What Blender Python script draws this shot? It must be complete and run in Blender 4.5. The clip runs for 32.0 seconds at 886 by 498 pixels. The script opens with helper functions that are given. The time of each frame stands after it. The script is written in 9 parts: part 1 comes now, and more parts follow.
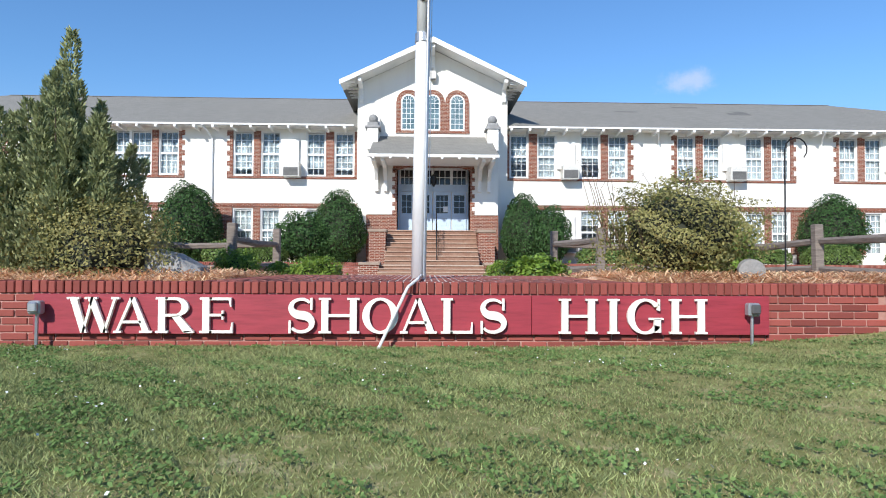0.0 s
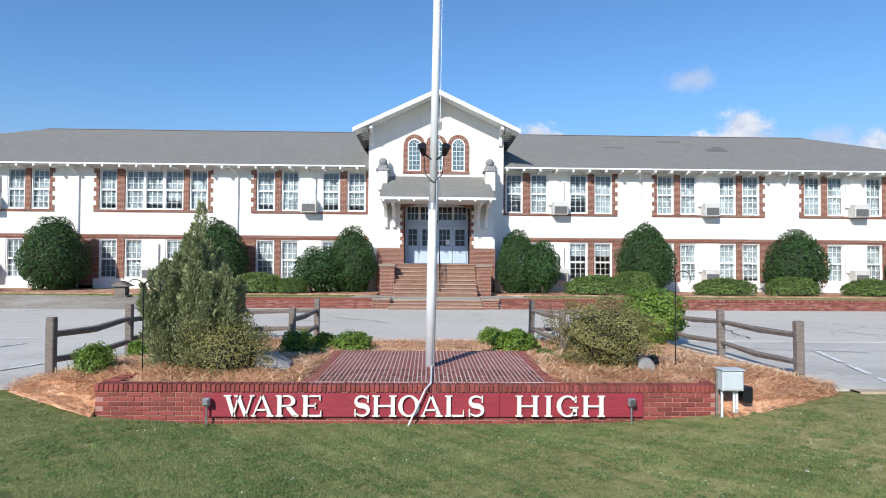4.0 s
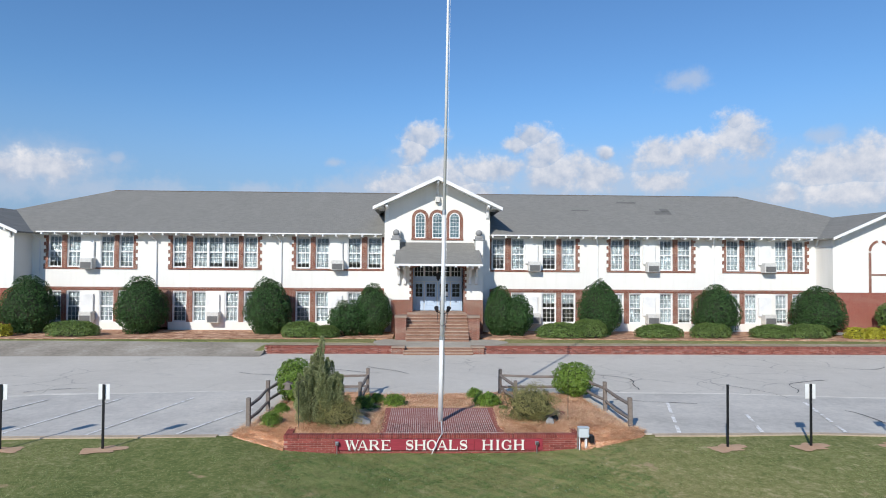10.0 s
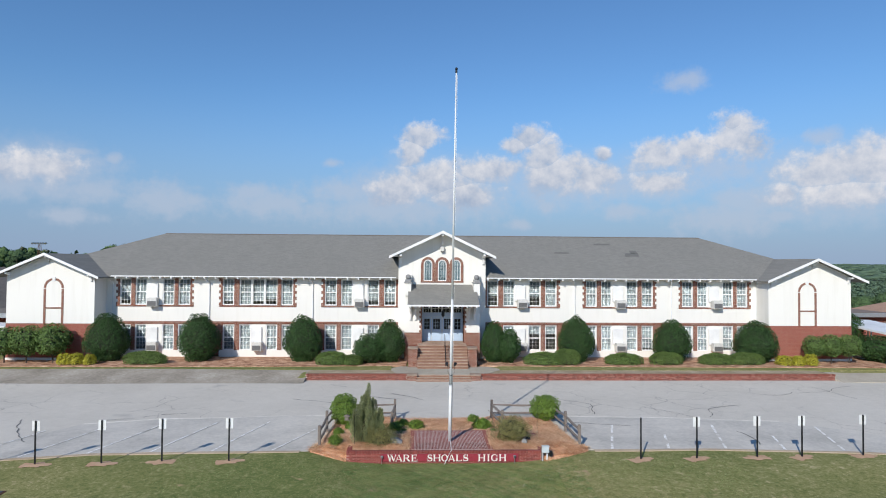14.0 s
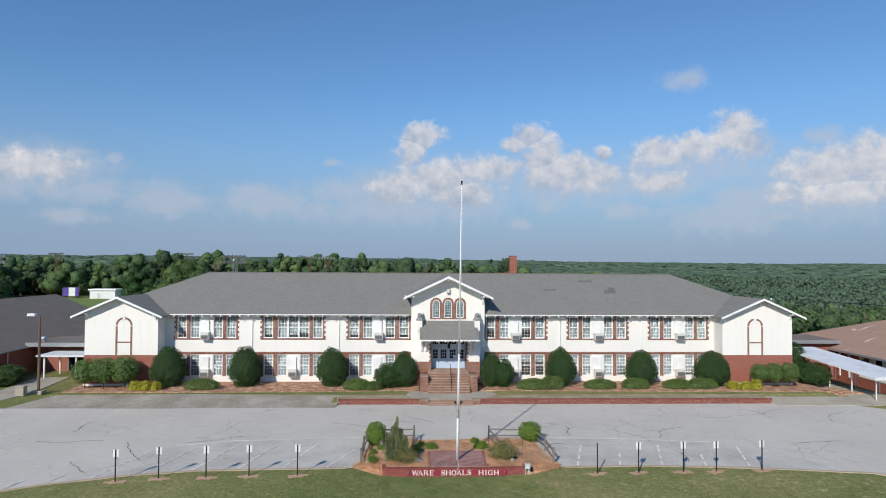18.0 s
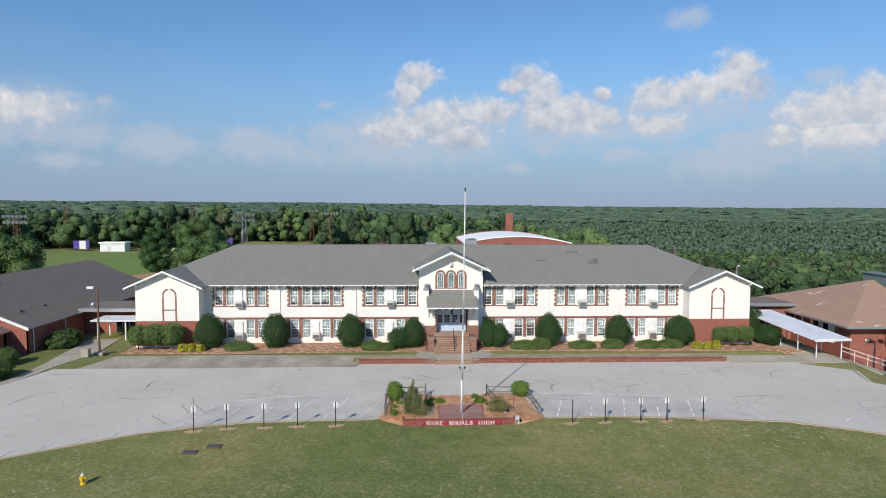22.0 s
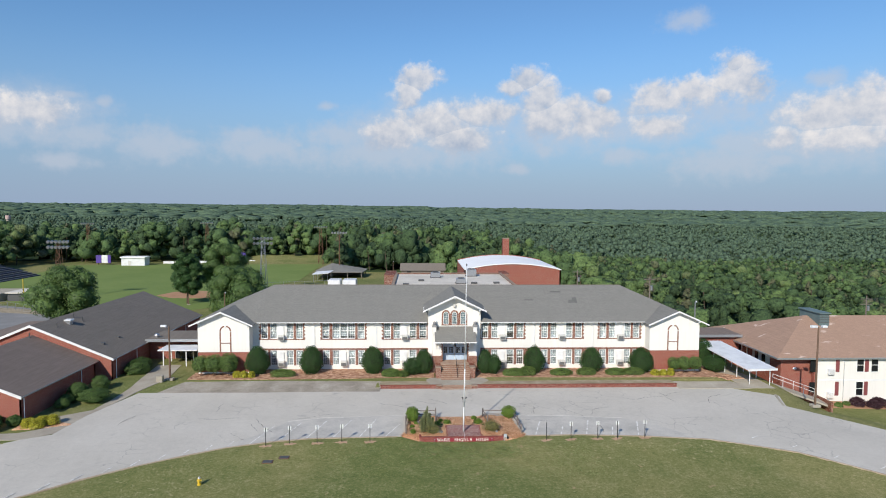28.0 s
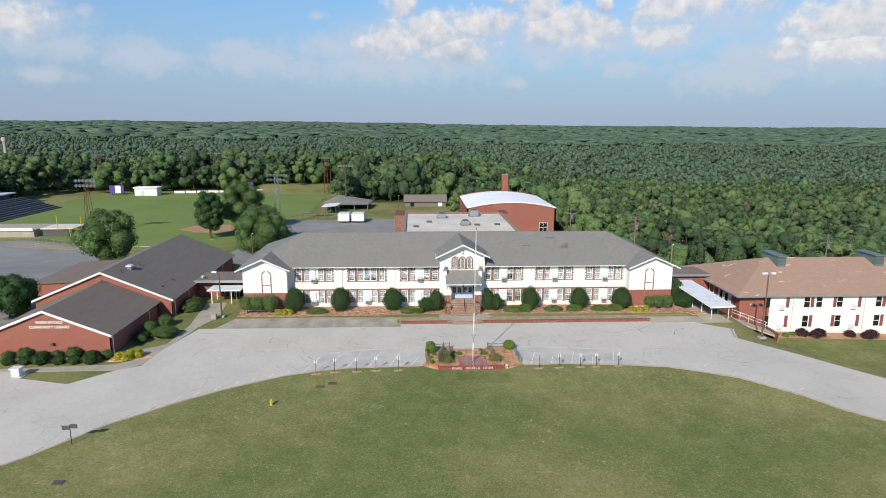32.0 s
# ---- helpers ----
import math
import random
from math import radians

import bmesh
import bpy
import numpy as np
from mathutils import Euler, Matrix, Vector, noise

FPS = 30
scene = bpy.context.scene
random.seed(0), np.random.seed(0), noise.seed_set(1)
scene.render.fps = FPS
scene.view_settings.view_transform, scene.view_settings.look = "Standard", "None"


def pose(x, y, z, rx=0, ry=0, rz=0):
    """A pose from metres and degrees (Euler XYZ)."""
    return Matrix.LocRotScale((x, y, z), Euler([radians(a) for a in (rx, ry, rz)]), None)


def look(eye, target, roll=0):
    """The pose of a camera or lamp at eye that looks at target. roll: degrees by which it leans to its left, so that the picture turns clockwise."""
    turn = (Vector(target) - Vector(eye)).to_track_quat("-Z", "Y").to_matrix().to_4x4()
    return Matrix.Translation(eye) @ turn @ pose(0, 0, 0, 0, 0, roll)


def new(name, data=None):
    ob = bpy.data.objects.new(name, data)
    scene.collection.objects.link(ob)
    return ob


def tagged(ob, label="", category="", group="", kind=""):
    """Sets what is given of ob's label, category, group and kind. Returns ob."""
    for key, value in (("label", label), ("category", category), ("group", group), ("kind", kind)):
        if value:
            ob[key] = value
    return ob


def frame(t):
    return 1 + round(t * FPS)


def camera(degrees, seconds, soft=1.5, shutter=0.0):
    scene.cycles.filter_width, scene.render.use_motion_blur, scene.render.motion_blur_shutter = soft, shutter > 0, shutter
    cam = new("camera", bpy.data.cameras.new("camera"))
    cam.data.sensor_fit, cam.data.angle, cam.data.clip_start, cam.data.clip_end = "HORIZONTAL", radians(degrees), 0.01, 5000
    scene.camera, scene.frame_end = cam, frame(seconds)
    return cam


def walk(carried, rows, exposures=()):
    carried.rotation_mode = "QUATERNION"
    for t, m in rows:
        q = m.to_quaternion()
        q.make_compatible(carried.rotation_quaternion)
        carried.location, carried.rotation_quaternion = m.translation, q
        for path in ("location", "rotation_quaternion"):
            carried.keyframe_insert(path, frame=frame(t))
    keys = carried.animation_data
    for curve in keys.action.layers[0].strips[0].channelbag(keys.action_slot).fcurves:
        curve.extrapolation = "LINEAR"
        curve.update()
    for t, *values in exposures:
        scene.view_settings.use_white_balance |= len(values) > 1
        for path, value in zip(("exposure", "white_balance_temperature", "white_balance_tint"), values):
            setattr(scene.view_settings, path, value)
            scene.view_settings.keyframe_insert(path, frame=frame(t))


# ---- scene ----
cam = camera(71.6, 32.0, 1.0)
PATH = [
    (0, (-0.276, -31.440, 1.120), (-0.219, -29.442, 1.170), 0.3),
    (1, (-0.261, -32.095, 1.352), (-0.209, -30.096, 1.400), 0.3),
    (2, (-0.303, -32.865, 1.772), (-0.253, -30.866, 1.820), 0.4),
    (3, (-0.331, -33.819, 2.221), (-0.280, -31.820, 2.266), 0.3),
    (3.5, (-0.374, -34.348, 2.441), (-0.324, -32.349, 2.488), 0.4),
    (6, (-0.490, -37.667, 3.772), (-0.437, -35.668, 3.820), 0.4),
    (7, (-0.600, -39.290, 4.370), (-0.545, -37.291, 4.414), 0.4),
    (8, (-0.730, -40.940, 4.860), (-0.674, -38.942, 4.906), 0.4),
    (9, (-0.790, -42.649, 5.413), (-0.733, -40.651, 5.460), 0.4),
    (10, (-0.940, -44.540, 6.060), (-0.876, -42.542, 6.105), 0.4),
    (11, (-1.159, -46.543, 6.644), (-1.090, -44.545, 6.692), 0.4),
    (12, (-1.330, -48.780, 7.350), (-1.262, -46.782, 7.397), 0.4),
    (13, (-1.496, -51.171, 8.322), (-1.430, -49.173, 8.366), 0.4),
    (14, (-1.745, -53.740, 9.310), (-1.675, -51.742, 9.357), 0.4),
    (14.5, (-1.957, -55.243, 9.751), (-1.883, -53.245, 9.799), 0.2),
    (16.5, (-2.529, -60.301, 11.864), (-2.454, -58.303, 11.908), 0.3),
    (17, (-2.578, -61.488, 12.269), (-2.505, -59.489, 12.317), 0.3),
    (18, (-2.675, -63.806, 13.413), (-2.606, -61.808, 13.458), 0.3),
    (18.5, (-2.805, -64.935, 13.897), (-2.735, -62.937, 13.942), 0.3),
    (19, (-2.999, -66.054, 14.386), (-2.927, -64.055, 14.405), 0.3),
    (19.5, (-3.213, -67.080, 14.901), (-3.138, -65.082, 14.870), 0.3),
    (20, (-3.417, -68.124, 15.378), (-3.338, -66.127, 15.293), 0.2),
    (20.5, (-3.596, -69.100, 15.804), (-3.515, -67.107, 15.667), 0.3),
    (21, (-3.759, -70.122, 16.185), (-3.676, -68.128, 16.049), 0.2),
    (23, (-3.779, -74.578, 18.342), (-3.701, -72.584, 18.206), 0.2),
    (25, (-4.276, -79.514, 20.601), (-4.196, -77.520, 20.464), 0.3),
    (27.5, (-4.934, -86.378, 23.879), (-4.856, -84.384, 23.742), 0.3),
    (28, (-5.175, -87.787, 24.357), (-5.094, -85.793, 24.225), 0.3),
    (30, (-6.221, -94.012, 28.117), (-6.139, -92.018, 27.981), 0.3),
    (30.5, (-6.545, -95.567, 28.877), (-6.462, -93.574, 28.733), 0.3),
    (31, (-6.890, -97.099, 29.802), (-6.806, -95.112, 29.595), 0.2),
    (31.5, (-7.327, -98.629, 30.763), (-7.239, -96.657, 30.438), 0.2),
    (32, (-7.895, -100.175, 31.361), (-7.802, -98.218, 30.962), 0.2),
]
EXPOSURES = [(0, 0.30, 6400, 10), (3, 0.2, 6400, 10), (6.5, 0.0, 6350, 10), (9, -0.06, 6400, 10), (13, -0.13, 6450, 10), (17, -0.24, 6550, 10), (21, -0.14, 6750, 10), (23, -0.14, 6770, 10), (28, -0.08, 6800, 10), (31, -0.13, 6850, 10), (32, 0.05, 6950, 10)]
walk(cam, [(t, look(eye, target, roll)) for t, eye, target, roll in PATH], EXPOSURES)

# ---------------------------------------------------------------- light
SUN_AZ, SUN_EL = radians(25.9), radians(32.2)       # the light travels towards +x, +y
sun = new("sun", bpy.data.lights.new("sun", "SUN"))
sun.data.energy, sun.data.angle, sun.data.color = 4.6, radians(0.53), (1.0, 0.955, 0.88)
sun.matrix_world = look((-40 * math.sin(SUN_AZ), -40 * math.cos(SUN_AZ), 40 * math.tan(SUN_EL)), (0, 0, 0))

world = bpy.data.worlds.new("world")
scene.world = world
world.use_nodes = True
wn, wl = world.node_tree.nodes, world.node_tree.links
wn.clear()


def wmath(op, a, b=None, clamp=False):
    n = wn.new("ShaderNodeMath")
    n.operation, n.use_clamp = op, clamp
    for i, v in enumerate((a, b)):
        if v is None:
            continue
        if isinstance(v, (int, float)):
            n.inputs[i].default_value = v
        else:
            wl.new(v, n.inputs[i])
    return n.outputs[0]


sky = wn.new("ShaderNodeTexSky")
sky.sky_type, sky.sun_disc = "NISHITA", False
sky.sun_elevation, sky.sun_rotation = SUN_EL, math.pi + SUN_AZ
sky.air_density, sky.dust_density, sky.ozone_density, sky.altitude = 1.2, 0.0, 6.0, 180
coord = wn.new("ShaderNodeTexCoord")
sep = wn.new("ShaderNodeSeparateXYZ")
wl.new(coord.outputs["Generated"], sep.inputs[0])
az = wmath("ARCTAN2", sep.outputs[0], sep.outputs[1])
el = wmath("ARCSINE", sep.outputs[2])
flat = wn.new("ShaderNodeCombineXYZ")
wl.new(az, flat.inputs[0]), wl.new(el, flat.inputs[1])
# fair-weather clouds: azimuth, elevation, half width, half height in degrees
CUMULUS = [(-1.0, 10.3, 1.4, 1.26), (0.0, 11.7, 1.9, 1.26), (5.6, 8.7, 3.5, 1.16), (1.5, 7.7, 3.5, 1.69), (-2.2, 6.9, 2.7, 1.37), (3.8, 6.4, 3.2, 1.16), (8.5, 10.9, 1.2, 0.74), (10.1, 11.6, 1.6, 0.95), (11.4, 9.9, 1.8, 2.11),
          (12.5, 8.3, 2.9, 1.79), (15.5, 7.8, 2.2, 1.37), (16.7, 9.9, 0.7, 0.63), (27.4, 10.6, 2.1, 1.79), (27.3, 11.8, 0.8, 0.74), (24.6, 9.9, 2.5, 1.37), (21.5, 9.5, 2.6, 1.37), (21.3, 7.3, 2.1, 1.05), (34.1, 7.4, 3.5, 1.79),
          (36.8, 7.6, 2.6, 1.9), (31.2, 5.9, 1.3, 0.95), (35.3, 5.7, 4.7, 1.26), (-31.8, 7.4, 3.1, 1.26)]
VEILS = [(-7.3, 6.5, 3.7, 1.16), (26.0, 8.7, 4.0, 1.9), (17.8, 7.1, 2.9, 1.37), (11.7, 5.2, 0.9, 0.69), (18.6, 4.8, 1.8, 0.74), (26.6, 4.0, 4.2, 1.37), (31.1, 4.1, 1.8, 0.63), (33.8, 10.1, 1.2, 0.69), (23.4, 15.7, 1.7, 0.74),
          (-8.3, 9.1, 0.7, 0.37), (-26.4, 8.4, 0.6, 0.42), (-28.9, 8.7, 1.1, 0.32), (-20.2, 5.4, 1.1, 0.63), (-27.8, 5.7, 3.2, 1.05), (-22.7, 5.3, 3.2, 1.37), (-15.3, 6.1, 1.9, 0.74), (-29.5, 3.6, 1.9, 0.63), (-10.8, 5.6, 0.6, 0.42),
          (9.0, 3.6, 1.1, 0.42), (-2.2, 5.1, 7.9, 1.48), (28.9, 5.3, 3.2, 1.37), (-32.6, 5.9, 3.2, 1.16), (-13.3, 5.2, 4.7, 1.26)]


def wnoise(scale, detail, rough, squash=1.0):
    n = wn.new("ShaderNodeTexNoise")
    n.inputs["Scale"].default_value, n.inputs["Detail"].default_value, n.inputs["Roughness"].default_value = scale, detail, rough
    mp = wn.new("ShaderNodeMapping")
    mp.inputs["Scale"].default_value = (1, squash, 1)
    wl.new(flat.outputs[0], mp.inputs["Vector"])
    wl.new(mp.outputs[0], n.inputs["Vector"])
    return n.outputs["Fac"]


def wstep(value, a, b, lo=0.0, hi=1.0):
    n = wn.new("ShaderNodeMapRange")
    n.interpolation_type = "SMOOTHSTEP"
    for k, v in (("From Min", a), ("From Max", b), ("To Min", lo), ("To Max", hi)):
        n.inputs[k].default_value = v
    wl.new(value, n.inputs["Value"])
    return n.outputs["Result"]


def wmix(fac, a, b):
    n = wn.new("ShaderNodeMix")
    n.data_type = "RGBA"
    for v, k in ((fac, "Factor"), (a, "A"), (b, "B")):
        if isinstance(v, tuple):
            n.inputs[k].default_value = v
        else:
            wl.new(v, n.inputs[k])
    return n.outputs["Result"]


def billows(table):
    """How far outside the nearest heap a direction lies (1 at its rim), and how high in that heap."""
    near = high = None
    for caz, cel, rw, rh in table:
        sub = wn.new("ShaderNodeVectorMath")
        sub.operation = "SUBTRACT"
        wl.new(flat.outputs[0], sub.inputs[0])
        sub.inputs[1].default_value = (radians(caz), radians(cel), 0)
        mul = wn.new("ShaderNodeVectorMath")
        mul.operation = "MULTIPLY"
        wl.new(sub.outputs[0], mul.inputs[0])
        mul.inputs[1].default_value = (1 / radians(rw), 1 / radians(rh), 0)
        length = wn.new("ShaderNodeVectorMath")
        length.operation = "LENGTH"
        wl.new(mul.outputs[0], length.inputs[0])
        part_ = wn.new("ShaderNodeSeparateXYZ")
        wl.new(mul.outputs[0], part_.inputs[0])
        d, v = length.outputs["Value"], part_.outputs[1]
        if near is None:
            near, high = d, v
            continue
        closer = wmath("LESS_THAN", d, near)
        high = wmath("ADD", wmath("MULTIPLY", closer, v), wmath("MULTIPLY", wmath("SUBTRACT", 1.0, closer), high))
        near = wmath("MINIMUM", near, d)
    return near, high


curl = wmath("SUBTRACT", wnoise(46, 7, 0.6), 0.5)
broad = wmath("SUBTRACT", wnoise(15, 4, 0.5), 0.5)
rough_edge = wmath("ADD", wmath("MULTIPLY", curl, 1.9), wmath("MULTIPLY", broad, 1.3))
heap, height = billows(CUMULUS)
body = wmath("ADD", heap, rough_edge)
edge = wstep(body, 1.35, 0.5, 0.0, 0.93)
veil_d = billows(VEILS)[0]
veil = wstep(wmath("ADD", veil_d, wmath("MULTIPLY", rough_edge, 1.1)), 1.7, 0.2, 0.0, 0.62)
# a grey body of vapour hangs below and between the heaps
halo = wmath("MULTIPLY", wstep(body, 2.5, 0.8, 0.0, 0.6), wstep(el, radians(11.5), radians(7.5)))
veil = wmath("MAXIMUM", veil, halo)
shade = wn.new("ShaderNodeValToRGB")
shade.color_ramp.elements[0].position, shade.color_ramp.elements[0].color = 0.2, (0.40, 0.49, 0.65, 1)
shade.color_ramp.elements[1].position, shade.color_ramp.elements[1].color = 0.8, (0.88, 0.87, 0.895, 1)
# crowns catch the sun, bases stay blue-grey
wl.new(wmath("ADD", wmath("ADD", wmath("MULTIPLY", height, 0.15), 0.50), wmath("ADD", wmath("MULTIPLY", curl, -0.9), wmath("MULTIPLY", broad, 0.7))), shade.inputs["Fac"])
lit = wn.new("ShaderNodeVectorMath")
lit.operation = "MULTIPLY"
wl.new(sky.outputs[0], lit.inputs[0])
lit.inputs[1].default_value = (0.098, 0.120, 0.136)
hazy = wmix(wstep(el, radians(16), radians(-1), 0.0, 0.92), lit.outputs[0], (0.28, 0.39, 0.60, 1))
hazy = wmix(veil, hazy, (0.54, 0.61, 0.74, 1))
back = wn.new("ShaderNodeBackground")
wl.new(wmix(edge, hazy, shade.outputs["Color"]), back.inputs["Color"])
outw = wn.new("ShaderNodeOutputWorld")
wl.new(back.outputs[0], outw.inputs["Surface"])


# ---------------------------------------------------------------- materials
class Mat:
    """A small builder of node materials in world-sized coordinates."""

    def __init__(self, name, rough=0.7, metal=0.0, spec=0.5):
        self.m = bpy.data.materials.new(name)
        self.m.use_nodes = True
        self.n, self.l = self.m.node_tree.nodes, self.m.node_tree.links
        self.b = self.n["Principled BSDF"]
        self.b.inputs["Roughness"].default_value = rough
        self.b.inputs["Metallic"].default_value = metal
        self.b.inputs["Specular IOR Level"].default_value = spec
        self.geo = self.n.new("ShaderNodeNewGeometry")
        self.pos = self.geo.outputs["Position"]

    def put(self, a, b):
        if isinstance(a, (int, float)):
            b.default_value = a
        elif isinstance(a, tuple):
            b.default_value = a if len(a) == 4 or b.type == "VECTOR" else (*a, 1)
        else:
            self.l.new(a, b)

    def noise(self, scale, detail=4, rough=0.55, vec=None, stretch=None):
        t = self.n.new("ShaderNodeTexNoise")
        v = vec or self.pos
        if stretch:
            mp = self.n.new("ShaderNodeMapping")
            mp.inputs["Scale"].default_value = stretch
            self.l.new(v, mp.inputs["Vector"])
            v = mp.outputs[0]
        self.l.new(v, t.inputs["Vector"])
        t.inputs["Scale"].default_value, t.inputs["Detail"].default_value, t.inputs["Roughness"].default_value = scale, detail, rough
        return t.outputs["Fac"]

    def ramp(self, fac, *stops):
        r = self.n.new("ShaderNodeValToRGB")
        e = r.color_ramp.elements
        while len(e) < len(stops):
            e.new(0.5)
        for el_, (p, c) in zip(e, stops):
            el_.position, el_.color = p, (*c, 1)
        self.l.new(fac, r.inputs["Fac"])
        return r.outputs["Color"]

    def mix(self, fac, a, b, how="MIX"):
        x = self.n.new("ShaderNodeMix")
        x.data_type, x.blend_type = "RGBA", how
        self.put(fac, x.inputs["Factor"]), self.put(a, x.inputs["A"]), self.put(b, x.inputs["B"])
        return x.outputs["Result"]

    def math(self, op, a, b=0.0, clamp=False):
        x = self.n.new("ShaderNodeMath")
        x.operation, x.use_clamp = op, clamp
        self.put(a, x.inputs[0]), self.put(b, x.inputs[1])
        return x.outputs[0]

    def bump(self, h, strength=0.4, dist=0.01, old=None):
        x = self.n.new("ShaderNodeBump")
        x.inputs["Strength"].default_value, x.inputs["Distance"].default_value = strength, dist
        self.l.new(h, x.inputs["Height"])
        if old:
            self.l.new(old, x.inputs["Normal"])
        self.l.new(x.outputs[0], self.b.inputs["Normal"])
        return x.outputs[0]

    def wallcoord(self):
        """Along the wall and up, for walls parallel to either axis."""
        s = self.n.new("ShaderNodeSeparateXYZ")
        self.l.new(self.pos, s.inputs[0])
        c = self.n.new("ShaderNodeCombineXYZ")
        self.l.new(self.math("ADD", s.outputs[0], s.outputs[1]), c.inputs[0])
        self.l.new(s.outputs[2], c.inputs[1])
        return c.outputs[0], s

    def color(self, c):
        self.put(c, self.b.inputs["Base Color"])
        return self.m

    def random(self, island=False):
        if island:
            return self.geo.outputs["Random Per Island"]
        return self.n.new("ShaderNodeObjectInfo").outputs["Random"]


def m_paint(name, c, rough=0.55, dirt=0.12, scale=1.0, spec=0.5):
    m = Mat(name, rough, spec=spec)
    big = m.noise(0.7 * scale, 5, 0.65)
    fine = m.noise(14 * scale, 3)
    d = tuple(v * (1 - dirt * 2.2) for v in c)
    col = m.ramp(big, (0.3, d), (0.55, c))
    col = m.mix(0.12, col, m.ramp(fine, (0.35, tuple(v * 0.8 for v in c)), (0.65, c)))
    m.bump(m.noise(60 * scale, 2), 0.12, 0.004)
    return m.color(col)


def m_stucco(name, c):
    m = Mat(name, 0.85, spec=0.2)
    streak = m.noise(1.0, 5, 0.6, stretch=(2.2, 2.2, 0.22))
    big = m.noise(0.25, 4, 0.6)
    col = m.ramp(streak, (0.25, tuple(v * w for v, w in zip(c, (0.94, 0.935, 0.92)))), (0.5, c))
    col = m.mix(m.math("MULTIPLY", big, 0.10), col, (0.70, 0.69, 0.64))
    m.bump(m.noise(45, 4, 0.7), 0.35, 0.006)
    return m.color(col)


def m_brick(name, c1, c2, mortar, width=0.215, height=0.068, gap=0.01, painted=0.0):
    m = Mat(name, 0.85, spec=0.25)
    uv, _ = m.wallcoord()
    t = m.n.new("ShaderNodeTexBrick")
    m.l.new(uv, t.inputs["Vector"])
    t.inputs["Scale"].default_value = 1.0
    t.inputs["Brick Width"].default_value, t.inputs["Row Height"].default_value = width, height
    t.inputs["Mortar Size"].default_value, t.inputs["Mortar Smooth"].default_value, t.inputs["Bias"].default_value = gap, 0.2, -0.1
    grain = m.noise(9, 5, 0.7)
    a = m.ramp(grain, (0.3, tuple(v * 0.72 for v in c1)), (0.65, c1))
    b = m.ramp(grain, (0.3, c2), (0.7, tuple(v * 1.35 for v in c2)))
    m.put(a, t.inputs["Color1"]), m.put(b, t.inputs["Color2"]), m.put(mortar, t.inputs["Mortar"])
    stain = m.noise(0.45, 4, 0.6)
    col = m.mix(m.math("MULTIPLY", stain, 0.25), t.outputs["Color"], tuple(v * 0.55 for v in c1))
    n = m.bump(m.math("SUBTRACT", 1.0, t.outputs["Fac"]), 0.6, 0.008)
    m.bump(m.noise(70, 3), 0.25, 0.003, n)
    return m.color(col)


def m_shingle(name, c, patches=None):
    m = Mat(name, 0.9, spec=0.2)
    s = m.n.new("ShaderNodeSeparateXYZ")
    m.l.new(m.pos, s.inputs[0])
    up = m.math("MULTIPLY", s.outputs[2], 2.6)
    c_ = m.n.new("ShaderNodeCombineXYZ")
    m.l.new(m.math("ADD", s.outputs[0], m.math("MULTIPLY", s.outputs[1], 0.15)), c_.inputs[0])
    m.l.new(up, c_.inputs[1])
    t = m.n.new("ShaderNodeTexBrick")
    m.l.new(c_.outputs[0], t.inputs["Vector"])
    t.inputs["Scale"].default_value, t.inputs["Brick Width"].default_value, t.inputs["Row Height"].default_value = 1.0, 0.3, 0.15
    t.inputs["Mortar Size"].default_value = 0.007
    m.put(tuple(v * 1.08 for v in c), t.inputs["Color1"]), m.put(tuple(v * 0.86 for v in c), t.inputs["Color2"])
    m.put(tuple(v * 0.6 for v in c), t.inputs["Mortar"])
    streak = m.noise(0.5, 5, 0.65, stretch=(1.2, 0.35, 0.35))
    col = m.mix(m.math("MULTIPLY", streak, 0.55), t.outputs["Color"], tuple(v * 0.62 for v in c))
    blot = m.noise(2.3, 4, 0.7)
    col = m.mix(m.math("MULTIPLY", blot, 0.3), col, tuple(v * 1.25 for v in c))
    if patches:
        p = m.noise(0.35, 4, 0.6, stretch=(0.7, 1.6, 1.6))
        col = m.mix(m.ramp(p, (0.64, (0, 0, 0)), (0.68, (1, 1, 1))), col, patches)
    m.bump(t.outputs["Fac"], 0.5, 0.01)
    return m.color(col)


def leafy(m, col, share=0.3):
    """Leaves let some of the light through."""
    t = m.n.new("ShaderNodeBsdfTranslucent")
    m.l.new(col, t.inputs["Color"])
    x = m.n.new("ShaderNodeMixShader")
    x.inputs["Fac"].default_value = share
    m.l.new(m.b.outputs[0], x.inputs[1]), m.l.new(t.outputs[0], x.inputs[2])
    m.l.new(x.outputs[0], m.n["Material Output"].inputs["Surface"])
    return m.color(col)


def m_canopy(name, tones, grain=1.4, deep=0.3):
    """Foliage whose tone changes from tree to tree, mottled darker and brighter by a clump-sized noise."""
    m = Mat(name, 0.8, spec=0.12)
    tree_tone = m.n.new("ShaderNodeAttribute")
    tree_tone.attribute_name = "tone"
    col = m.ramp(tree_tone.outputs["Fac"], *[(i / (len(tones) - 1), c) for i, c in enumerate(tones)])
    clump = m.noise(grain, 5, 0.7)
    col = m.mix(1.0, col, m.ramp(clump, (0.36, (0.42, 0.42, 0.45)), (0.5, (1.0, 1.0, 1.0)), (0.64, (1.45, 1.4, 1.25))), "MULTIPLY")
    m.bump(m.noise(grain * 1.3, 4, 0.7), 0.9, deep)
    return m.color(col)


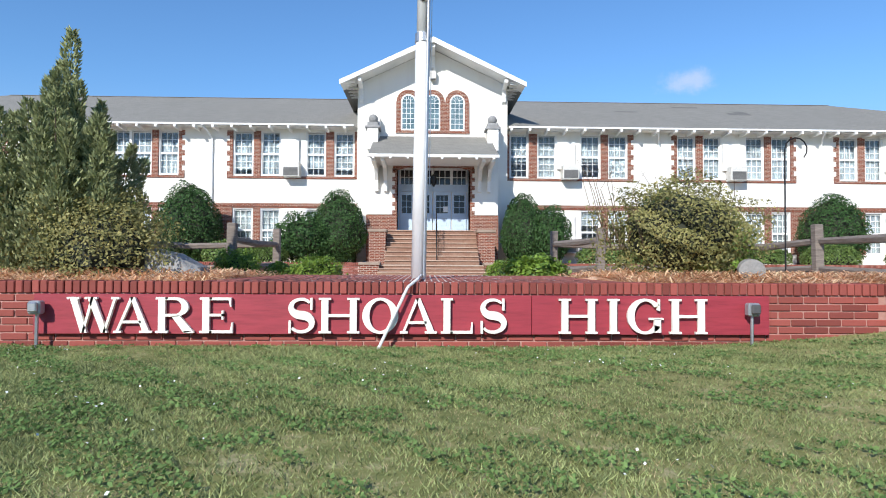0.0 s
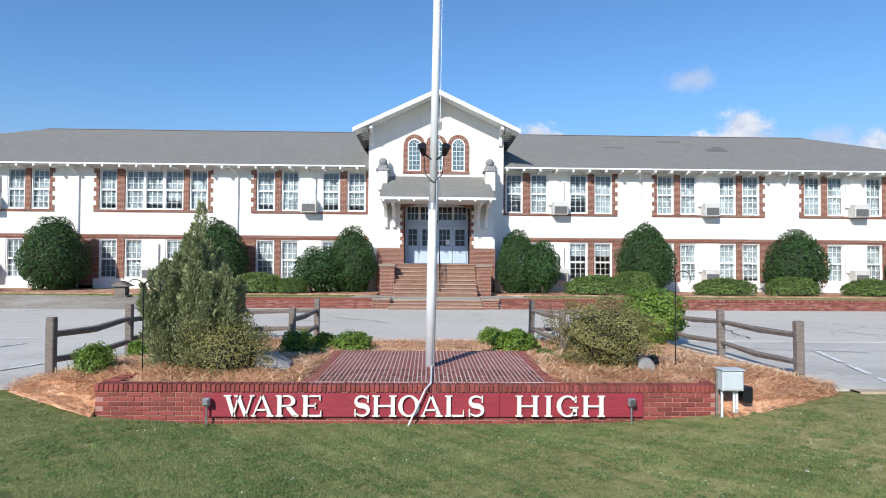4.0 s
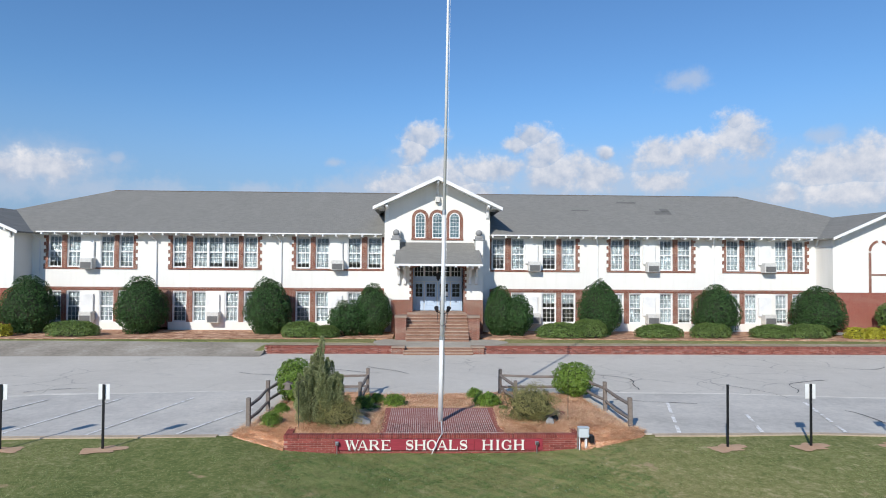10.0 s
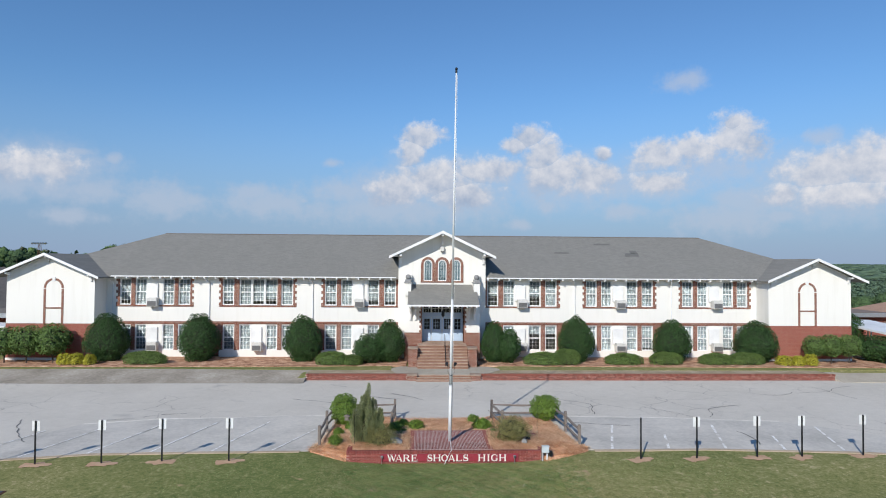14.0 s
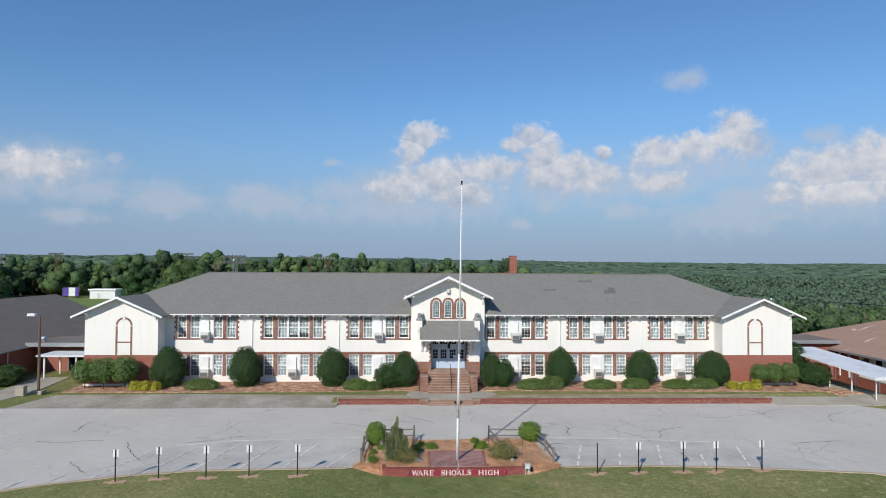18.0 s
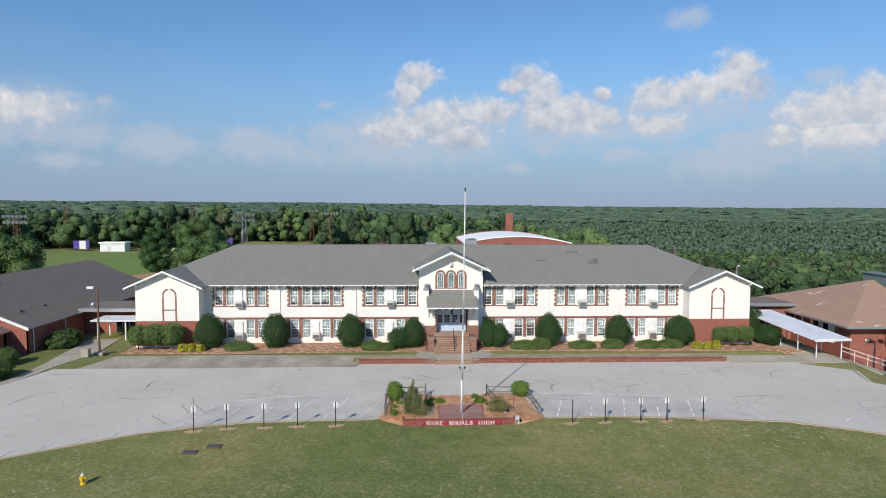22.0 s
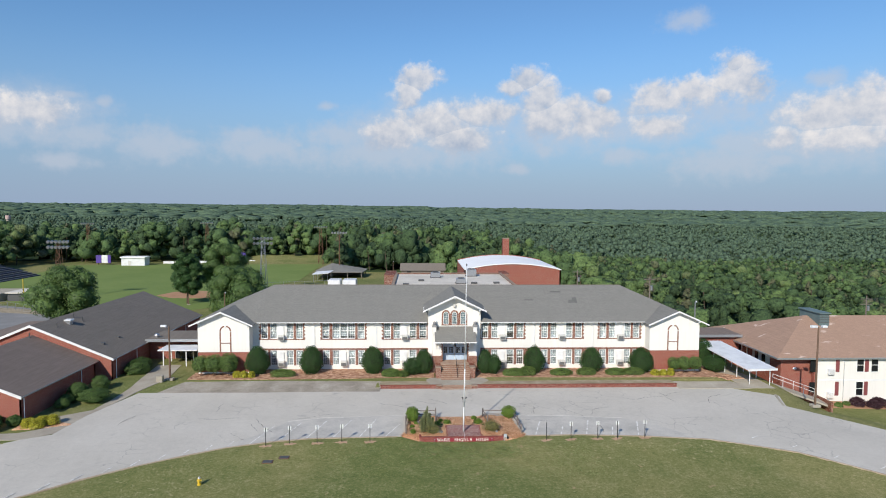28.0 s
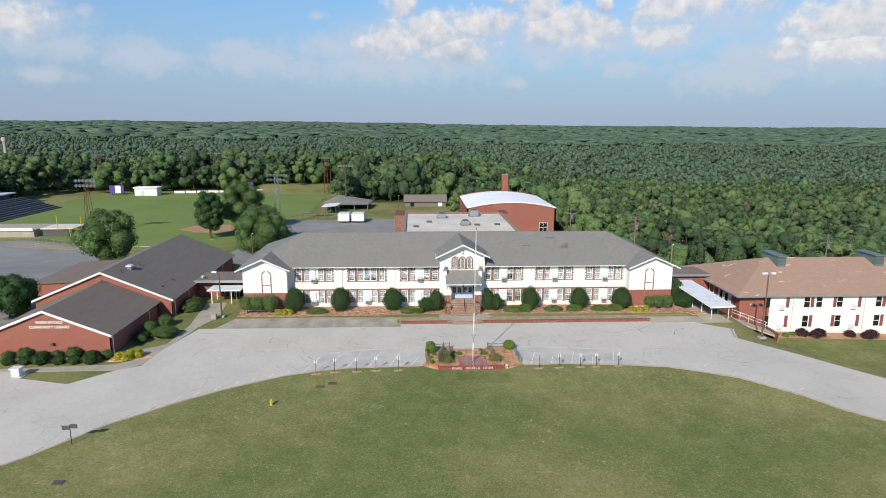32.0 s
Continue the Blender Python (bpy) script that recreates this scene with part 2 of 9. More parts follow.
def m_leaf(name, dark, light, rough=0.5, spec=0.4):
    m = Mat(name, rough, spec=spec)
    col = m.ramp(m.random(True), (0.0, dark), (0.62, light), (1.0, tuple(min(1, v * 1.5) for v in light)))
    col = m.mix(0.35, col, m.ramp(m.noise(1.3, 3), (0.35, dark), (0.65, light)))
    return leafy(m, col, 0.25)


def m_ground(name, stops, s1=0.3, s2=6.0, bump=0.5, rough=0.95, dist=0.03):
    m = Mat(name, rough, spec=0.15)
    a, b = m.noise(s1, 6, 0.65), m.noise(s2, 5, 0.7)
    f = m.math("ADD", m.math("MULTIPLY", a, 0.6), m.math("MULTIPLY", b, 0.4))
    m.bump(m.noise(s2 * 4, 4, 0.7), bump, dist)
    return m.color(m.ramp(f, *stops))


def m_plain(name, c, rough=0.5, metal=0.0, wear=0.25):
    m = Mat(name, rough, metal)
    n = m.noise(8, 5, 0.65)
    col = m.ramp(n, (0.3, tuple(v * (1 - wear) for v in c)), (0.62, c))
    m.bump(m.noise(90, 2), 0.08, 0.002)
    return m.color(col)


def m_wood(name, c, lengthwise=(1, 1, 8)):
    m = Mat(name, 0.85, spec=0.2)
    g = m.noise(5, 6, 0.7, stretch=lengthwise)
    n = m.noise(1.4, 3)
    col = m.ramp(g, (0.3, tuple(v * 0.45 for v in c)), (0.6, c), (0.8, tuple(v * 1.25 for v in c)))
    col = m.mix(m.math("MULTIPLY", n, 0.3), col, tuple(v * 0.6 for v in c))
    m.bump(g, 0.5, 0.006)
    return m.color(col)


WHITE = m_stucco("white_stucco", (0.81, 0.79, 0.735))
TRIM = m_paint("white_trim", (0.82, 0.82, 0.8), 0.5, 0.08)
METALWHITE = m_paint("white_metal", (0.78, 0.79, 0.79), 0.4, 0.1)
BRICK = m_brick("red_brick", (0.27, 0.075, 0.042), (0.115, 0.042, 0.03), (0.50, 0.41, 0.33), gap=0.008)
BRICKDARK = m_brick("dark_red_brick", (0.37, 0.105, 0.072), (0.23, 0.062, 0.046), (0.42, 0.26, 0.20), gap=0.007)
ROOF = m_shingle("grey_shingle", (0.255, 0.247, 0.222))
ROOFPATCH = m_shingle("patched_shingle", (0.175, 0.172, 0.158))
ROOFDARK = m_shingle("dark_shingle", (0.22, 0.192, 0.162))
ROOFBROWN = m_shingle("brown_grey_shingle", (0.235, 0.187, 0.158))
ROOFTAN = m_shingle("tan_shingle", (0.42, 0.275, 0.20), (0.62, 0.49, 0.41))
FLATROOF = m_ground("grey_membrane", ((0.3, (0.46, 0.42, 0.36)), (0.6, (0.72, 0.67, 0.59))), 0.12, 1.5, 0.2)
WHITEROOF = m_paint("white_membrane", (0.93, 0.93, 0.92), 0.6, 0.03, 0.3)
CONCRETE = m_ground("concrete", ((0.3, (0.30, 0.26, 0.21)), (0.55, (0.42, 0.38, 0.31)), (0.75, (0.5, 0.46, 0.4))), 0.5, 9, 0.3, dist=0.006)
RISER = m_ground("brown_riser", ((0.3, (0.20, 0.105, 0.07)), (0.65, (0.32, 0.20, 0.145))), 1.5, 12, 0.3, dist=0.006)
STEPSTONE = m_ground("worn_step_concrete", ((0.36, (0.30, 0.19, 0.135)), (0.5, (0.42, 0.29, 0.215)), (0.64, (0.48, 0.39, 0.31))), 1.1, 12, 0.3, dist=0.006)
CAPSTONE = m_ground("brown_capstone", ((0.3, (0.22, 0.16, 0.12)), (0.65, (0.36, 0.28, 0.22))), 1.5, 14, 0.3, dist=0.004)
GREYSTONE = m_ground("grey_stone", ((0.3, (0.16, 0.16, 0.158)), (0.5, (0.28, 0.28, 0.275)), (0.7, (0.40, 0.40, 0.39))), 3, 30, 0.6, dist=0.01)
STRIP = m_ground("brown_worn_concrete", ((0.34, (0.20, 0.17, 0.105)), (0.45, (0.30, 0.25, 0.165)), (0.54, (0.38, 0.31, 0.22)), (0.66, (0.48, 0.41, 0.31))), 0.7, 9, 0.3, dist=0.01)
APRON = m_ground("brownish_asphalt", ((0.34, (0.20, 0.175, 0.145)), (0.46, (0.31, 0.275, 0.225)), (0.56, (0.39, 0.35, 0.295)), (0.66, (0.50, 0.46, 0.40))), 0.35, 5, 0.3, dist=0.01)
DARKTAR = m_ground("dark_asphalt", ((0.3, (0.19, 0.185, 0.18)), (0.65, (0.31, 0.305, 0.295))), 0.15, 4, 0.3, dist=0.01)
BLACK = m_plain("black_metal", (0.02, 0.02, 0.022), 0.45, 0.4)
GREYMETAL = m_plain("grey_metal", (0.42, 0.44, 0.45), 0.4, 0.5)
GALV = m_plain("galvanised_steel", (0.5, 0.51, 0.52), 0.38, 0.8)
RUST = m_plain("rusty_steel", (0.20, 0.10, 0.06), 0.8, 0.3, 0.5)
ACGREY = m_plain("ac_grey", (0.66, 0.65, 0.61), 0.5)
DARKGREY = m_plain("dark_grille", (0.09, 0.09, 0.09), 0.6)
DOORBLUE = m_paint("pale_blue_paint", (0.50, 0.62, 0.76), 0.4, 0.05)
YELLOW = m_plain("yellow_paint", (0.75, 0.5, 0.04), 0.45)
SILVER = m_plain("silver_paint", (0.62, 0.62, 0.6), 0.4, 0.6)
RAILWOOD = m_wood("weathered_wood", (0.26, 0.22, 0.19))
POLEWOOD = m_wood("brown_pole_wood", (0.2, 0.13, 0.09))
# even blue-grey, set well below white so the muntins stand out
CURTAIN = m_paint("blue_grey_blind", (0.26, 0.295, 0.31), 0.8, 0.25, 2.0)
SHUTTER = m_paint("maroon_shutter", (0.25, 0.07, 0.07), 0.5)
BARK = m_wood("bark", (0.12, 0.09, 0.065))
TWIG = m_plain("twig_brown", (0.13, 0.085, 0.05), 0.8)
PURPLE = m_paint("purple_paint", (0.09, 0.05, 0.3), 0.5)
NAVY = m_paint("dark_blue_seat", (0.045, 0.045, 0.07), 0.5)
TEAL = m_paint("grey_green_vent", (0.13, 0.19, 0.19), 0.6)
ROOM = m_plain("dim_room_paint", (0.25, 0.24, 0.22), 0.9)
SIGNRED = Mat("sign_red_paint", 0.5)
_g = SIGNRED.noise(3, 6, 0.7, stretch=(1, 1, 9))
_c = SIGNRED.ramp(_g, (0.3, (0.235, 0.026, 0.038)), (0.6, (0.335, 0.038, 0.054)))
SIGNRED.bump(SIGNRED.noise(12, 4, 0.6, stretch=(0.4, 1, 7)), 0.25, 0.004)
SIGNRED = SIGNRED.color(_c)
LETTER = m_paint("cream_letter", (0.84, 0.81, 0.72), 0.45, 0.08, 4.0)

_m = Mat("window_glass", 0.03)
_m.b.inputs["Transmission Weight"].default_value = 1.0
_m.b.inputs["IOR"].default_value = 1.45
GLASS = _m.color((0.85, 0.9, 0.92))
_m = Mat("arched_glass", 0.06)
_m.b.inputs["Specular IOR Level"].default_value = 0.9
GREENGLASS = _m.color(_m.ramp(_m.noise(3, 3), (0.3, (0.05, 0.09, 0.1)), (0.7, (0.16, 0.24, 0.26))))
DARKGLASS = Mat("dark_glass", 0.06).color((0.015, 0.017, 0.02))

GRASS = Mat("lawn", 0.95, spec=0.1)
_big, _mid, _fine = GRASS.noise(0.035, 4, 0.55), GRASS.noise(0.45, 5, 0.65), GRASS.noise(9, 5, 0.75)
_speck = GRASS.noise(3.2, 6, 0.85)
_mix = GRASS.math("ADD", GRASS.math("MULTIPLY", _mid, 0.16), GRASS.math("ADD", GRASS.math("MULTIPLY", _fine, 0.39), GRASS.math("MULTIPLY", _speck, 0.45)))
_green = GRASS.ramp(_mix, (0.39, (0.072, 0.10, 0.032)), (0.47, (0.122, 0.152, 0.048)), (0.53, (0.172, 0.192, 0.066)), (0.63, (0.34, 0.31, 0.17)))
_dry = GRASS.ramp(_mix, (0.39, (0.125, 0.135, 0.05)), (0.47, (0.215, 0.212, 0.078)), (0.53, (0.275, 0.25, 0.105)), (0.63, (0.46, 0.39, 0.24)))
_col = GRASS.mix(GRASS.ramp(_big, (0.41, (0.05, 0.05, 0.05)), (0.58, (0.95, 0.95, 0.95))), _green, _dry)
_bare = GRASS.noise(0.8, 4, 0.65)
_col = GRASS.mix(GRASS.ramp(_bare, (0.67, (0, 0, 0)), (0.74, (0.75, 0.75, 0.75))), _col, (0.42, 0.29, 0.18))
# straw-pale scalped specks in loose drifts
_drift = GRASS.ramp(GRASS.noise(0.09, 3, 0.6), (0.5, (0, 0, 0)), (0.62, (0.9, 0.9, 0.9)))
_fleck = GRASS.ramp(GRASS.noise(1.9, 5, 0.75), (0.58, (0, 0, 0)), (0.66, (0.8, 0.8, 0.8)))
_col = GRASS.mix(GRASS.mix(1.0, _drift, _fleck, "MULTIPLY"), _col, (0.50, 0.42, 0.25))
GRASS.bump(GRASS.noise(9, 6, 0.8), 0.4, 0.02)
GRASS = GRASS.color(_col)
FIELDGRASS = m_ground("field_grass", ((0.3, (0.135, 0.20, 0.055)), (0.6, (0.19, 0.25, 0.075)), (0.8, (0.26, 0.28, 0.11))), 0.05, 0.7, 0.5)
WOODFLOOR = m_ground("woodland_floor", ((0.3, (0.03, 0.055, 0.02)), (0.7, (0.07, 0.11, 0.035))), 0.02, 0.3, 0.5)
EARTH = m_ground("sandy_earth", ((0.3, (0.42, 0.25, 0.15)), (0.7, (0.58, 0.40, 0.27))), 0.8, 5, 0.4)
CLAY = m_ground("red_clay", ((0.3, (0.36, 0.19, 0.10)), (0.7, (0.5, 0.3, 0.19))), 0.3, 4, 0.4)
STRAW = Mat("pine_straw", 0.95, spec=0.1)
_f1, _f2 = STRAW.noise(9, 4, 0.7, stretch=(1, 9, 1)), STRAW.noise(9, 4, 0.7, stretch=(8, 1.5, 1))
_f = STRAW.math("ADD", STRAW.math("MULTIPLY", STRAW.math("MAXIMUM", _f1, _f2), 0.6), STRAW.math("MULTIPLY", STRAW.noise(1.3, 5, 0.6), 0.4))
STRAW.bump(_f, 0.5, 0.02)
# the darkest stops put shade between the needles into the colour
STRAW = STRAW.color(STRAW.ramp(_f, (0.42, (0.26, 0.11, 0.055)), (0.5, (0.54, 0.27, 0.145)), (0.57, (0.80, 0.50, 0.31)), (0.65, (0.93, 0.73, 0.54))))
MULCH = m_ground("reddish_old_straw", ((0.38, (0.17, 0.085, 0.05)), (0.46, (0.35, 0.185, 0.115)), (0.53, (0.50, 0.30, 0.195)), (0.61, (0.66, 0.46, 0.33))), 1.6, 7, 0.5, dist=0.02)

ASPHALT = Mat("weathered_asphalt", 0.9, spec=0.2)
_u, _s = ASPHALT.wallcoord()
_a = ASPHALT.noise(0.11, 6, 0.65)
_b = ASPHALT.noise(1.6, 8, 0.85)
_f = ASPHALT.noise(45, 3, 0.6)
_col = ASPHALT.ramp(_a, (0.3, (0.50, 0.462, 0.39)), (0.5, (0.60, 0.555, 0.475)), (0.7, (0.67, 0.625, 0.54)))
_col = ASPHALT.mix(0.35, _col, ASPHALT.ramp(_b, (0.3, (0.40, 0.37, 0.32)), (0.7, (0.70, 0.65, 0.565))))
_col = ASPHALT.mix(0.2, _col, ASPHALT.ramp(_f, (0.35, (0.25, 0.245, 0.24)), (0.65, (0.66, 0.65, 0.63))))
_oil = ASPHALT.noise(0.55, 3, 0.5)
_col = ASPHALT.mix(ASPHALT.ramp(_oil, (0.66, (0, 0, 0)), (0.8, (0.5, 0.5, 0.5))), _col, (0.3, 0.29, 0.275))
# a net of fine cracks, broken up over the lot
_w = ASPHALT.n.new("ShaderNodeVectorMath")
_w.operation = "ADD"
_j = ASPHALT.n.new("ShaderNodeTexNoise")
_j.inputs["Scale"].default_value, _j.inputs["Detail"].default_value = 0.9, 4
ASPHALT.l.new(ASPHALT.pos, _j.inputs["Vector"])
ASPHALT.l.new(ASPHALT.pos, _w.inputs[0]), ASPHALT.l.new(_j.outputs["Color"], _w.inputs[1])
_v = ASPHALT.n.new("ShaderNodeTexVoronoi")
_v.feature = "DISTANCE_TO_EDGE"
_v.inputs["Scale"].default_value = 0.42
ASPHALT.l.new(_w.outputs[0], _v.inputs["Vector"])
_ln = ASPHALT.ramp(_v.outputs["Distance"], (0.0, (1, 1, 1)), (0.018, (0, 0, 0)))
_where = ASPHALT.ramp(ASPHALT.noise(0.16, 3, 0.6), (0.48, (0, 0, 0)), (0.6, (0.6, 0.6, 0.6)))
_col = ASPHALT.mix(ASPHALT.mix(1.0, _ln, _where, "MULTIPLY"), _col, (0.2, 0.19, 0.18))
ASPHALT.bump(_f, 0.4, 0.006)
ASPHALT = ASPHALT.color(_col)
BAYTAR = m_ground("bay_asphalt", ((0.34, (0.40, 0.38, 0.34)), (0.46, (0.49, 0.465, 0.42)), (0.56, (0.56, 0.53, 0.475)), (0.66, (0.63, 0.59, 0.52))), 0.4, 5, 0.3, dist=0.006)
SAND = m_ground("washed_sand", ((0.36, (0.52, 0.49, 0.43)), (0.6, (0.74, 0.70, 0.63))), 0.6, 4, 0.2, dist=0.004)
CRACK = m_plain("crack_filler", (0.1, 0.1, 0.1), 0.9)
LINE = Mat("worn_line_paint", 0.8, spec=0.2)
LINE = LINE.color(LINE.ramp(LINE.noise(2.6, 6, 0.75), (0.4, (0.52, 0.49, 0.44)), (0.54, (0.82, 0.81, 0.78))))
KERBSTONE = m_ground("tan_worn_kerb", ((0.3, (0.36, 0.27, 0.18)), (0.6, (0.52, 0.42, 0.31))), 0.8, 7, 0.4, dist=0.01)


def m_piece(name, c, spread=0.35):
    m = Mat(name, 0.8, spec=0.25)
    r = m.random()
    col = m.ramp(r, (0.0, tuple(v * (1 - spread) for v in c)), (0.6, c), (1.0, tuple(v * (1 + spread * 0.5) for v in c)))
    g = m.noise(25, 5, 0.7)
    col = m.mix(m.math("MULTIPLY", g, 0.4), col, tuple(v * 0.5 for v in c))
    m.bump(m.noise(80, 3), 0.4, 0.003)
    return m.color(col)


WALLBRICK = m_piece("painted_red_brick", (0.30, 0.078, 0.062), 0.4)
PAVER = m_piece("red_paver", (0.25, 0.088, 0.07), 0.45)
LOWBRICK = Mat("worn_low_brick", 0.85, spec=0.2)
_c = LOWBRICK.ramp(LOWBRICK.random(True), (0.0, (0.13, 0.04, 0.03)), (0.5, (0.27, 0.078, 0.056)), (0.85, (0.34, 0.125, 0.095)), (1.0, (0.40, 0.21, 0.165)))
_c = LOWBRICK.mix(LOWBRICK.math("MULTIPLY", LOWBRICK.noise(3, 5, 0.7), 0.5), _c, (0.20, 0.10, 0.075))
LOWBRICK.bump(LOWBRICK.noise(60, 3), 0.4, 0.003)
LOWBRICK = LOWBRICK.color(_c)
MORTAR = m_ground("pale_mortar", ((0.3, (0.40, 0.30, 0.27)), (0.7, (0.64, 0.54, 0.49))), 1.5, 20, 0.3, dist=0.003)
MORTARRED = m_ground("red_mortar", ((0.3, (0.34, 0.17, 0.14)), (0.7, (0.52, 0.32, 0.27))), 1.5, 20, 0.3, dist=0.003)
L_HOLLY = m_leaf("holly_leaf", (0.022, 0.055, 0.016), (0.056, 0.118, 0.034), 0.6, 0.25)
L_HEDGE = m_leaf("hedge_leaf", (0.07, 0.12, 0.03), (0.16, 0.235, 0.06))
L_YELLOW = m_leaf("yellow_leaf", (0.25, 0.24, 0.02), (0.5, 0.47, 0.05))
L_GREEN = m_leaf("bright_leaf", (0.075, 0.145, 0.02), (0.19, 0.29, 0.045))
L_JUNIPER = m_leaf("juniper_needle", (0.115, 0.14, 0.065), (0.37, 0.40, 0.20), 0.7, 0.15)
# near-black colour that paints the shade inside the bushes
INNERSHADE = m_plain("painted_bush_shade", (0.035, 0.038, 0.022), 0.9)
L_BROWN = m_leaf("brownish_leaf", (0.11, 0.125, 0.04), (0.30, 0.275, 0.105), 0.6, 0.25)
L_SHRUB = m_leaf("shrub_leaf", (0.06, 0.12, 0.028), (0.145, 0.225, 0.058), 0.6)
L_MAROON = m_leaf("maroon_leaf", (0.035, 0.015, 0.02), (0.08, 0.035, 0.045))
L_TREE = m_leaf("tree_leaf", (0.042, 0.088, 0.023), (0.11, 0.18, 0.047), 0.6)
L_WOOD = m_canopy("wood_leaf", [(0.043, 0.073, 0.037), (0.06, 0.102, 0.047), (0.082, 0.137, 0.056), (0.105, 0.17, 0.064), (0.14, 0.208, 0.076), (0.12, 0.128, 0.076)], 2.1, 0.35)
# far tones lean blue: distance haze put into the leaf colour
L_FAR = m_canopy("hazed_far_leaf", [(0.07, 0.112, 0.077), (0.09, 0.14, 0.091), (0.11, 0.164, 0.102)], 0.3, 0.7)
BLADE = m_leaf("grass_blade", (0.06, 0.085, 0.03), (0.36, 0.40, 0.17), 0.7, 0.15)
DRYBLADE = m_leaf("dry_blade", (0.30, 0.22, 0.12), (0.5, 0.4, 0.24), 0.8, 0.1)
NEEDLE = m_leaf("straw_needle", (0.40, 0.17, 0.075), (0.90, 0.60, 0.38), 0.7)
# ---------------------------------------------------------------- mesh helpers
class Geo:
    """Vertices and faces of one mesh."""

    def __init__(self):
        self.v, self.f = [], []

    def add(self, vs, fs):
        o = len(self.v)
        self.v += [tuple(p) for p in vs]
        self.f += [tuple(i + o for i in f) for f in fs]
        return self

    def box(self, x0, x1, y0, y1, z0, z1):
        return self.add([(x0, y0, z0), (x1, y0, z0), (x1, y1, z0), (x0, y1, z0), (x0, y0, z1), (x1, y0, z1), (x1, y1, z1), (x0, y1, z1)],
                        [(0, 3, 2, 1), (4, 5, 6, 7), (0, 1, 5, 4), (1, 2, 6, 5), (2, 3, 7, 6), (3, 0, 4, 7)])

    def cbox(self, x0, x1, y0, y1, z0, z1, b=0.01):
        """A box with chamfered edges."""
        vs, idx = [], {}
        for i, x in enumerate((x0, x1)):
            for j, y in enumerate((y0, y1)):
                for k, z in enumerate((z0, z1)):
                    sx, sy, sz = (1, -1)[i] * b, (1, -1)[j] * b, (1, -1)[k] * b
                    for a, p in enumerate(((x, y + sy, z + sz), (x + sx, y, z + sz), (x + sx, y + sy, z))):
                        idx[i, j, k, a] = len(vs)
                        vs.append(p)
        fs = []
        g = lambda i, j, k, a: idx[i, j, k, a]
        for i in (0, 1):
            f = [g(i, 0, 0, 0), g(i, 1, 0, 0), g(i, 1, 1, 0), g(i, 0, 1, 0)]
            fs.append(f if i else f[::-1])
            f = [g(0, i, 0, 1), g(0, i, 1, 1), g(1, i, 1, 1), g(1, i, 0, 1)]
            fs.append(f if i else f[::-1])
            f = [g(0, 0, i, 2), g(1, 0, i, 2), g(1, 1, i, 2), g(0, 1, i, 2)]
            fs.append(f if i else f[::-1])
        for p in (0, 1):
            for q in (0, 1):
                fs.append([g(p, q, 0, 0), g(p, q, 1, 0), g(p, q, 1, 1), g(p, q, 0, 1)])
                fs.append([g(p, 0, q, 0), g(p, 1, q, 0), g(p, 1, q, 2), g(p, 0, q, 2)])
                fs.append([g(0, p, q, 1), g(1, p, q, 1), g(1, p, q, 2), g(0, p, q, 2)])
                for r in (0, 1):
                    fs.append([g(p, q, r, 0), g(p, q, r, 1), g(p, q, r, 2)])
        return self.add(vs, fs)

    def prism(self, poly, axis, a, b):
        """A flat outline drawn out along an axis. The outline lies in the other two axes, in their order."""
        put = {"x": lambda p, t: (t, p[0], p[1]), "y": lambda p, t: (p[0], t, p[1]), "z": lambda p, t: (p[0], p[1], t)}[axis]
        n = len(poly)
        vs = [put(p, a) for p in poly] + [put(p, b) for p in poly]
        fs = [tuple(range(n))[::-1], tuple(range(n, 2 * n))] + [(i, (i + 1) % n, n + (i + 1) % n, n + i) for i in range(n)]
        return self.add(vs, fs)

    def tube(self, p, q, r0, r1=None, n=8):
        r1 = r0 if r1 is None else r1
        p, q = Vector(p), Vector(q)
        d = (q - p).normalized()
        u = d.orthogonal().normalized()
        w = d.cross(u)
        vs = []
        for c, r in ((p, r0), (q, r1)):
            for i in range(n):
                a = math.tau * i / n
                vs.append(c + (u * math.cos(a) + w * math.sin(a)) * r)
        return self.add(vs, [(i, (i + 1) % n, n + (i + 1) % n, n + i) for i in range(n)] + [tuple(range(n))[::-1], tuple(range(n, 2 * n))])

    def ball(self, c, rx, ry=None, rz=None, n=12, m=8):
        ry, rz = ry or rx, rz or rx
        vs = [(c[0], c[1], c[2] - rz)]
        for j in range(1, m):
            t = -math.pi / 2 + math.pi * j / m
            for i in range(n):
                a = math.tau * i / n
                vs.append((c[0] + rx * math.cos(t) * math.cos(a), c[1] + ry * math.cos(t) * math.sin(a), c[2] + rz * math.sin(t)))
        vs.append((c[0], c[1], c[2] + rz))
        fs = [(0, 1 + (i + 1) % n, 1 + i) for i in range(n)]
        for j in range(m - 2):
            for i in range(n):
                a, b = 1 + j * n + i, 1 + j * n + (i + 1) % n
                fs.append((a, b, b + n, a + n))
        e = 1 + (m - 2) * n
        fs += [(e + i, e + (i + 1) % n, len(vs) - 1) for i in range(n)]
        return self.add(vs, fs)

    def quad(self, a, b, c, d):
        return self.add([a, b, c, d], [(0, 1, 2, 3)])

    def slab(self, pts, th):
        """A sloping slab: a planar outline with a thickness downwards."""
        n = len(pts)
        vs = list(pts) + [(x, y, z - th) for x, y, z in pts]
        return self.add(vs, [tuple(range(n)), tuple(range(2 * n - 1, n - 1, -1))] + [(i, n + i, n + (i + 1) % n, (i + 1) % n) for i in range(n)])

    def mesh(self, name, mat, smooth=False):
        me = bpy.data.meshes.new(name)
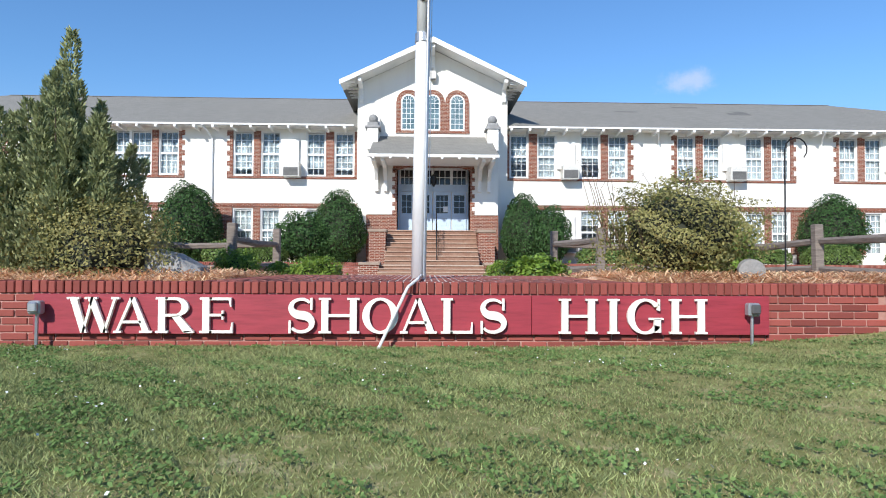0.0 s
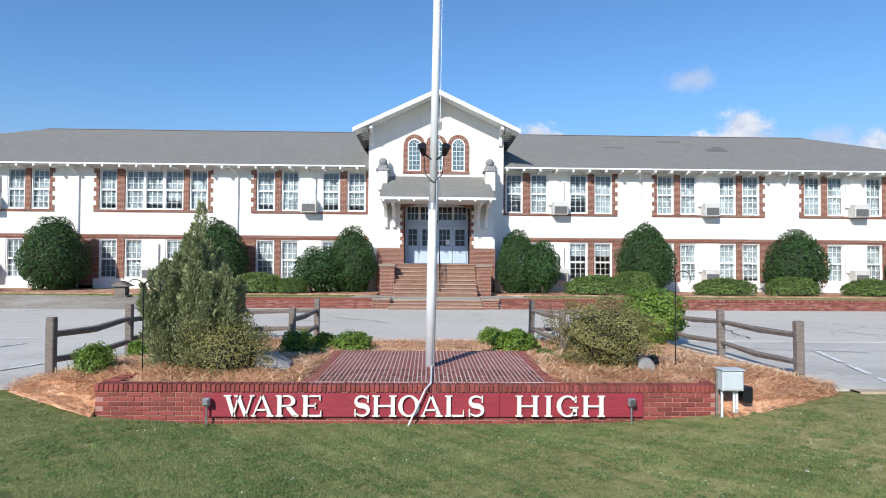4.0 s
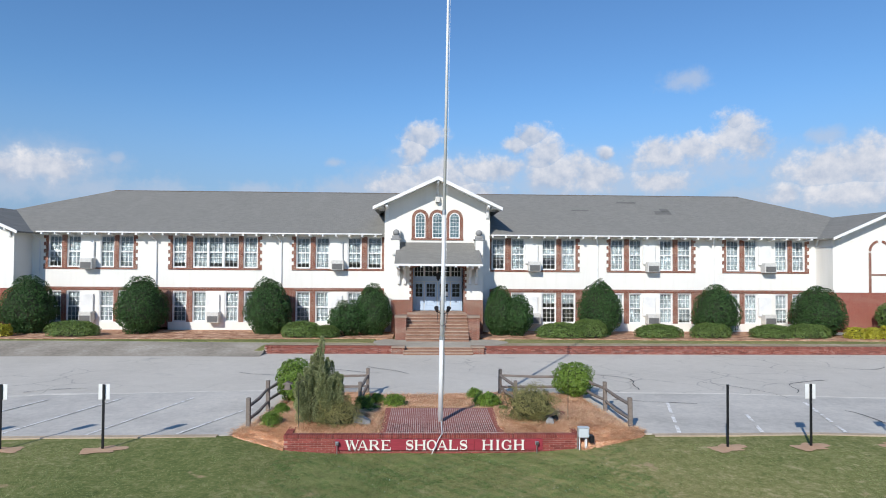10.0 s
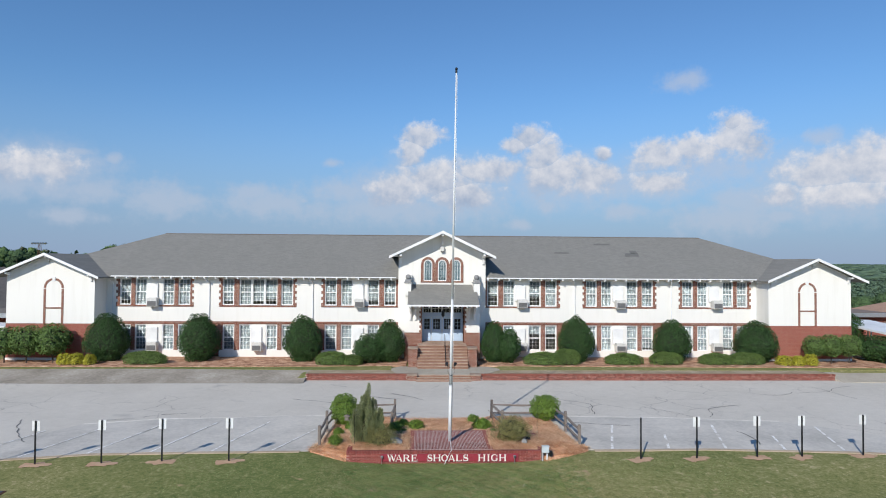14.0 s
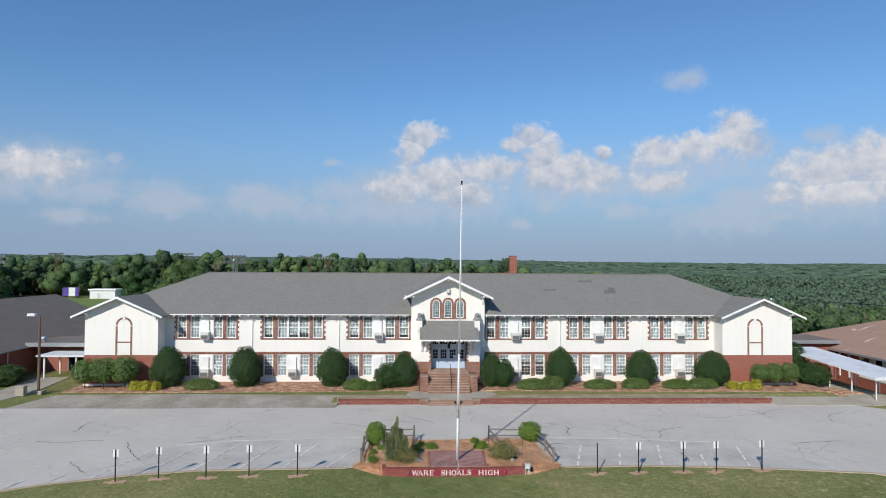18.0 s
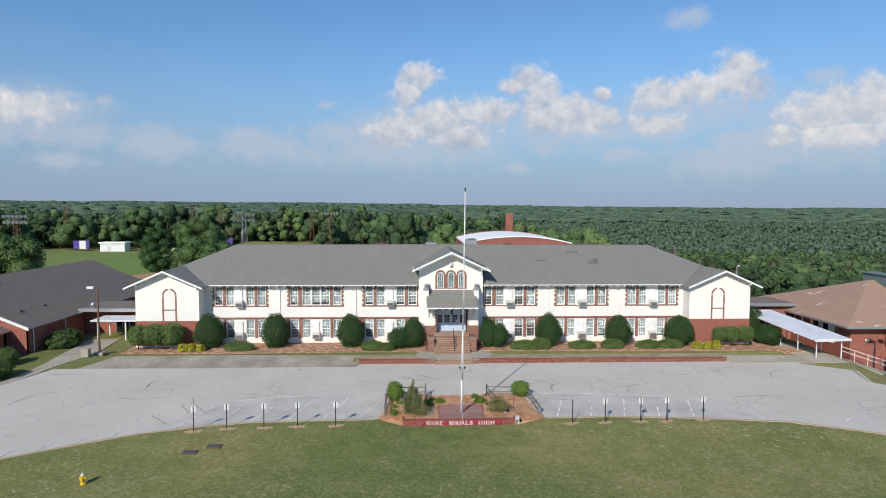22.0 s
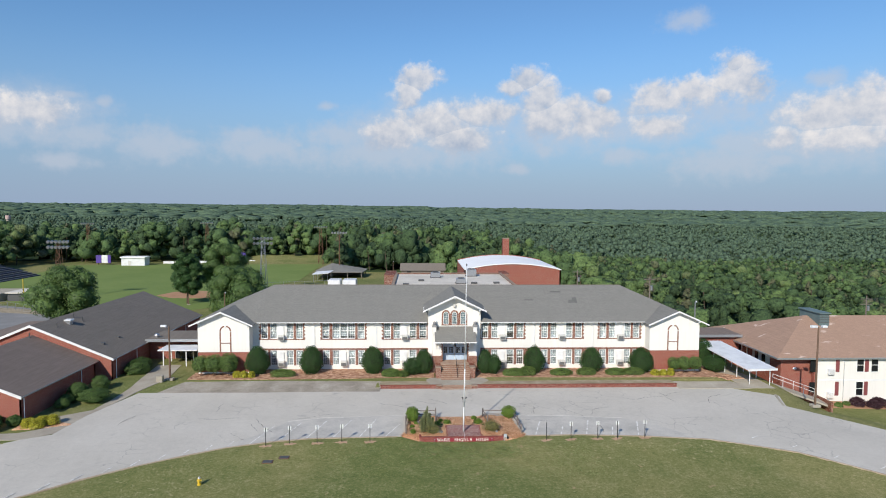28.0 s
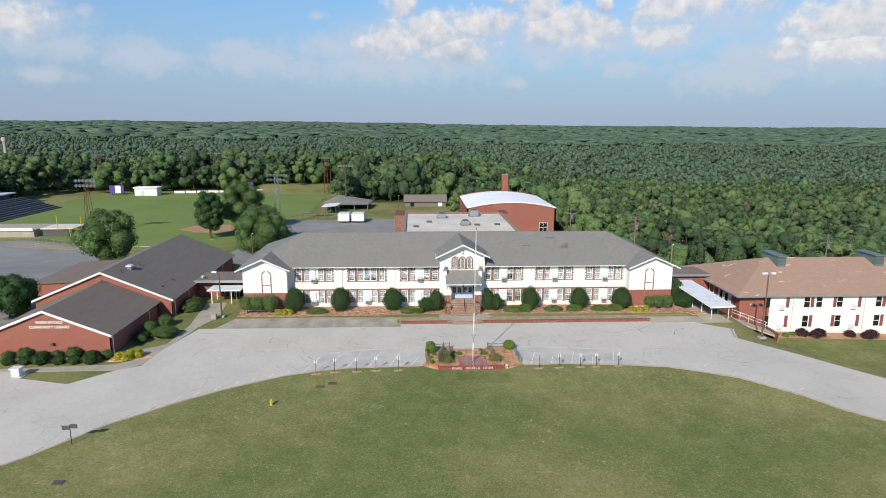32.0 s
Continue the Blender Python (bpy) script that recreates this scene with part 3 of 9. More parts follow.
        me.from_pydata(self.v, [], self.f)
        me.materials.append(mat)
        if smooth:
            me.polygons.foreach_set("use_smooth", [True] * len(me.polygons))
        me.update()
        return me


def fast_mesh(name, verts, faces, mat, smooth=False):
    """A mesh from arrays: verts n x 3, faces n x 3 or n x 4."""
    me = bpy.data.meshes.new(name)
    k = faces.shape[1]
    me.vertices.add(len(verts)), me.loops.add(faces.size), me.polygons.add(len(faces))
    me.vertices.foreach_set("co", verts.astype(np.float32).ravel())
    me.loops.foreach_set("vertex_index", faces.astype(np.int32).ravel())
    me.polygons.foreach_set("loop_start", np.arange(0, faces.size, k, dtype=np.int32))
    if smooth:
        me.polygons.foreach_set("use_smooth", np.ones(len(faces), dtype=bool))
    me.materials.append(mat)
    me.update(calc_edges=True)
    return me


def thing(name, label, category, group="", kind="", at=(0, 0, 0)):
    ob = new(name)
    ob.empty_display_size = 0.2
    ob.location = at
    return tagged(ob, label, category, group, kind)


def under(ob, parent):
    ob.parent = parent
    if parent.type == "EMPTY":
        ob.matrix_parent_inverse = Matrix.Translation(-parent.location)
    return ob


def part(name, geo, mat, parent, label="", smooth=False, kind=""):
    me = geo.mesh(name, mat, smooth) if isinstance(geo, Geo) else geo
    return under(tagged(new(name, me), label, kind=kind), parent)


def piece(name, me, parent, at, turn=0.0, label=""):
    """A repeated part on shared mesh data."""
    ob = under(new(name, me), parent)
    ob.location = at
    if turn:
        ob.rotation_euler = (0, 0, turn)
    if label:
        ob["label"] = label
    return ob


def structure(name, geo, *rest, kind="structure"):
    """A piece of the setting, from a Geo and a material or from a finished mesh; then its label and category."""
    me = geo.mesh(name, rest[0]) if isinstance(geo, Geo) else geo
    return tagged(new(name, me), rest[-2], rest[-1], kind=kind)


def sstep(a, b, x):
    t = np.clip((np.asarray(x, float) - a) / (b - a), 0, 1)
    return t * t * (3 - 2 * t)


# ---------------------------------------------------------------- ground
LOT = 0.72
KERB = [(-75, -84), (-47.5, -50.5), (-45.85, -47.3), (-43.9, -45.2), (-42.05, -42.6), (-40, -39.7), (-37.4, -37.4), (-34.6, -34.7), (-31.5, -32.3), (-28, -30), (-24.3, -27.9), (-20.2, -26.4), (-16.3, -25.6),
        (-12.2, -25.4), (-7.2, -25.3), (6.3, -25.3), (11.7, -25.2), (18.4, -25.75), (24.9, -26.8), (28.6, -28.6), (32.1, -30.4), (34.8, -33.2), (37.3, -36), (39.3, -39.2), (42.2, -42), (47, -50), (52, -64)]
ROADR = [(36.5, -9.3), (40.9, -12.6), (39.4, -16.6), (42.5, -20.3), (45.3, -23.7), (47.8, -27.1), (50.8, -30.9), (56, -42), (60, -64)]


def wav(x, y, s, seed=0.0):
    return (np.sin(x * s * 1.0 + seed) * np.cos(y * s * 1.3 + seed * 2.1) + 0.5 * np.sin(x * s * 2.3 + y * s * 1.7 + seed * 3.3)) / 1.5


# where the straw bed and its wall meet the lawn
BEDFRONT = [(-7.2, -25.3), (-6.5, -25.55), (-5.6, -25.8), (-5.06, -26.15), (-5.0, -26.22), (3.78, -26.22), (3.82, -26.38), (4.3, -26.33), (5.1, -26.0), (6.3, -25.3)]


def lot_dip(x, y):
    return 0.06 * np.clip((-28 - y) / 14, 0, 1) + 0.5 * np.clip((x - 38) / 20, 0, 1) * sstep(-12, -16, y)


def ground_z(x, y):
    x, y = np.asarray(x, float), np.asarray(y, float)
    yk = np.interp(x, [p[0] for p in KERB], [p[1] for p in KERB])
    z = np.full(np.broadcast(x, y).shape, 0.64)
    yk = np.where((x > -7.2) & (x < 6.3), np.interp(x, [p[0] for p in BEDFRONT], [p[1] for p in BEDFRONT]), yk)
    # the lawn falls a little away from the kerb
    d = np.clip(yk - y, 0, None)
    mid = 1 - sstep(2.5, 6.4, np.abs(x + 0.75))
    inbed = (x > -7.0) & (x < 6.2)
    reach = np.where(inbed, 0.15, 0.0)
    z = np.where(y < yk + reach, 0.425 + (0.275 - 0.275 * mid) * np.exp(-(d / 4.5) ** 2) - 0.0004 * np.clip(d - 10, 0, 30) ** 2 + 0.02 * wav(x, y, 0.6), z)
    z = z - lot_dip(x, y)
    # forecourt strip behind the low wall
    w = np.where((x > -10.3) & (x < 29.6), 0.0, 1.0)
    up = np.where(w > 0, sstep(-10.5, -5.5, y), sstep(-8.42, -8.14, y))
    z = z + (1.03 - 0.64) * up * (np.abs(x) < 37.5) * (y > -12)
    side = sstep(37.4, 39.5, np.abs(x)) * sstep(-12, -5, y)
    z = z + 0.3 * side * (np.abs(x) >= 37.5)
    # the ground falls behind the school, and to the right
    z = z - 2.7 * sstep(18, 55, y) * sstep(-15, 25, y) + 0.4 * wav(x, y, 0.02, 1.0) * sstep(60, 160, y)
    xr = np.interp(-y, [9.3, 12.2, 16.4, 20.3, 25.1, 30.4, 42, 64], [41.5, 41, 41.5, 45.1, 48.3, 51.2, 56, 60])
    f = sstep(0.0, 9.5, x - np.maximum(xr, 41.5))
    z = z - f * (3.45 + 0.035 * np.clip(x - 48, 0, 60))
    r = np.hypot(x, y)
    far = np.clip(r - 300, 0, None)
    ease = lambda a, b: np.clip((x - (a - 0.3 * far)) / (b - a + 0.9 * far), 0, 1)
    z = z - 10 * sstep(40, 150, y) * sstep(0, 1, ease(25, 90)) - 7 * sstep(0, 1, ease(48, 120)) * sstep(10, 60, y)
    z = z - 22 * sstep(230, 700, r) + 44 * sstep(700, 3300, r) + sstep(500, 1800, r) * (5.5 * wav(x, y, 0.0031, 0.4) + 3.5 * wav(x, y, 0.0083, 2.0))
    z = z - 16 * sstep(150, 900, -y)
    return z


def lines(*runs):
    s = set()
    for a, b, n in runs:
        s |= {round(float(v), 3) for v in np.linspace(a, b, n)}
    return np.array(sorted(s))


gx = lines((-4600, -600, 34), (-600, -120, 33), (-120, -50, 36), (-50, 64, 115), (-8, 7, 61), (64, 140, 39), (140, 600, 33), (600, 4600, 34))
gy = lines((-3000, -300, 16), (-300, -80, 23), (-80, -34, 47), (-34, 24, 175), (24, 130, 70), (130, 400, 46), (400, 1200, 41), (1200, 4600, 60), (-8.42, -8.14, 2), (-27, -24.5, 26), (-26.24, -26.2, 2))
GX, GY = np.meshgrid(gx, gy)
GZ = ground_z(GX, GY)
nx = len(gx)
ii = (np.arange(len(gy) - 1)[:, None] * nx + np.arange(nx - 1)[None]).ravel()
quads = np.stack([ii, ii + 1, ii + 1 + nx, ii + nx], 1)
ground = structure("ground", fast_mesh("ground", np.stack([GX.ravel(), GY.ravel(), GZ.ravel()], 1), quads, GRASS, True),
                   "mown green lawn and rolling land to the horizon", "ground")
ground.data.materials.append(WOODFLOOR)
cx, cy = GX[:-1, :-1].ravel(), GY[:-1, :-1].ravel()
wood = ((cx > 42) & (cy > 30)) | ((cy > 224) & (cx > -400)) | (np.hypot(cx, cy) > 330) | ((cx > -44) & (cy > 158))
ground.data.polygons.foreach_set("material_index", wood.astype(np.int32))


def sheet(poly, dz, step=1.5, zf=None):
    """A thin sheet that follows the ground inside an outline."""
    bm = bmesh.new()
    bm.faces.new([bm.verts.new((x, y, 0)) for x, y in poly])
    xs, ys = [p[0] for p in poly], [p[1] for p in poly]
    for lo, hi, n in ((min(xs), max(xs), (1, 0, 0)), (min(ys), max(ys), (0, 1, 0))):
        k = lo + step
        while k < hi:
            co = (k, 0, 0) if n[0] else (0, k, 0)
            bmesh.ops.bisect_plane(bm, geom=bm.verts[:] + bm.edges[:] + bm.faces[:], plane_co=co, plane_no=n)
            k += step
    for v in bm.verts:
        v.co.z = (zf(v.co.x, v.co.y) if zf else float(ground_z(v.co.x, v.co.y))) + dz
    border = [e for e in bm.edges if e.is_boundary]
    rim = bmesh.ops.extrude_edge_only(bm, edges=border)["geom"]
    for v in rim:
        if isinstance(v, bmesh.types.BMVert):
            v.co.z -= abs(dz) + 0.08
    bmesh.ops.split_edges(bm, edges=border)
    bmesh.ops.triangulate(bm, faces=bm.faces[:])
    bm.normal_update()
    bmesh.ops.reverse_faces(bm, faces=[f for f in bm.faces if f.normal.z < -0.2])
    return bm


def bm_mesh(name, bm, mat, smooth=False):
    me = bpy.data.meshes.new(name)
    bm.to_mesh(me)
    bm.free()
    me.materials.append(mat)
    if smooth:
        me.polygons.foreach_set("use_smooth", [True] * len(me.polygons))
    return me


lot_poly = KERB[:15] + [(-6.2, -25.2), (-6.0, -19.6), (5.3, -19.6), (5.6, -25.2)] + KERB[15:] + ROADR[::-1] + [(29.4, -8.45), (-10.1, -8.45), (-10.1, -9.6), (-40.6, -9.6), (-41.7, -14), (-42.6, -18), (-43.1, -23.9), (-45.6, -25.3),
                                 (-49.5, -29.4), (-56.1, -27.5), (-56.0, -25.5), (-62, -25), (-90, -30)]
parking = structure("parking_lot", bm_mesh("parking_lot", sheet(lot_poly, 0, 3.0, lambda x, y: LOT + 0.012 * math.sin(x * 0.3) * math.sin(y * 0.4) - float(lot_dip(np.float64(x), np.float64(y)))), ASPHALT, True),
                    "light grey weathered asphalt parking lot and drive", "parking lot")
kg = Geo()
for (x0, y0), (x1, y1) in zip(KERB[1:-1], KERB[2:]):
    d = Vector((x1 - x0, y1 - y0)).normalized()
    nrm = Vector((d.y, -d.x)) * 0.24
    kz = lambda x, y: LOT + 0.016 - float(lot_dip(np.float64(x), np.float64(y)))
    a, b = kz(x0, y0), kz(x1, y1)
    if x0 > -7.3 and x1 < 6.4:
        continue
    kg.add([(x0, y0, a), (x1, y1, b), (x1 + nrm.x, y1 + nrm.y, b), (x0 + nrm.x, y0 + nrm.y, a),
            (x0, y0, a - 0.4), (x1, y1, b - 0.4), (x1 + nrm.x, y1 + nrm.y, b - 0.4), (x0 + nrm.x, y0 + nrm.y, a - 0.4)],
           [(3, 2, 1, 0), (0, 1, 5, 4), (2, 3, 7, 6)])
structure("kerb", kg, KERBSTONE, "worn concrete kerb between lot and lawn", "kerb")


def flat_sheet(name, poly, dz, mat, label, cat, step=2.0, zf=None):
    return structure(name, bm_mesh(name, sheet(poly, dz, step, zf), mat, True), label, cat)


flat_sheet("pavement", [(-10.2, -8.15), (-10.2, -6.2), (29.4, -6.2), (29.4, -8.15)], 0.05, STRIP, "worn brownish concrete walk behind the low brick wall", "pavement", 1.0)
flat_sheet("grass_verge", [(-37.0, -5.9), (-24, -5.6), (-4.0, -6.25), (-4.0, -4.3), (-26, -4.8), (-37.0, -4.7)], 0.07, GRASS, "narrow green grass verge between walk and straw", "grass verge", 1.0)
flat_sheet("grass_verge_right", [(4.4, -6.25), (29.4, -6.25), (36.5, -6.0), (36.5, -4.8), (16, -4.5), (4.4, -4.3)], 0.07, GRASS, "narrow green grass verge between walk and straw", "grass verge", 1.0)
flat_sheet("asphalt_apron", [(-38.4, -9.7), (-10.1, -9.7), (-10.1, -5.2), (-24, -5.3), (-36, -5.6)], 0.045, APRON, "patched brownish asphalt apron", "pavement")
flat_sheet("entrance_walk", [(-3.4, -8.1), (-4.2, -5.7), (-3.4, -4.6), (3.6, -4.6), (4.6, -5.9), (3.0, -8.1)], 0.066, CONCRETE, "worn concrete landing below the steps", "pavement", 0.8)
flat_sheet("library_walk", [(-62, -24.4), (-47, -23.3), (-44.6, -21.6), (-46.1, -18.4), (-43.0, -16), (-42.5, -7.6), (-43.6, 3.5), (-40.2, 3.5), (-39.2, -4.6), (-41, -9.3), (-42.5, -17.6), (-43.1, -23.5), (-45.6, -25.2), (-62, -25.4)],
           0.05, CONCRETE, "concrete walk beside the library", "pavement")
flat_sheet("ramp_walk", [(36.9, 4), (39.2, 3), (41.5, -4), (42.4, -9.4), (38.2, -9.4), (38.4, -5)], 0.06, CONCRETE, "concrete walk under the covered walkway", "pavement")
flat_sheet("side_walk_right", [(29.4, -9.3), (29.4, -7.0), (38.3, -7.0), (38.3, -9.3)], 0.08, CONCRETE, "pale concrete walk", "pavement")
flat_sheet("mulch_bed", [(-36.3, -4.9), (-36.3, 0.5), (-2.9, 0.5), (-2.9, -4.4), (-14, -4.9), (-26, -5.1)], 0.12, MULCH, "pine straw bed along the school wall", "mulch bed", 0.7)
flat_sheet("mulch_bed_right", [(2.9, -4.4), (2.9, 0.5), (36.9, 0.5), (40.2, -5.6), (36, -5.2), (16, -4.9)], 0.12, MULCH, "pine straw bed along the school wall", "mulch bed", 0.7)
flat_sheet("mulch_bed_library", [(-48.2, -22.3), (-48.2, -19.8), (-44.5, -20.0), (-42.2, -20.9), (-46.8, -22.2)], 0.06, STRAW, "pine straw bed at the library corner", "mulch bed")
flat_sheet("mulch_bed_annex", [(46.9, -7.2), (46.9, -4.5), (88, -4.5), (88, -7.4)], 0.06, CLAY, "reddish mulch bed along the annex", "mulch bed")
flat_sheet("rear_lot", [(-56, 55), (-53, 88), (-50, 113), (-12, 115), (-12, 24), (-38, 24), (-46, 36)], 0.05, DARKTAR, "dark asphalt lot behind the school", "parking lot", 4)
flat_sheet("side_lot", [(-150, 4), (-150, 70), (-118, 78), (-98, 70), (-88, 58), (-82, 40), (-70, 34), (-69, -6), (-110, -12)], 0.05, DARKTAR, "dark asphalt lot beside the library", "parking lot", 4)
flat_sheet("playing_field", [(-146, 108), (-160, 192), (-112, 201), (-49, 197), (-48, 134), (-57, 111), (-56, 76), (-72, 60), (-95, 65)], 0.04, FIELDGRASS, "mown green football field", "playing field", 5)
flat_sheet("infield", [(-82, 95), (-80, 102.5), (-74, 105.5), (-66, 103), (-61, 96), (-67, 89.5), (-76, 90)], 0.09, CLAY, "red clay baseball infield", "infield", 3)
flat_sheet("dirt_track", [(-119, 69), (-93, 62), (-80, 55), (-82, 59), (-95, 67), (-117, 75)], 0.08, STRIP, "trodden dirt verge below the field", "dirt", 3)

lot_z = lambda x, y: LOT + 0.012 * math.sin(x * 0.3) * math.sin(y * 0.4) - float(lot_dip(np.float64(x), np.float64(y)))
kerb_y = lambda x: float(np.interp(x, [p[0] for p in KERB], [p[1] for p in KERB]))
for back in ([(-24, -27.0), (-21.5, -24.2), (-19.5, -20.6), (-16, -19.6), (-12.5, -19.3), (-9.5, -18.95), (-6.8, -18.9)], [(6.2, -19.1), (9, -19.35), (12, -19.5), (15, -20.0), (18, -20.4), (21, -22.4), (23.5, -25.8)]):
    x0, x1 = back[0][0], back[-1][0]
    front = [(x0 + (x1 - x0) * i / 12, kerb_y(x0 + (x1 - x0) * i / 12) + 0.03) for i in range(13)]
    flat_sheet("parking_bay", front + back[::-1], 0.006, BAYTAR, "slightly darker asphalt of the parking bays along the kerb", "parking bay", 1.5, lot_z)
    line = back[2:] if x0 < 0 else back[:5]
    flat_sheet("sand_drift", line + [(x, y + 0.16 + 0.1 * math.sin(i * 1.7)) for i, (x, y) in enumerate(line)][::-1], 0.009, SAND, "thin pale sand washed along the bays", "sand", 1.5, lot_z)

# parking stripes, cracks
sg = Geo()


def stripe(x0, y0, x1, y1, w=0.05):
    d = Vector((y0 - y1, x1 - x0)).normalized() * w
    z = LOT + 0.022
    sg.quad((x0 - d.x, y0 - d.y, z), (x0 + d.x, y0 + d.y, z), (x1 + d.x, y1 + d.y, z), (x1 - d.x, y1 - d.y, z))


for i in range(6):
    x = -8.48 - i * 2.7
    y = float(np.interp(x, [p[0] for p in KERB], [p[1] for p in KERB]))
    stripe(x, y + 0.05, x + 1.35, y + (3.6 if i == 0 else 5.2))
for i in range(12):
    x = -24.0 - i * 1.85
    y = float(np.interp(x, [p[0] for p in KERB], [p[1] for p in KERB]))
    stripe(x, y + 0.25, x + 0.25 + 0.02 * i, y + 1.5, 0.06)
for i in range(5):
    x = 7.2 + i * 2.7
    y = float(np.interp(x, [p[0] for p in KERB], [p[1] for p in KERB]))
    for a, b in ((0.0, 0.2), (0.3, 0.55), (0.62, 1.0))[:3 - i % 2]:
        stripe(x + 1.3 * a, y + 0.05 + 4.2 * a, x + 1.3 * b, y + 0.05 + 4.2 * b, 0.06)
for i in range(4):
    x, y = 29.5 + i * 2.6, -26.8 - i * 2.6
    stripe(x, y, x + 0.9, y + 0.55, 0.06)
structure("parking_line", sg, LINE, "faded white parking stripes on asphalt", "road marking")
rng = random.Random(4)
cg = Geo()
for i in range(26):
    x, y, a = rng.uniform(-40, 36), rng.uniform(-25, -10.5), rng.uniform(0, 6.3)
    for s in range(rng.randint(4, 11)):
        a += rng.uniform(-0.4, 0.4)
        l = rng.uniform(0.3, 0.8)
        x2, y2 = x + l * math.cos(a), y + l * math.sin(a) * 0.8
        yk = float(np.interp(x2, [p[0] for p in KERB], [p[1] for p in KERB]))
        if y2 > -10 or y2 < yk + 0.5 or (-7 < x2 < 6.3 and y2 < -18.8):
            break
        w = rng.uniform(0.012, 0.03)
        nxv, nyv = -math.sin(a) * w, math.cos(a) * w
        z = LOT + 0.019
        cg.quad((x - nxv, y - nyv, z), (x2 - nxv, y2 - nyv, z), (x2 + nxv, y2 + nyv, z), (x + nxv, y + nyv, z))
        x, y = x2, y2
structure("asphalt_crack", cg, CRACK, "thin dark cracks in the asphalt", "crack")

# low brick wall with steps at the lot's edge
low = thing("low_wall", "low red brick retaining wall with stone-capped piers", "wall", at=(0, -8.3, LOT))
lrng = random.Random(17)
low_rb = Geo().cbox(-0.0285, 0.0285, 0.0, 0.33, -0.05, 0.05, 0.006).mesh("brick", LOWBRICK)
far_bricks = Geo()
for x0, x1 in ((-10.1, -2.75), (2.7, 29.4)):
    part("mortar_core", Geo().box(x0, x1, -8.415, -8.14, 0.5, 1.075), MORTAR, low, "pale mortar between the bricks")
    for r in range(6):
        z = 0.72 + 0.0675 * r
        xx = x0 + (0.11 if r % 2 else 0)
        while xx < x1 - 0.1:
            j = lrng.uniform(-0.006, 0.004)
            far_bricks.box(xx, min(x1, xx + 0.211), -8.428 + j, -8.38, z - 0.029, z + 0.029)
            xx += 0.2215
    xx = x0 + 0.03
    while xx < x1:
        if abs(xx) < 9:
            piece("brick", low_rb, low, (xx, -8.45 + lrng.uniform(-0.005, 0.005), 1.125 + lrng.uniform(-0.006, 0.004)), lrng.uniform(-0.02, 0.02))
        else:
            j = lrng.uniform(-0.006, 0.004)
            far_bricks.box(xx - 0.0285, xx + 0.0285, -8.45 + j, -8.12, 1.076, 1.175 + j)
        xx += 0.0675
part("far_brick", far_bricks, LOWBRICK, low, kind="stuff")
for s in (-2.72, 1.95):
    part("pier", Geo().box(s, s + 0.72, -8.62, -8.0, 0.5, 1.08), BRICK, low)
    part("pier_cap", Geo().cbox(s - 0.04, s + 0.76, -8.66, -7.96, 1.08, 1.19, 0.015), CAPSTONE, low, "worn stone cap")
kerbsteps = thing("kerb_steps", "shallow worn concrete steps through the low wall", "steps", at=(0, -8.4, LOT))
for i in range(3):
    zt = LOT + 0.12 * (i + 1)
    part("riser", Geo().box(-2.04, 1.98, -8.92 + i * 0.3, -7.95, zt - 0.125, zt - 0.04), RISER, kerbsteps)
    part("tread", Geo().cbox(-2.05, 1.99, -8.95 + i * 0.3, -7.95, zt - 0.04, zt, 0.01), STEPSTONE, kerbsteps)

# ---------------------------------------------------------------- the school
school = thing("school_building", "long two-storey white stucco school with brick trim and grey hip roof", "building", at=(0, 0, 1.0))
Z_S, Z_H, Z_SB, Z_BT, Z_BB, Z_LH, Z_LS, Z_E = 5.58, 7.88, 5.47, 4.19, 4.02, 3.94, 1.72, 8.06
XL, XR = -28.7, 28.05
# window groups: x0, x1 and kind (w window, b brick, p panel, t triple window)
UP = [[(-27.59, -26.62, "w"), (-26.62, -26.28, "b"), (-26.28, -25.3, "w"), (-25.3, -23.98, "p"), (-23.98, -22.97, "w"), (-22.97, -22.64, "b"), (-22.64, -21.62, "w")],
      [(-18.87, -17.88, "w"), (-17.88, -17.44, "b"), (-17.44, -16.36, "w"), (-16.36, -15.27, "w"), (-15.27, -14.18, "w"), (-14.18, -13.85, "b"), (-13.85, -12.82, "w")],
      [(-10.1, -9.06, "w"), (-9.06, -8.7, "b"), (-8.7, -7.68, "w"), (-7.68, -6.42, "p"), (-6.42, -5.39, "w"), (-5.39, -4.98, "b"), (-4.98, -3.93, "w")],
      [(4.02, 5.02, "w"), (5.02, 5.45, "b"), (5.45, 6.48, "w"), (6.48, 7.69, "p"), (7.69, 8.77, "w"), (8.77, 9.14, "b"), (9.14, 10.18, "w")],
      [(12.76, 13.75, "w"), (13.75, 14.12, "b"), (14.12, 15.1, "w"), (15.1, 16.37, "p"), (16.37, 17.37, "w"), (17.37, 17.73, "b"), (17.73, 18.76, "w")],
      [(21.35, 22.36, "w"), (22.36, 22.72, "b"), (22.72, 23.7, "w"), (23.7, 25.0, "p"), (25.0, 25.97, "w"), (25.97, 26.29, "b"), (26.29, 27.27, "w")]]
LOWG = [list(g) for g in UP]
LOWG[1] = [(-18.83, -17.83, "w"), (-17.83, -17.42, "b"), (-17.42, -16.42, "w"), (-16.42, -15.14, "p"), (-15.14, -14.15, "w"), (-14.15, -13.8, "b"), (-13.8, -12.8, "w")]
wall = Geo()


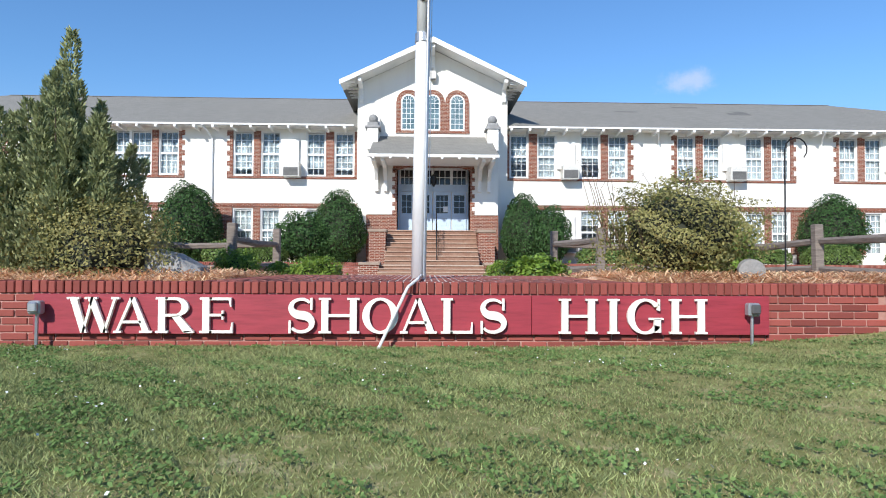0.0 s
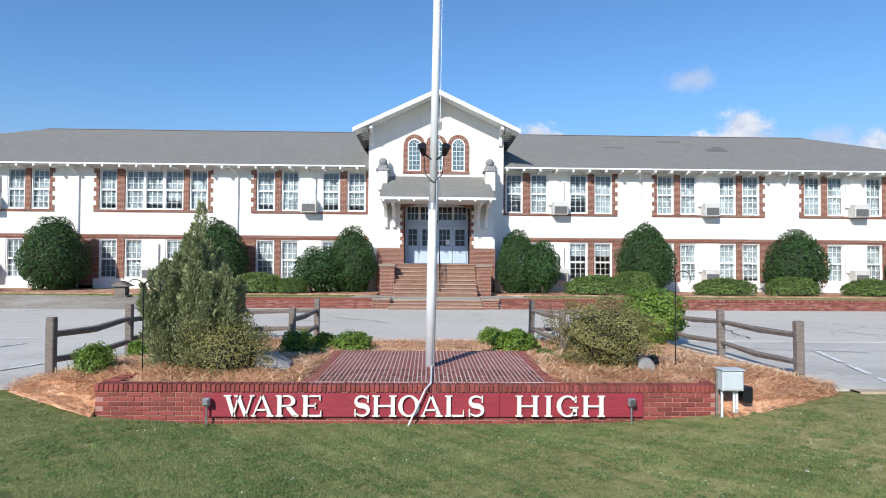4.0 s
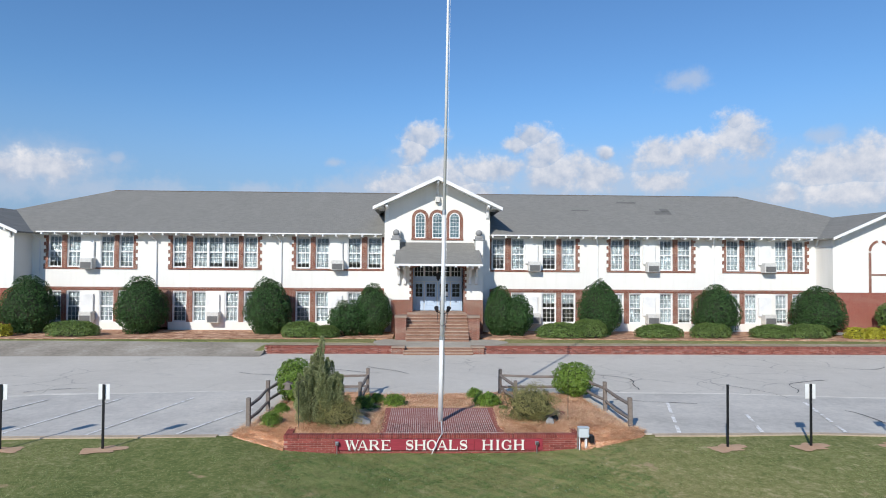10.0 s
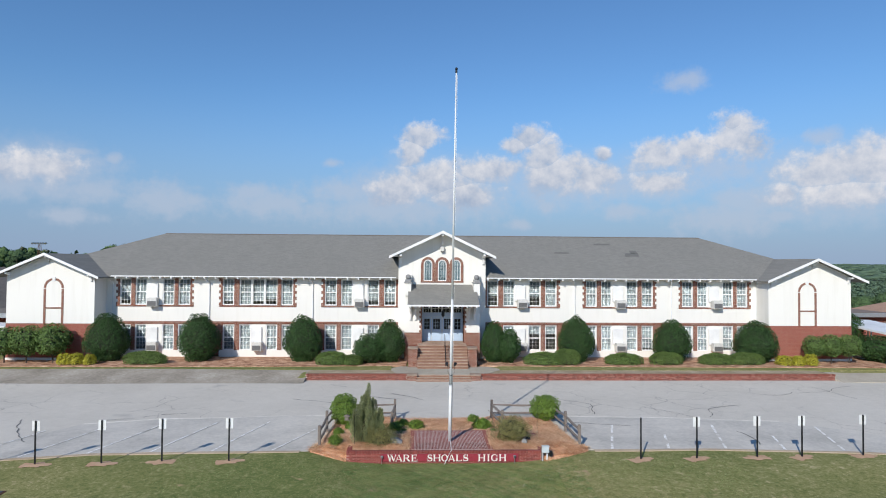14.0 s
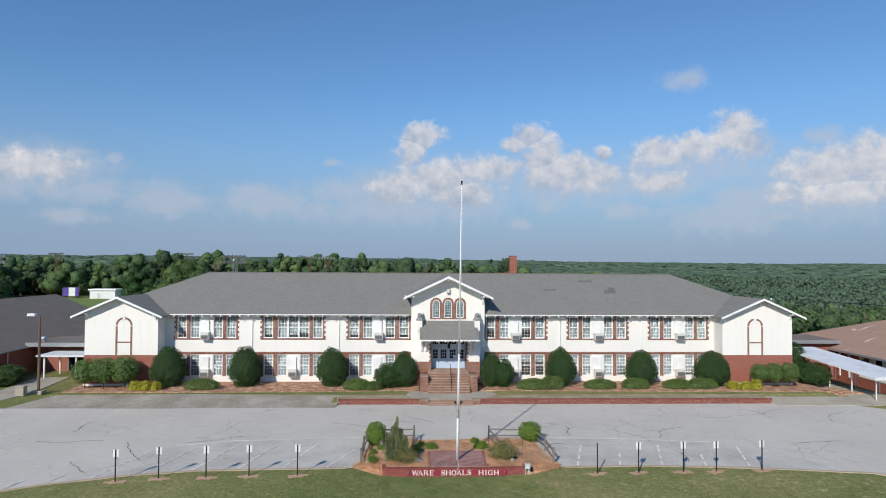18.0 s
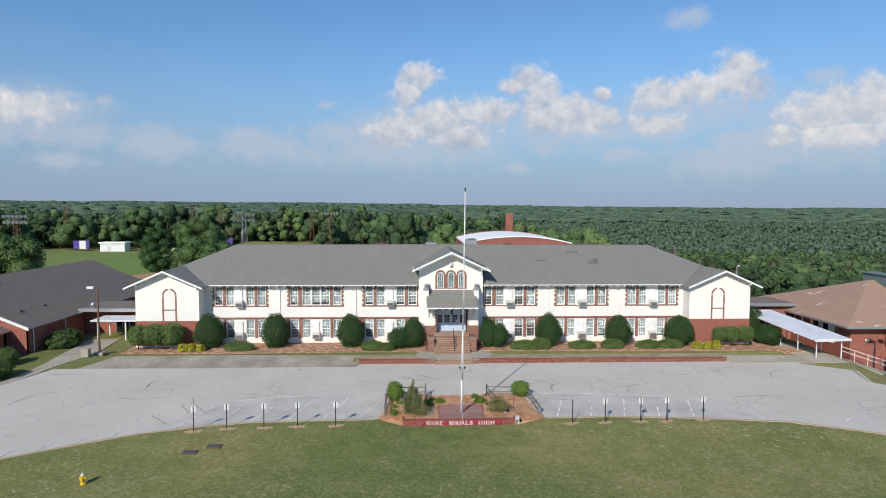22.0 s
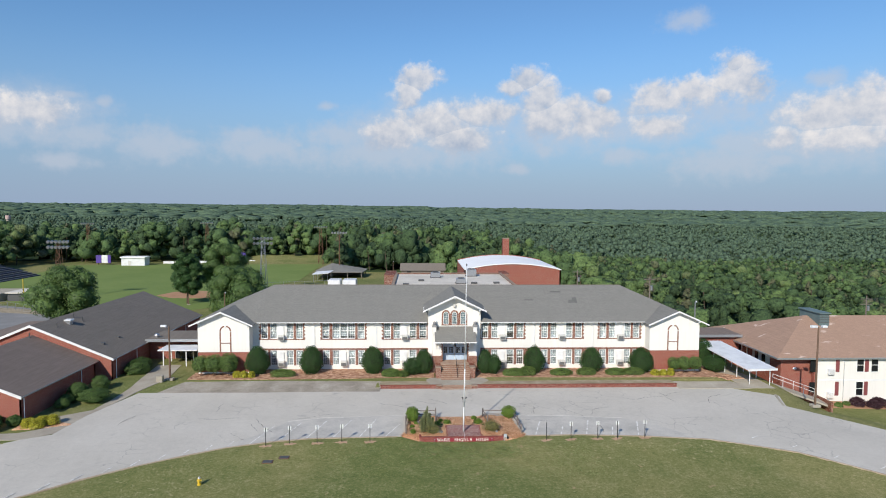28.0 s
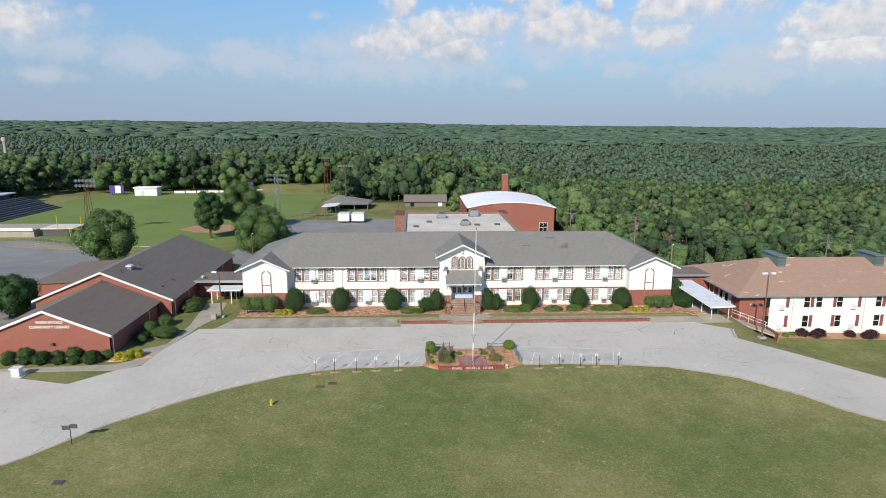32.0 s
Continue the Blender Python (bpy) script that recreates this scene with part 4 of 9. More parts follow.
class BrickPieces:
    """Every pier, band and quoin of the facade as a part of its own."""

    def box(self, x0, x1, y0, y1, z0, z1):
        kind = "quoin" if z1 - z0 < 0.4 and x1 - x0 < 0.4 else "brick_band" if x1 - x0 > z1 - z0 else "brick_pier"
        part(kind, Geo().box(x0, x1, y0, y1, z0, z1), BRICK, school)


brick = BrickPieces()
wall.box(XL, XR, 0.0, 0.3, Z_BT, Z_SB), wall.box(XL, XR, 0.0, 0.3, Z_H, 8.3)
edges = [XL] + [v for g in UP for v in (g[0][0] - 0.3, g[-1][1] + 0.3)] + [XR]
for a, b in zip(edges[::2], edges[1::2]):
    if b > a and not (a < 0 < b):
        wall.box(a, b, 0.0, 0.3, Z_SB, Z_H)
        brick.box(a - 0.02, b + 0.02, 0.0, 0.3, Z_LS - 0.4, Z_BB)
wall.box(-4, 4, 0.0, 0.3, Z_SB, Z_H), brick.box(-4, 4.1, 0.0, 0.3, 1.0, Z_BB)
brick.box(XL, XR, -0.02, 0.28, Z_BB, Z_BT)
band = brick
for g in UP:
    q0, q1 = g[0][0], g[-1][1]
    brick.box(q0 - 0.28, q1 + 0.28, -0.05, 0.2, Z_SB - 0.02, Z_SB + 0.09)          # brick sill
    for side, xq in ((-1, q0), (1, q1)):
        inner = min(xq, xq + side * 0.16), max(xq, xq + side * 0.16)
        brick.box(inner[0], inner[1], -0.025, 0.29, Z_SB + 0.09, Z_H)
        if abs(xq) < 4.1:
            wall.box(min(xq, xq + side * 0.3), max(xq, xq + side * 0.3), 0.03, 0.29, Z_SB, Z_H)
            continue
        outer = min(xq + side * 0.16, xq + side * 0.3), max(xq + side * 0.16, xq + side * 0.3)
        n = 9
        h = (Z_H - Z_SB - 0.09) / n
        for i in range(n):
            z0 = Z_SB + 0.09 + i * h
            (brick if i % 2 == 0 else wall).box(outer[0], outer[1], -0.025 if i % 2 == 0 else 0.0, 0.29, z0, z0 + h)
    for a, b, k in g:
        if k == "b":
            brick.box(a, b, -0.02, 0.29, Z_SB + 0.09, Z_H)
        if k == "p":
            wall.box(a, b, 0.02, 0.28, Z_SB + 0.09, Z_H)
for g in LOWG:
    q0, q1 = g[0][0], g[-1][1]
    part("foundation", Geo().box(q0 - 0.3, q1 + 0.3, 0.0, 0.3, 0.9, Z_LS), WHITE, school, "white painted base below the windows")
    brick.box(q0 - 0.3, q1 + 0.3, 0.0, 0.3, Z_LH, Z_BB)
    for side, xq in ((-1, q0), (1, q1)):
        brick.box(min(xq, xq + side * 0.3), max(xq, xq + side * 0.3), -0.015, 0.29, Z_LS, Z_LH)
    for a, b, k in g:
        if k == "b":
            brick.box(a, b, -0.015, 0.29, Z_LS, Z_LH)
        if k == "p":
            part("infill_panel", Geo().box(a, b, 0.01, 0.28, Z_LS, Z_LH), WHITE, school, "white panel between the windows")
part("front_wall", wall, WHITE, school)
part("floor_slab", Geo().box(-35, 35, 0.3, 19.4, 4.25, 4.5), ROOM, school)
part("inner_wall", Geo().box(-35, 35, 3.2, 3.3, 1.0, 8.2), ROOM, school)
part("rear_wall", Geo().box(-35.6, 35.3, 19.4, 19.7, -3, 8.2), WHITE, school)


def window_meshes(w, h, cols, rows, deep=0.12):
    """Meshes of a double-hung window: outer frame, one sash, one pane, the blind."""
    f = Geo()
    t = 0.07
    f.box(0, t, -0.015, deep, 0, h), f.box(w - t, w, -0.015, deep, 0, h), f.box(t, w - t, -0.015, deep, h - t, h), f.box(t, w - t, -0.05, deep, 0, 0.06)
    f.box(t, w - t, 0.03, 0.09, h / 2 - 0.03, h / 2 + 0.03)
    s = Geo()
    iw, ih = w - 2 * t, (h - t - 0.12) / 2
    b = 0.035
    s.box(0, b, 0, 0.035, 0, ih), s.box(iw - b, iw, 0, 0.035, 0, ih), s.box(b, iw - b, 0, 0.035, 0, b), s.box(b, iw - b, 0, 0.035, ih - b, ih)
    pw, ph = (iw - 2 * b) / cols, (ih - 2 * b) / rows
    for i in range(1, cols):
        s.box(b + i * pw - 0.011, b + i * pw + 0.011, 0.003, 0.03, b, ih - b)
    for j in range(1, rows):
        s.box(b, iw - b, 0.004, 0.029, b + j * ph - 0.011, b + j * ph + 0.011)
    p = Geo().box(0.006, pw - 0.006, 0.012, 0.017, 0.006, ph - 0.006)
    return {"frame": f.mesh("window", TRIM), "sash": s.mesh("sash", TRIM), "pane": p.mesh("pane", GLASS), "t": t, "ih": ih, "b": b, "pw": pw, "ph": ph,
            "cols": cols, "rows": rows, "w": w, "h": h}


def add_window(k, x, y, z, parent, blind=1.0, label=""):
    win = piece("window", k["frame"], parent, (x, y, z), label=label)
    for j, (dz, dy) in enumerate(((0.06, 0.03), (0.06 + k["ih"] + 0.03, 0.055))):
        sash = new("sash", k["sash"])
        sash.parent, sash.location = win, (k["t"], dy, dz)
        for c in range(k["cols"]):
            for r in range(k["rows"]):
                p = new("pane", k["pane"])
                p.parent, p.location = win, (k["t"] + k["b"] + c * k["pw"], dy, dz + k["b"] + r * k["ph"])
                p.visible_shadow = False
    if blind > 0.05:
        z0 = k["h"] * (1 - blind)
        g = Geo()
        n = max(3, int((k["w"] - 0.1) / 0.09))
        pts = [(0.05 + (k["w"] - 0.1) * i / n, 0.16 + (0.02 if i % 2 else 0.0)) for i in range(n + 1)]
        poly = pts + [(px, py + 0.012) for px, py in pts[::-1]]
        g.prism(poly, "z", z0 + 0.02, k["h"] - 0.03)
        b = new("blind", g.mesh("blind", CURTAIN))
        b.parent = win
    return win


wrng = random.Random(7)
kinds = {}
for rowi, (groups, z0, z1) in enumerate(((UP, Z_S, Z_H), (LOWG, Z_LS, Z_LH))):
    for g in groups:
        for a, b, k in g:
            if k != "w":
                continue
            key = (round(b - a, 2), rowi)
            if key not in kinds:
                kinds[key] = window_meshes(b - a, z1 - z0, 3, 3)
            gap = wrng.choice((0.14, 0.2, 0.22, 0.2, 0.0) if -19 < a < 0 else (0, 0.0, 0.18, 0.0, 0.0)) if rowi == 0 else wrng.choice((0, 0, 0.0, 0.1))
            bl = 1 - gap
            if rowi == 1 and 7.5 < a < 9.5:
                bl = 0.35
            if rowi == 0 and (7.5 < a < 8.8 or 3.9 < a < 5.2):
                bl = 0.62
            add_window(kinds[key], a, 0.06, z0, school, bl)

# main hip roof, the wings' cross gables and the entrance gable
YE, YB, ZE = -0.76, 20.3, 8.1
RL, RR, RY, RZ = -27.79, 27.31, 9.78, 12.17
EL, ER = -36.75, 36.15
roof = Geo()
roof.slab([(EL, YE, ZE), (ER, YE, ZE), (RR, RY, RZ), (RL, RY, RZ)], 0.12)
roof.slab([(ER, YB, ZE), (EL, YB, ZE), (RL, RY, RZ), (RR, RY, RZ)], 0.12)
roof.slab([(EL, YB, ZE), (EL, YE, ZE), (RL, RY, RZ)], 0.12)
roof.slab([(ER, YE, ZE), (ER, YB, ZE), (RR, RY, RZ)], 0.12)
part("roof", roof, ROOF, school, "weathered grey shingle hip roof")
part("ridge_cap", Geo().prism([(RY - 0.16, RZ - 0.04), (RY, RZ + 0.035), (RY + 0.16, RZ - 0.04)], "x", RL, RR), ROOFDARK, school)
for px_, py_, pw_, ph_ in ((18.5, 4.8, 0.75, 0.45), (16.4, 7.6, 0.95, 0.22), (11.8, 5.2, 0.8, 0.16), (18.9, 5.5, 0.4, 0.4)):
    sl_ = (RZ - ZE) / (RY - YE)
    q_ = [(px_ - pw_, py_ - ph_), (px_ + pw_ * 0.8, py_ - ph_), (px_ + pw_, py_ + ph_), (px_ - pw_ * 0.7, py_ + ph_)]
    part("roof_patch", Geo().slab([(u, w, ZE + (w - YE) * sl_ + 0.012) for u, w in q_], 0.01), ROOFPATCH, school, "darker patched shingles")
part("soffit", Geo().box(EL + 0.15, ER - 0.15, YE + 0.05, 0.02, 7.985, 8.0), TRIM, school)
part("gutter", Geo().cbox(-28.0, -3.9, YE - 0.06, YE + 0.03, 8.0, 8.1, 0.02), TRIM, school, "white eaves gutter")
part("gutter", Geo().cbox(3.9, 27.7, YE - 0.06, YE + 0.03, 8.0, 8.1, 0.02), TRIM, school, "white eaves gutter")
tail = Geo().prism([(0.02, 7.99), (YE - 0.1, 7.99), (YE - 0.1, 7.87), (YE + 0.1, 7.84), (0.02, 7.82)], "x", -0.055, 0.055).mesh("rafter_tail", TRIM)
x = -27.6
while x < 27.7:
    if abs(x) > 3.95:
        piece("rafter_tail", tail, school, (x, 0, 0))
    x += 0.93
for dx in (-20.25, -11.4, 11.5, 20.1, -28.4, 27.8):
    dg = Geo()
    dg.tube((dx, YE - 0.03, 8.0), (dx + 0.28 * (1 if dx > 0 else 1), -0.08, 7.5), 0.05)
    dg.tube((dx + 0.28, -0.08, 7.52), (dx + 0.28, -0.08, 1.2), 0.045)
    part("downspout", dg, METALWHITE, school, "white metal downspout")

for nm, wx0, wx1, px, wz in (("wing_left", -35.8, -28.7, -32.42, 9.93), ("wing_right", 28.05, 35.3, 31.98, 9.93)):
    wy, ry = -1.95, -2.7
    g = Geo()
    za, zb = (wz - 0.105 - (wz - 8.0) / 4.35 * abs(w_ - px) for w_ in (wx0, wx1))
    g.prism([(wx0, 4.15), (wx1, 4.15), (wx1, zb), (px, wz - 0.105), (wx0, za)], "y", wy, wy + 0.3)
    g.box(wx0, wx0 + 0.3, wy + 0.3, 19.4, 4.15, 8.15), g.box(wx1 - 0.3, wx1, wy + 0.3, 0.3 if abs(wx1) < 30 else 19.4, 4.15, 8.15)
    if wx0 > 0:
        g = Geo()
        g.prism([(wx0, 4.15), (wx1, 4.15), (wx1, zb), (px, wz - 0.105), (wx0, za)], "y", wy, wy + 0.3)
        g.box(wx0, wx0 + 0.3, wy + 0.3, 0.3, 4.15, 8.15), g.box(wx1 - 0.3, wx1, wy + 0.3, 19.4, 4.15, 8.15)
    part("wing_wall", g, WHITE, school, "white stucco gable wing wall")
    part("wing_base", Geo().box(wx0 - 0.01, wx1 + 0.01, wy - 0.02, wy + 0.32, 1.35, 4.13).box(wx0 - 0.01, wx0 + 0.31, wy + 0.32, 19.4 if wx0 < 0 else 0.0, 1.35, 4.13)
         .box(wx1 - 0.31, wx1 + 0.01, wy + 0.32, 0.0 if wx0 < 0 else 19.4, 1.35, 4.13), BRICKDARK, school, "red brick wing base")
    part("foundation", Geo().box(wx0 - 0.03, wx1 + 0.03, wy - 0.05, wy + 0.3, 0.8, 1.35), WHITE, school)
    for xa in (wx0 - 0.03, wx1 - 0.3):
        part("foundation", Geo().box(xa, xa + 0.33, wy + 0.3, 19.4, -2, 1.35), WHITE, school)
    # gable roof
    ez, hw = 8.0, 4.35
    sl = (wz - ez) / hw
    r = Geo()
    for s in (-1, 1):
        ex = px + s * hw
        back = YE + (wz - ZE) / ((RZ - ZE) / (RY - YE)) + 0.35
        pts = [(px, ry, wz), (px, back, wz), (ex, 0.6 if (s > 0) == (px < 0) else 8.0, ez), (ex, ry, ez)]
        r.slab(pts if s > 0 else pts[::-1], 0.1)
    part("wing_roof", r, ROOF, school, "grey shingle cross gable")
    rk = Geo()
    for s in (-1, 1):
        ex = px + s * (hw + 0.02)
        rk.prism([(px, wz + 0.03), (ex, ez + 0.03), (ex, ez - 0.17), (px, wz - 0.19)], "y", ry - 0.04, ry + 0.03)
    part("rake_board", rk, TRIM, school, "white rake board")
    for bx in (px, wx0 + 0.25, wx1 - 0.25):
        top = wz - 0.2 - abs(bx - px) * sl
        part("bracket", Geo().prism([(wy, top), (ry + 0.1, top), (ry + 0.1, top - 0.12), (wy - 0.18, top - 0.2), (wy - 0.1, top - 0.55), (wy, top - 0.6)], "x", bx - 0.07, bx + 0.07), TRIM, school)
    # blind arch drawn in brick
    ac = -32.0 if px < 0 else 31.45
    for s in (-1, 1):
        part("blind_jamb", Geo().box(ac + s * 0.72 - 0.09, ac + s * 0.72 + 0.09, wy - 0.03, wy + 0.02, 4.15, 7.0), BRICK, school)
    part("blind_sill", Geo().box(ac - 0.63, ac + 0.63, wy - 0.035, wy + 0.02, 5.36, 5.48), BRICK, school)
    ag = Geo()
    for i in range(14):
        a0, a1 = math.pi * i / 14, math.pi * (i + 1) / 14
        if i in (6, 7):
            continue
        q = [(ac + r_ * math.cos(a), 7.08 + r_ * math.sin(a)) for a, r_ in ((a0, 0.63), (a1, 0.63), (a1, 0.81), (a0, 0.81))]
        ag.prism(q, "y", wy - 0.03, wy + 0.02)
    part("blind_arch", ag, BRICK, school)
    part("keystone", Geo().prism([(ac - 0.09, 7.62), (ac + 0.09, 7.62), (ac + 0.14, 7.98), (ac - 0.14, 7.98)], "y", wy - 0.05, wy + 0.02), TRIM, school)

# entrance gable block
CX = 0.05
gb = Geo()
gb.prism([(CX - 3.75, 1.0), (CX + 3.75, 1.0), (CX + 3.75, 10.105), (CX, 11.895), (CX - 3.75, 10.105)], "y", -0.85, -0.55)
gb.box(CX - 3.75, CX - 3.45, -0.55, 4.5, 1.0, 10.0), gb.box(CX + 3.45, CX + 3.75, -0.55, 4.5, 1.0, 10.0)
part("gable_block", gb, WHITE, school, "white stucco entrance gable")
gr, gk = Geo(), Geo()
GZP, GHW, GEZ, GY0 = 12.04, 4.48, 9.9, -2.1
for s in (-1, 1):
    ex = CX + s * GHW
    pts = [(CX, GY0, GZP), (CX, 9.6, GZP), (ex, 5.0, GEZ), (ex, GY0, GEZ)]
    gr.slab(pts if s > 0 else pts[::-1], 0.1)
    gk.prism([(CX, GZP + 0.04), (ex + s * 0.03, GEZ + 0.03), (ex + s * 0.03, GEZ - 0.19), (CX, GZP - 0.22)], "y", GY0 - 0.05, GY0 + 0.03)
for s in (-1, 1):
    ex = CX + s * (GHW - 0.02)
    pts = [(CX, GY0 + 0.02, GZP - 0.105), (CX, -0.86, GZP - 0.105), (ex, -0.86, GEZ - 0.105), (ex, GY0 + 0.02, GEZ - 0.105)]
    part("soffit", Geo().slab(pts if s > 0 else pts[::-1], 0.03), TRIM, school)
part("gable_roof", gr, ROOF, school, "grey shingle entrance gable roof")
part("rake_board", gk, TRIM, school, "white rake board")
gtail = Geo().box(-0.33, 0.33, -0.05, 0.05, -0.1, 0.0).mesh("rafter_tail", TRIM)
for s in (-1, 1):
    for i in range(6):
        piece("rafter_tail", gtail, school, (CX + s * 4.1, -1.8 + i * 0.55, 9.98))
sl = (GZP - GEZ) / GHW
for bx in (CX, CX - 3.55, CX + 3.55):
    top = GZP - 0.24 - abs(bx - CX) * sl
    part("bracket", Geo().prism([(-0.85, top), (GY0 + 0.1, top), (GY0 + 0.1, top - 0.16), (-1.15, top - 0.3), (-1.0, top - 0.85), (-0.85, top - 0.95)], "x", bx - 0.09, bx + 0.09), TRIM, school)
fl = thing("floodlight", "small box floodlight under the gable peak", "light", at=(CX, -0.95, 10.6))
part("housing", Geo().cbox(CX - 0.16, CX + 0.16, -1.15, -0.86, 10.35, 10.75, 0.02), ACGREY, fl)
part("lens", Geo().box(CX - 0.12, CX + 0.12, -1.14, -1.0, 10.3, 10.345), DARKGREY, fl)

# three arched windows in a brick surround
AY = -0.85
sur = Geo()
ZB, ZS = 7.72, 9.26
sur.box(CX - 1.85, CX + 1.85, AY - 0.05, AY + 0.02, ZB - 0.06, ZB + 0.08)
for i, c in enumerate((-1.22, 0.0, 1.22)):
    for s in (-1, 1):
        x0, x1 = sorted((CX + c + s * 0.37, CX + c + s * 0.61))
        sur.box(x0, x1, AY - 0.04, AY + 0.02, ZB + 0.08, ZS)
    for k in range(12):
        a0, a1 = math.pi * k / 12, math.pi * (k + 1) / 12
        q = [(CX + c + r_ * math.cos(a), ZS + r_ * math.sin(a)) for a, r_ in ((a0, 0.37), (a1, 0.37), (a1, 0.59), (a0, 0.59))]
        sur.prism(q, "y", AY - 0.045, AY + 0.02)
part("arch_surround", sur, BRICK, school, "red brick triple arch surround")
fr, gl = Geo(), Geo()
for k in range(12):
    a0, a1 = math.pi * k / 12, math.pi * (k + 1) / 12
    fr.prism([(r_ * math.cos(a), ZS + r_ * math.sin(a)) for a, r_ in ((a0, 0.3), (a1, 0.3), (a1, 0.37), (a0, 0.37))], "y", -0.03, 0.02)
fr.box(-0.37, -0.3, -0.03, 0.02, ZB + 0.08, ZS), fr.box(0.3, 0.37, -0.03, 0.02, ZB + 0.08, ZS), fr.box(-0.3, 0.3, -0.045, 0.02, ZB + 0.08, ZB + 0.16)
mt = Geo()
for i in (-0.1, 0.1):
    mt.box(i - 0.011, i + 0.011, -0.02, 0.0, ZB + 0.16, ZS + 0.1)
for j in range(1, 6):
    zz = ZB + 0.16 + j * 0.26
    mt.box(-0.3, 0.3, -0.022, 0.0, zz - 0.011, zz + 0.011)
for a in (0.5, 1.05, 1.57, 2.09, 2.64):
    mt.tube((0.1 * math.cos(a), -0.012, ZS + 0.1 * math.sin(a)), (0.3 * math.cos(a), -0.012, ZS + 0.3 * math.sin(a)), 0.011, n=4)
outl = [(-0.3, ZB + 0.16), (0.3, ZB + 0.16)] + [(0.3 * math.cos(math.pi * k / 12), ZS + 0.3 * math.sin(math.pi * k / 12)) for k in range(13)]
gl.prism(outl, "y", -0.004, 0.012)
frm, mtm, glm = fr.mesh("arched_window", TRIM), mt.mesh("muntins", TRIM), gl.mesh("pane", GREENGLASS)
for c in (-1.22, 0.0, 1.22):
    w = piece("arched_window", frm, school, (CX + c, AY, 0))
    for n_, me in (("muntins", mtm), ("pane", glm)):
        o = new(n_, me)
        o.parent = w

# porch block: shoulders, brick base, arched opening
PY, PX0, PX1, OX0, OX1 = -2.0, -3.1, 3.2, -1.66, 1.85
for a, b in ((PX0, OX0 - 0.0), (OX1 + 0.0, PX1)):
    part("porch_pier", Geo().box(a, b, PY, -0.85, 3.5, 6.6), WHITE, school, "white stucco porch pier")
part("porch_lintel", Geo().box(OX0, OX1, PY, -1.5, 5.95, 6.75), WHITE, school)
for a, b in ((PX0, PX0 + 0.52), (PX1 - 0.52, PX1)):
    part("porch_pedestal", Geo().box(a, b, PY - 0.15, -0.85, 6.6, 7.62), WHITE, school)
bb = Geo()
for a, b in ((PX0 - 0.02, OX0), (OX1, PX1 + 0.02)):
    bb.box(a, b, PY - 0.03, -0.86, 1.0, 3.48)
for s, xo in ((-1, OX0), (1, OX1)):
    for i in range(11):
        z0 = 3.5 + i * 0.2
        wq = 0.22 if i % 2 == 0 else 0.1
        x0, x1 = sorted((xo, xo + s * wq))
        bb.box(x0, x1, PY - 0.03, PY + 0.05, z0, z0 + 0.2)
for k in range(12):
    t0, t1 = k / 12, (k + 1) / 12
    arc = lambda t, o: (OX0 - 0.2 + (OX1 - OX0 + 0.4) * t, 5.62 + 0.36 * (1 - (2 * t - 1) ** 2) + o)
    bb.prism([arc(t0, -0.02), arc(t1, -0.02), arc(t1, 0.24), arc(t0, 0.24)], "y", PY - 0.03, PY + 0.3)
part("porch_brick", bb, BRICK, school, "red brick porch base, quoins and arch")
for a in (PX0 + 0.26, PX1 - 0.26):
    fin = thing("ball_finial", "grey stone ball on a stepped pedestal above the porch", "finial", "finials over the porch", at=(a, -1.6, 7.62))
    part("pedestal", Geo().cbox(a - 0.36, a + 0.36, -2.2, -1.25, 7.62, 7.74, 0.02).cbox(a - 0.26, a + 0.26, -2.05, -1.4, 7.74, 7.95, 0.02), GREYSTONE, fin)
    part("backplate", Geo().cbox(a - 0.2, a + 0.3, -1.35, -0.9, 7.74, 8.35, 0.03), WHITE, fin)
    part("ball", Geo().ball((a, -1.75, 8.14), 0.23, n=16, m=10), GREYSTONE, fin, smooth=True)
# porch shed roof
pr = Geo()
pr.slab([(-2.82, -4.4, 5.98), (2.93, -4.4, 5.98), (2.93, -0.86, 7.5), (-2.82, -0.86, 7.5)][::1], 0.09)
part("porch_roof", pr, ROOF, school, "grey shingle porch roof")
part("porch_fascia", Geo().cbox(-2.88, 2.99, -4.48, -4.37, 5.84, 5.98, 0.02), TRIM, school)
part("porch_soffit", Geo().box(-2.75, 2.86, -4.36, -2.0, 5.84, 5.87), TRIM, school)
ptail = Geo().cbox(-0.05, 0.05, -4.52, -4.3, 5.76, 5.85, 0.01).mesh("rafter_tail", TRIM)
for i in range(8):
    piece("rafter_tail", ptail, school, (-2.6 + i * 0.76, 0, 0))
for bx in (-2.62, -2.2, 2.3, 2.74):
    part("porch_bracket", Geo().prism([(-2.0, 5.84), (-4.25, 5.84), (-4.25, 5.7), (-2.75, 5.6), (-2.3, 5.1), (-2.2, 4.6), (-2.0, 4.55)], "x", bx - 0.08, bx + 0.08), TRIM, school, "white curved porch bracket")
# the vestibule and doors
vb = Geo()
vb.box(OX0 - 0.25, OX0, -1.99, -0.5, 2.6, 6.1), vb.box(OX1, OX1 + 0.25, -1.99, -0.5, 2.6, 6.1), vb.box(OX0, OX1, -1.5, -0.5, 5.93, 6.0)
part("vestibule_wall", vb, BRICK, school, "red brick vestibule wall")
DY = -0.92
door = under(new("entrance_doors", Geo().box(OX0 + 0.07, OX1 - 0.07, DY, DY + 0.08, 4.74, 4.9).mesh("entrance_doors", DOORBLUE)), school)
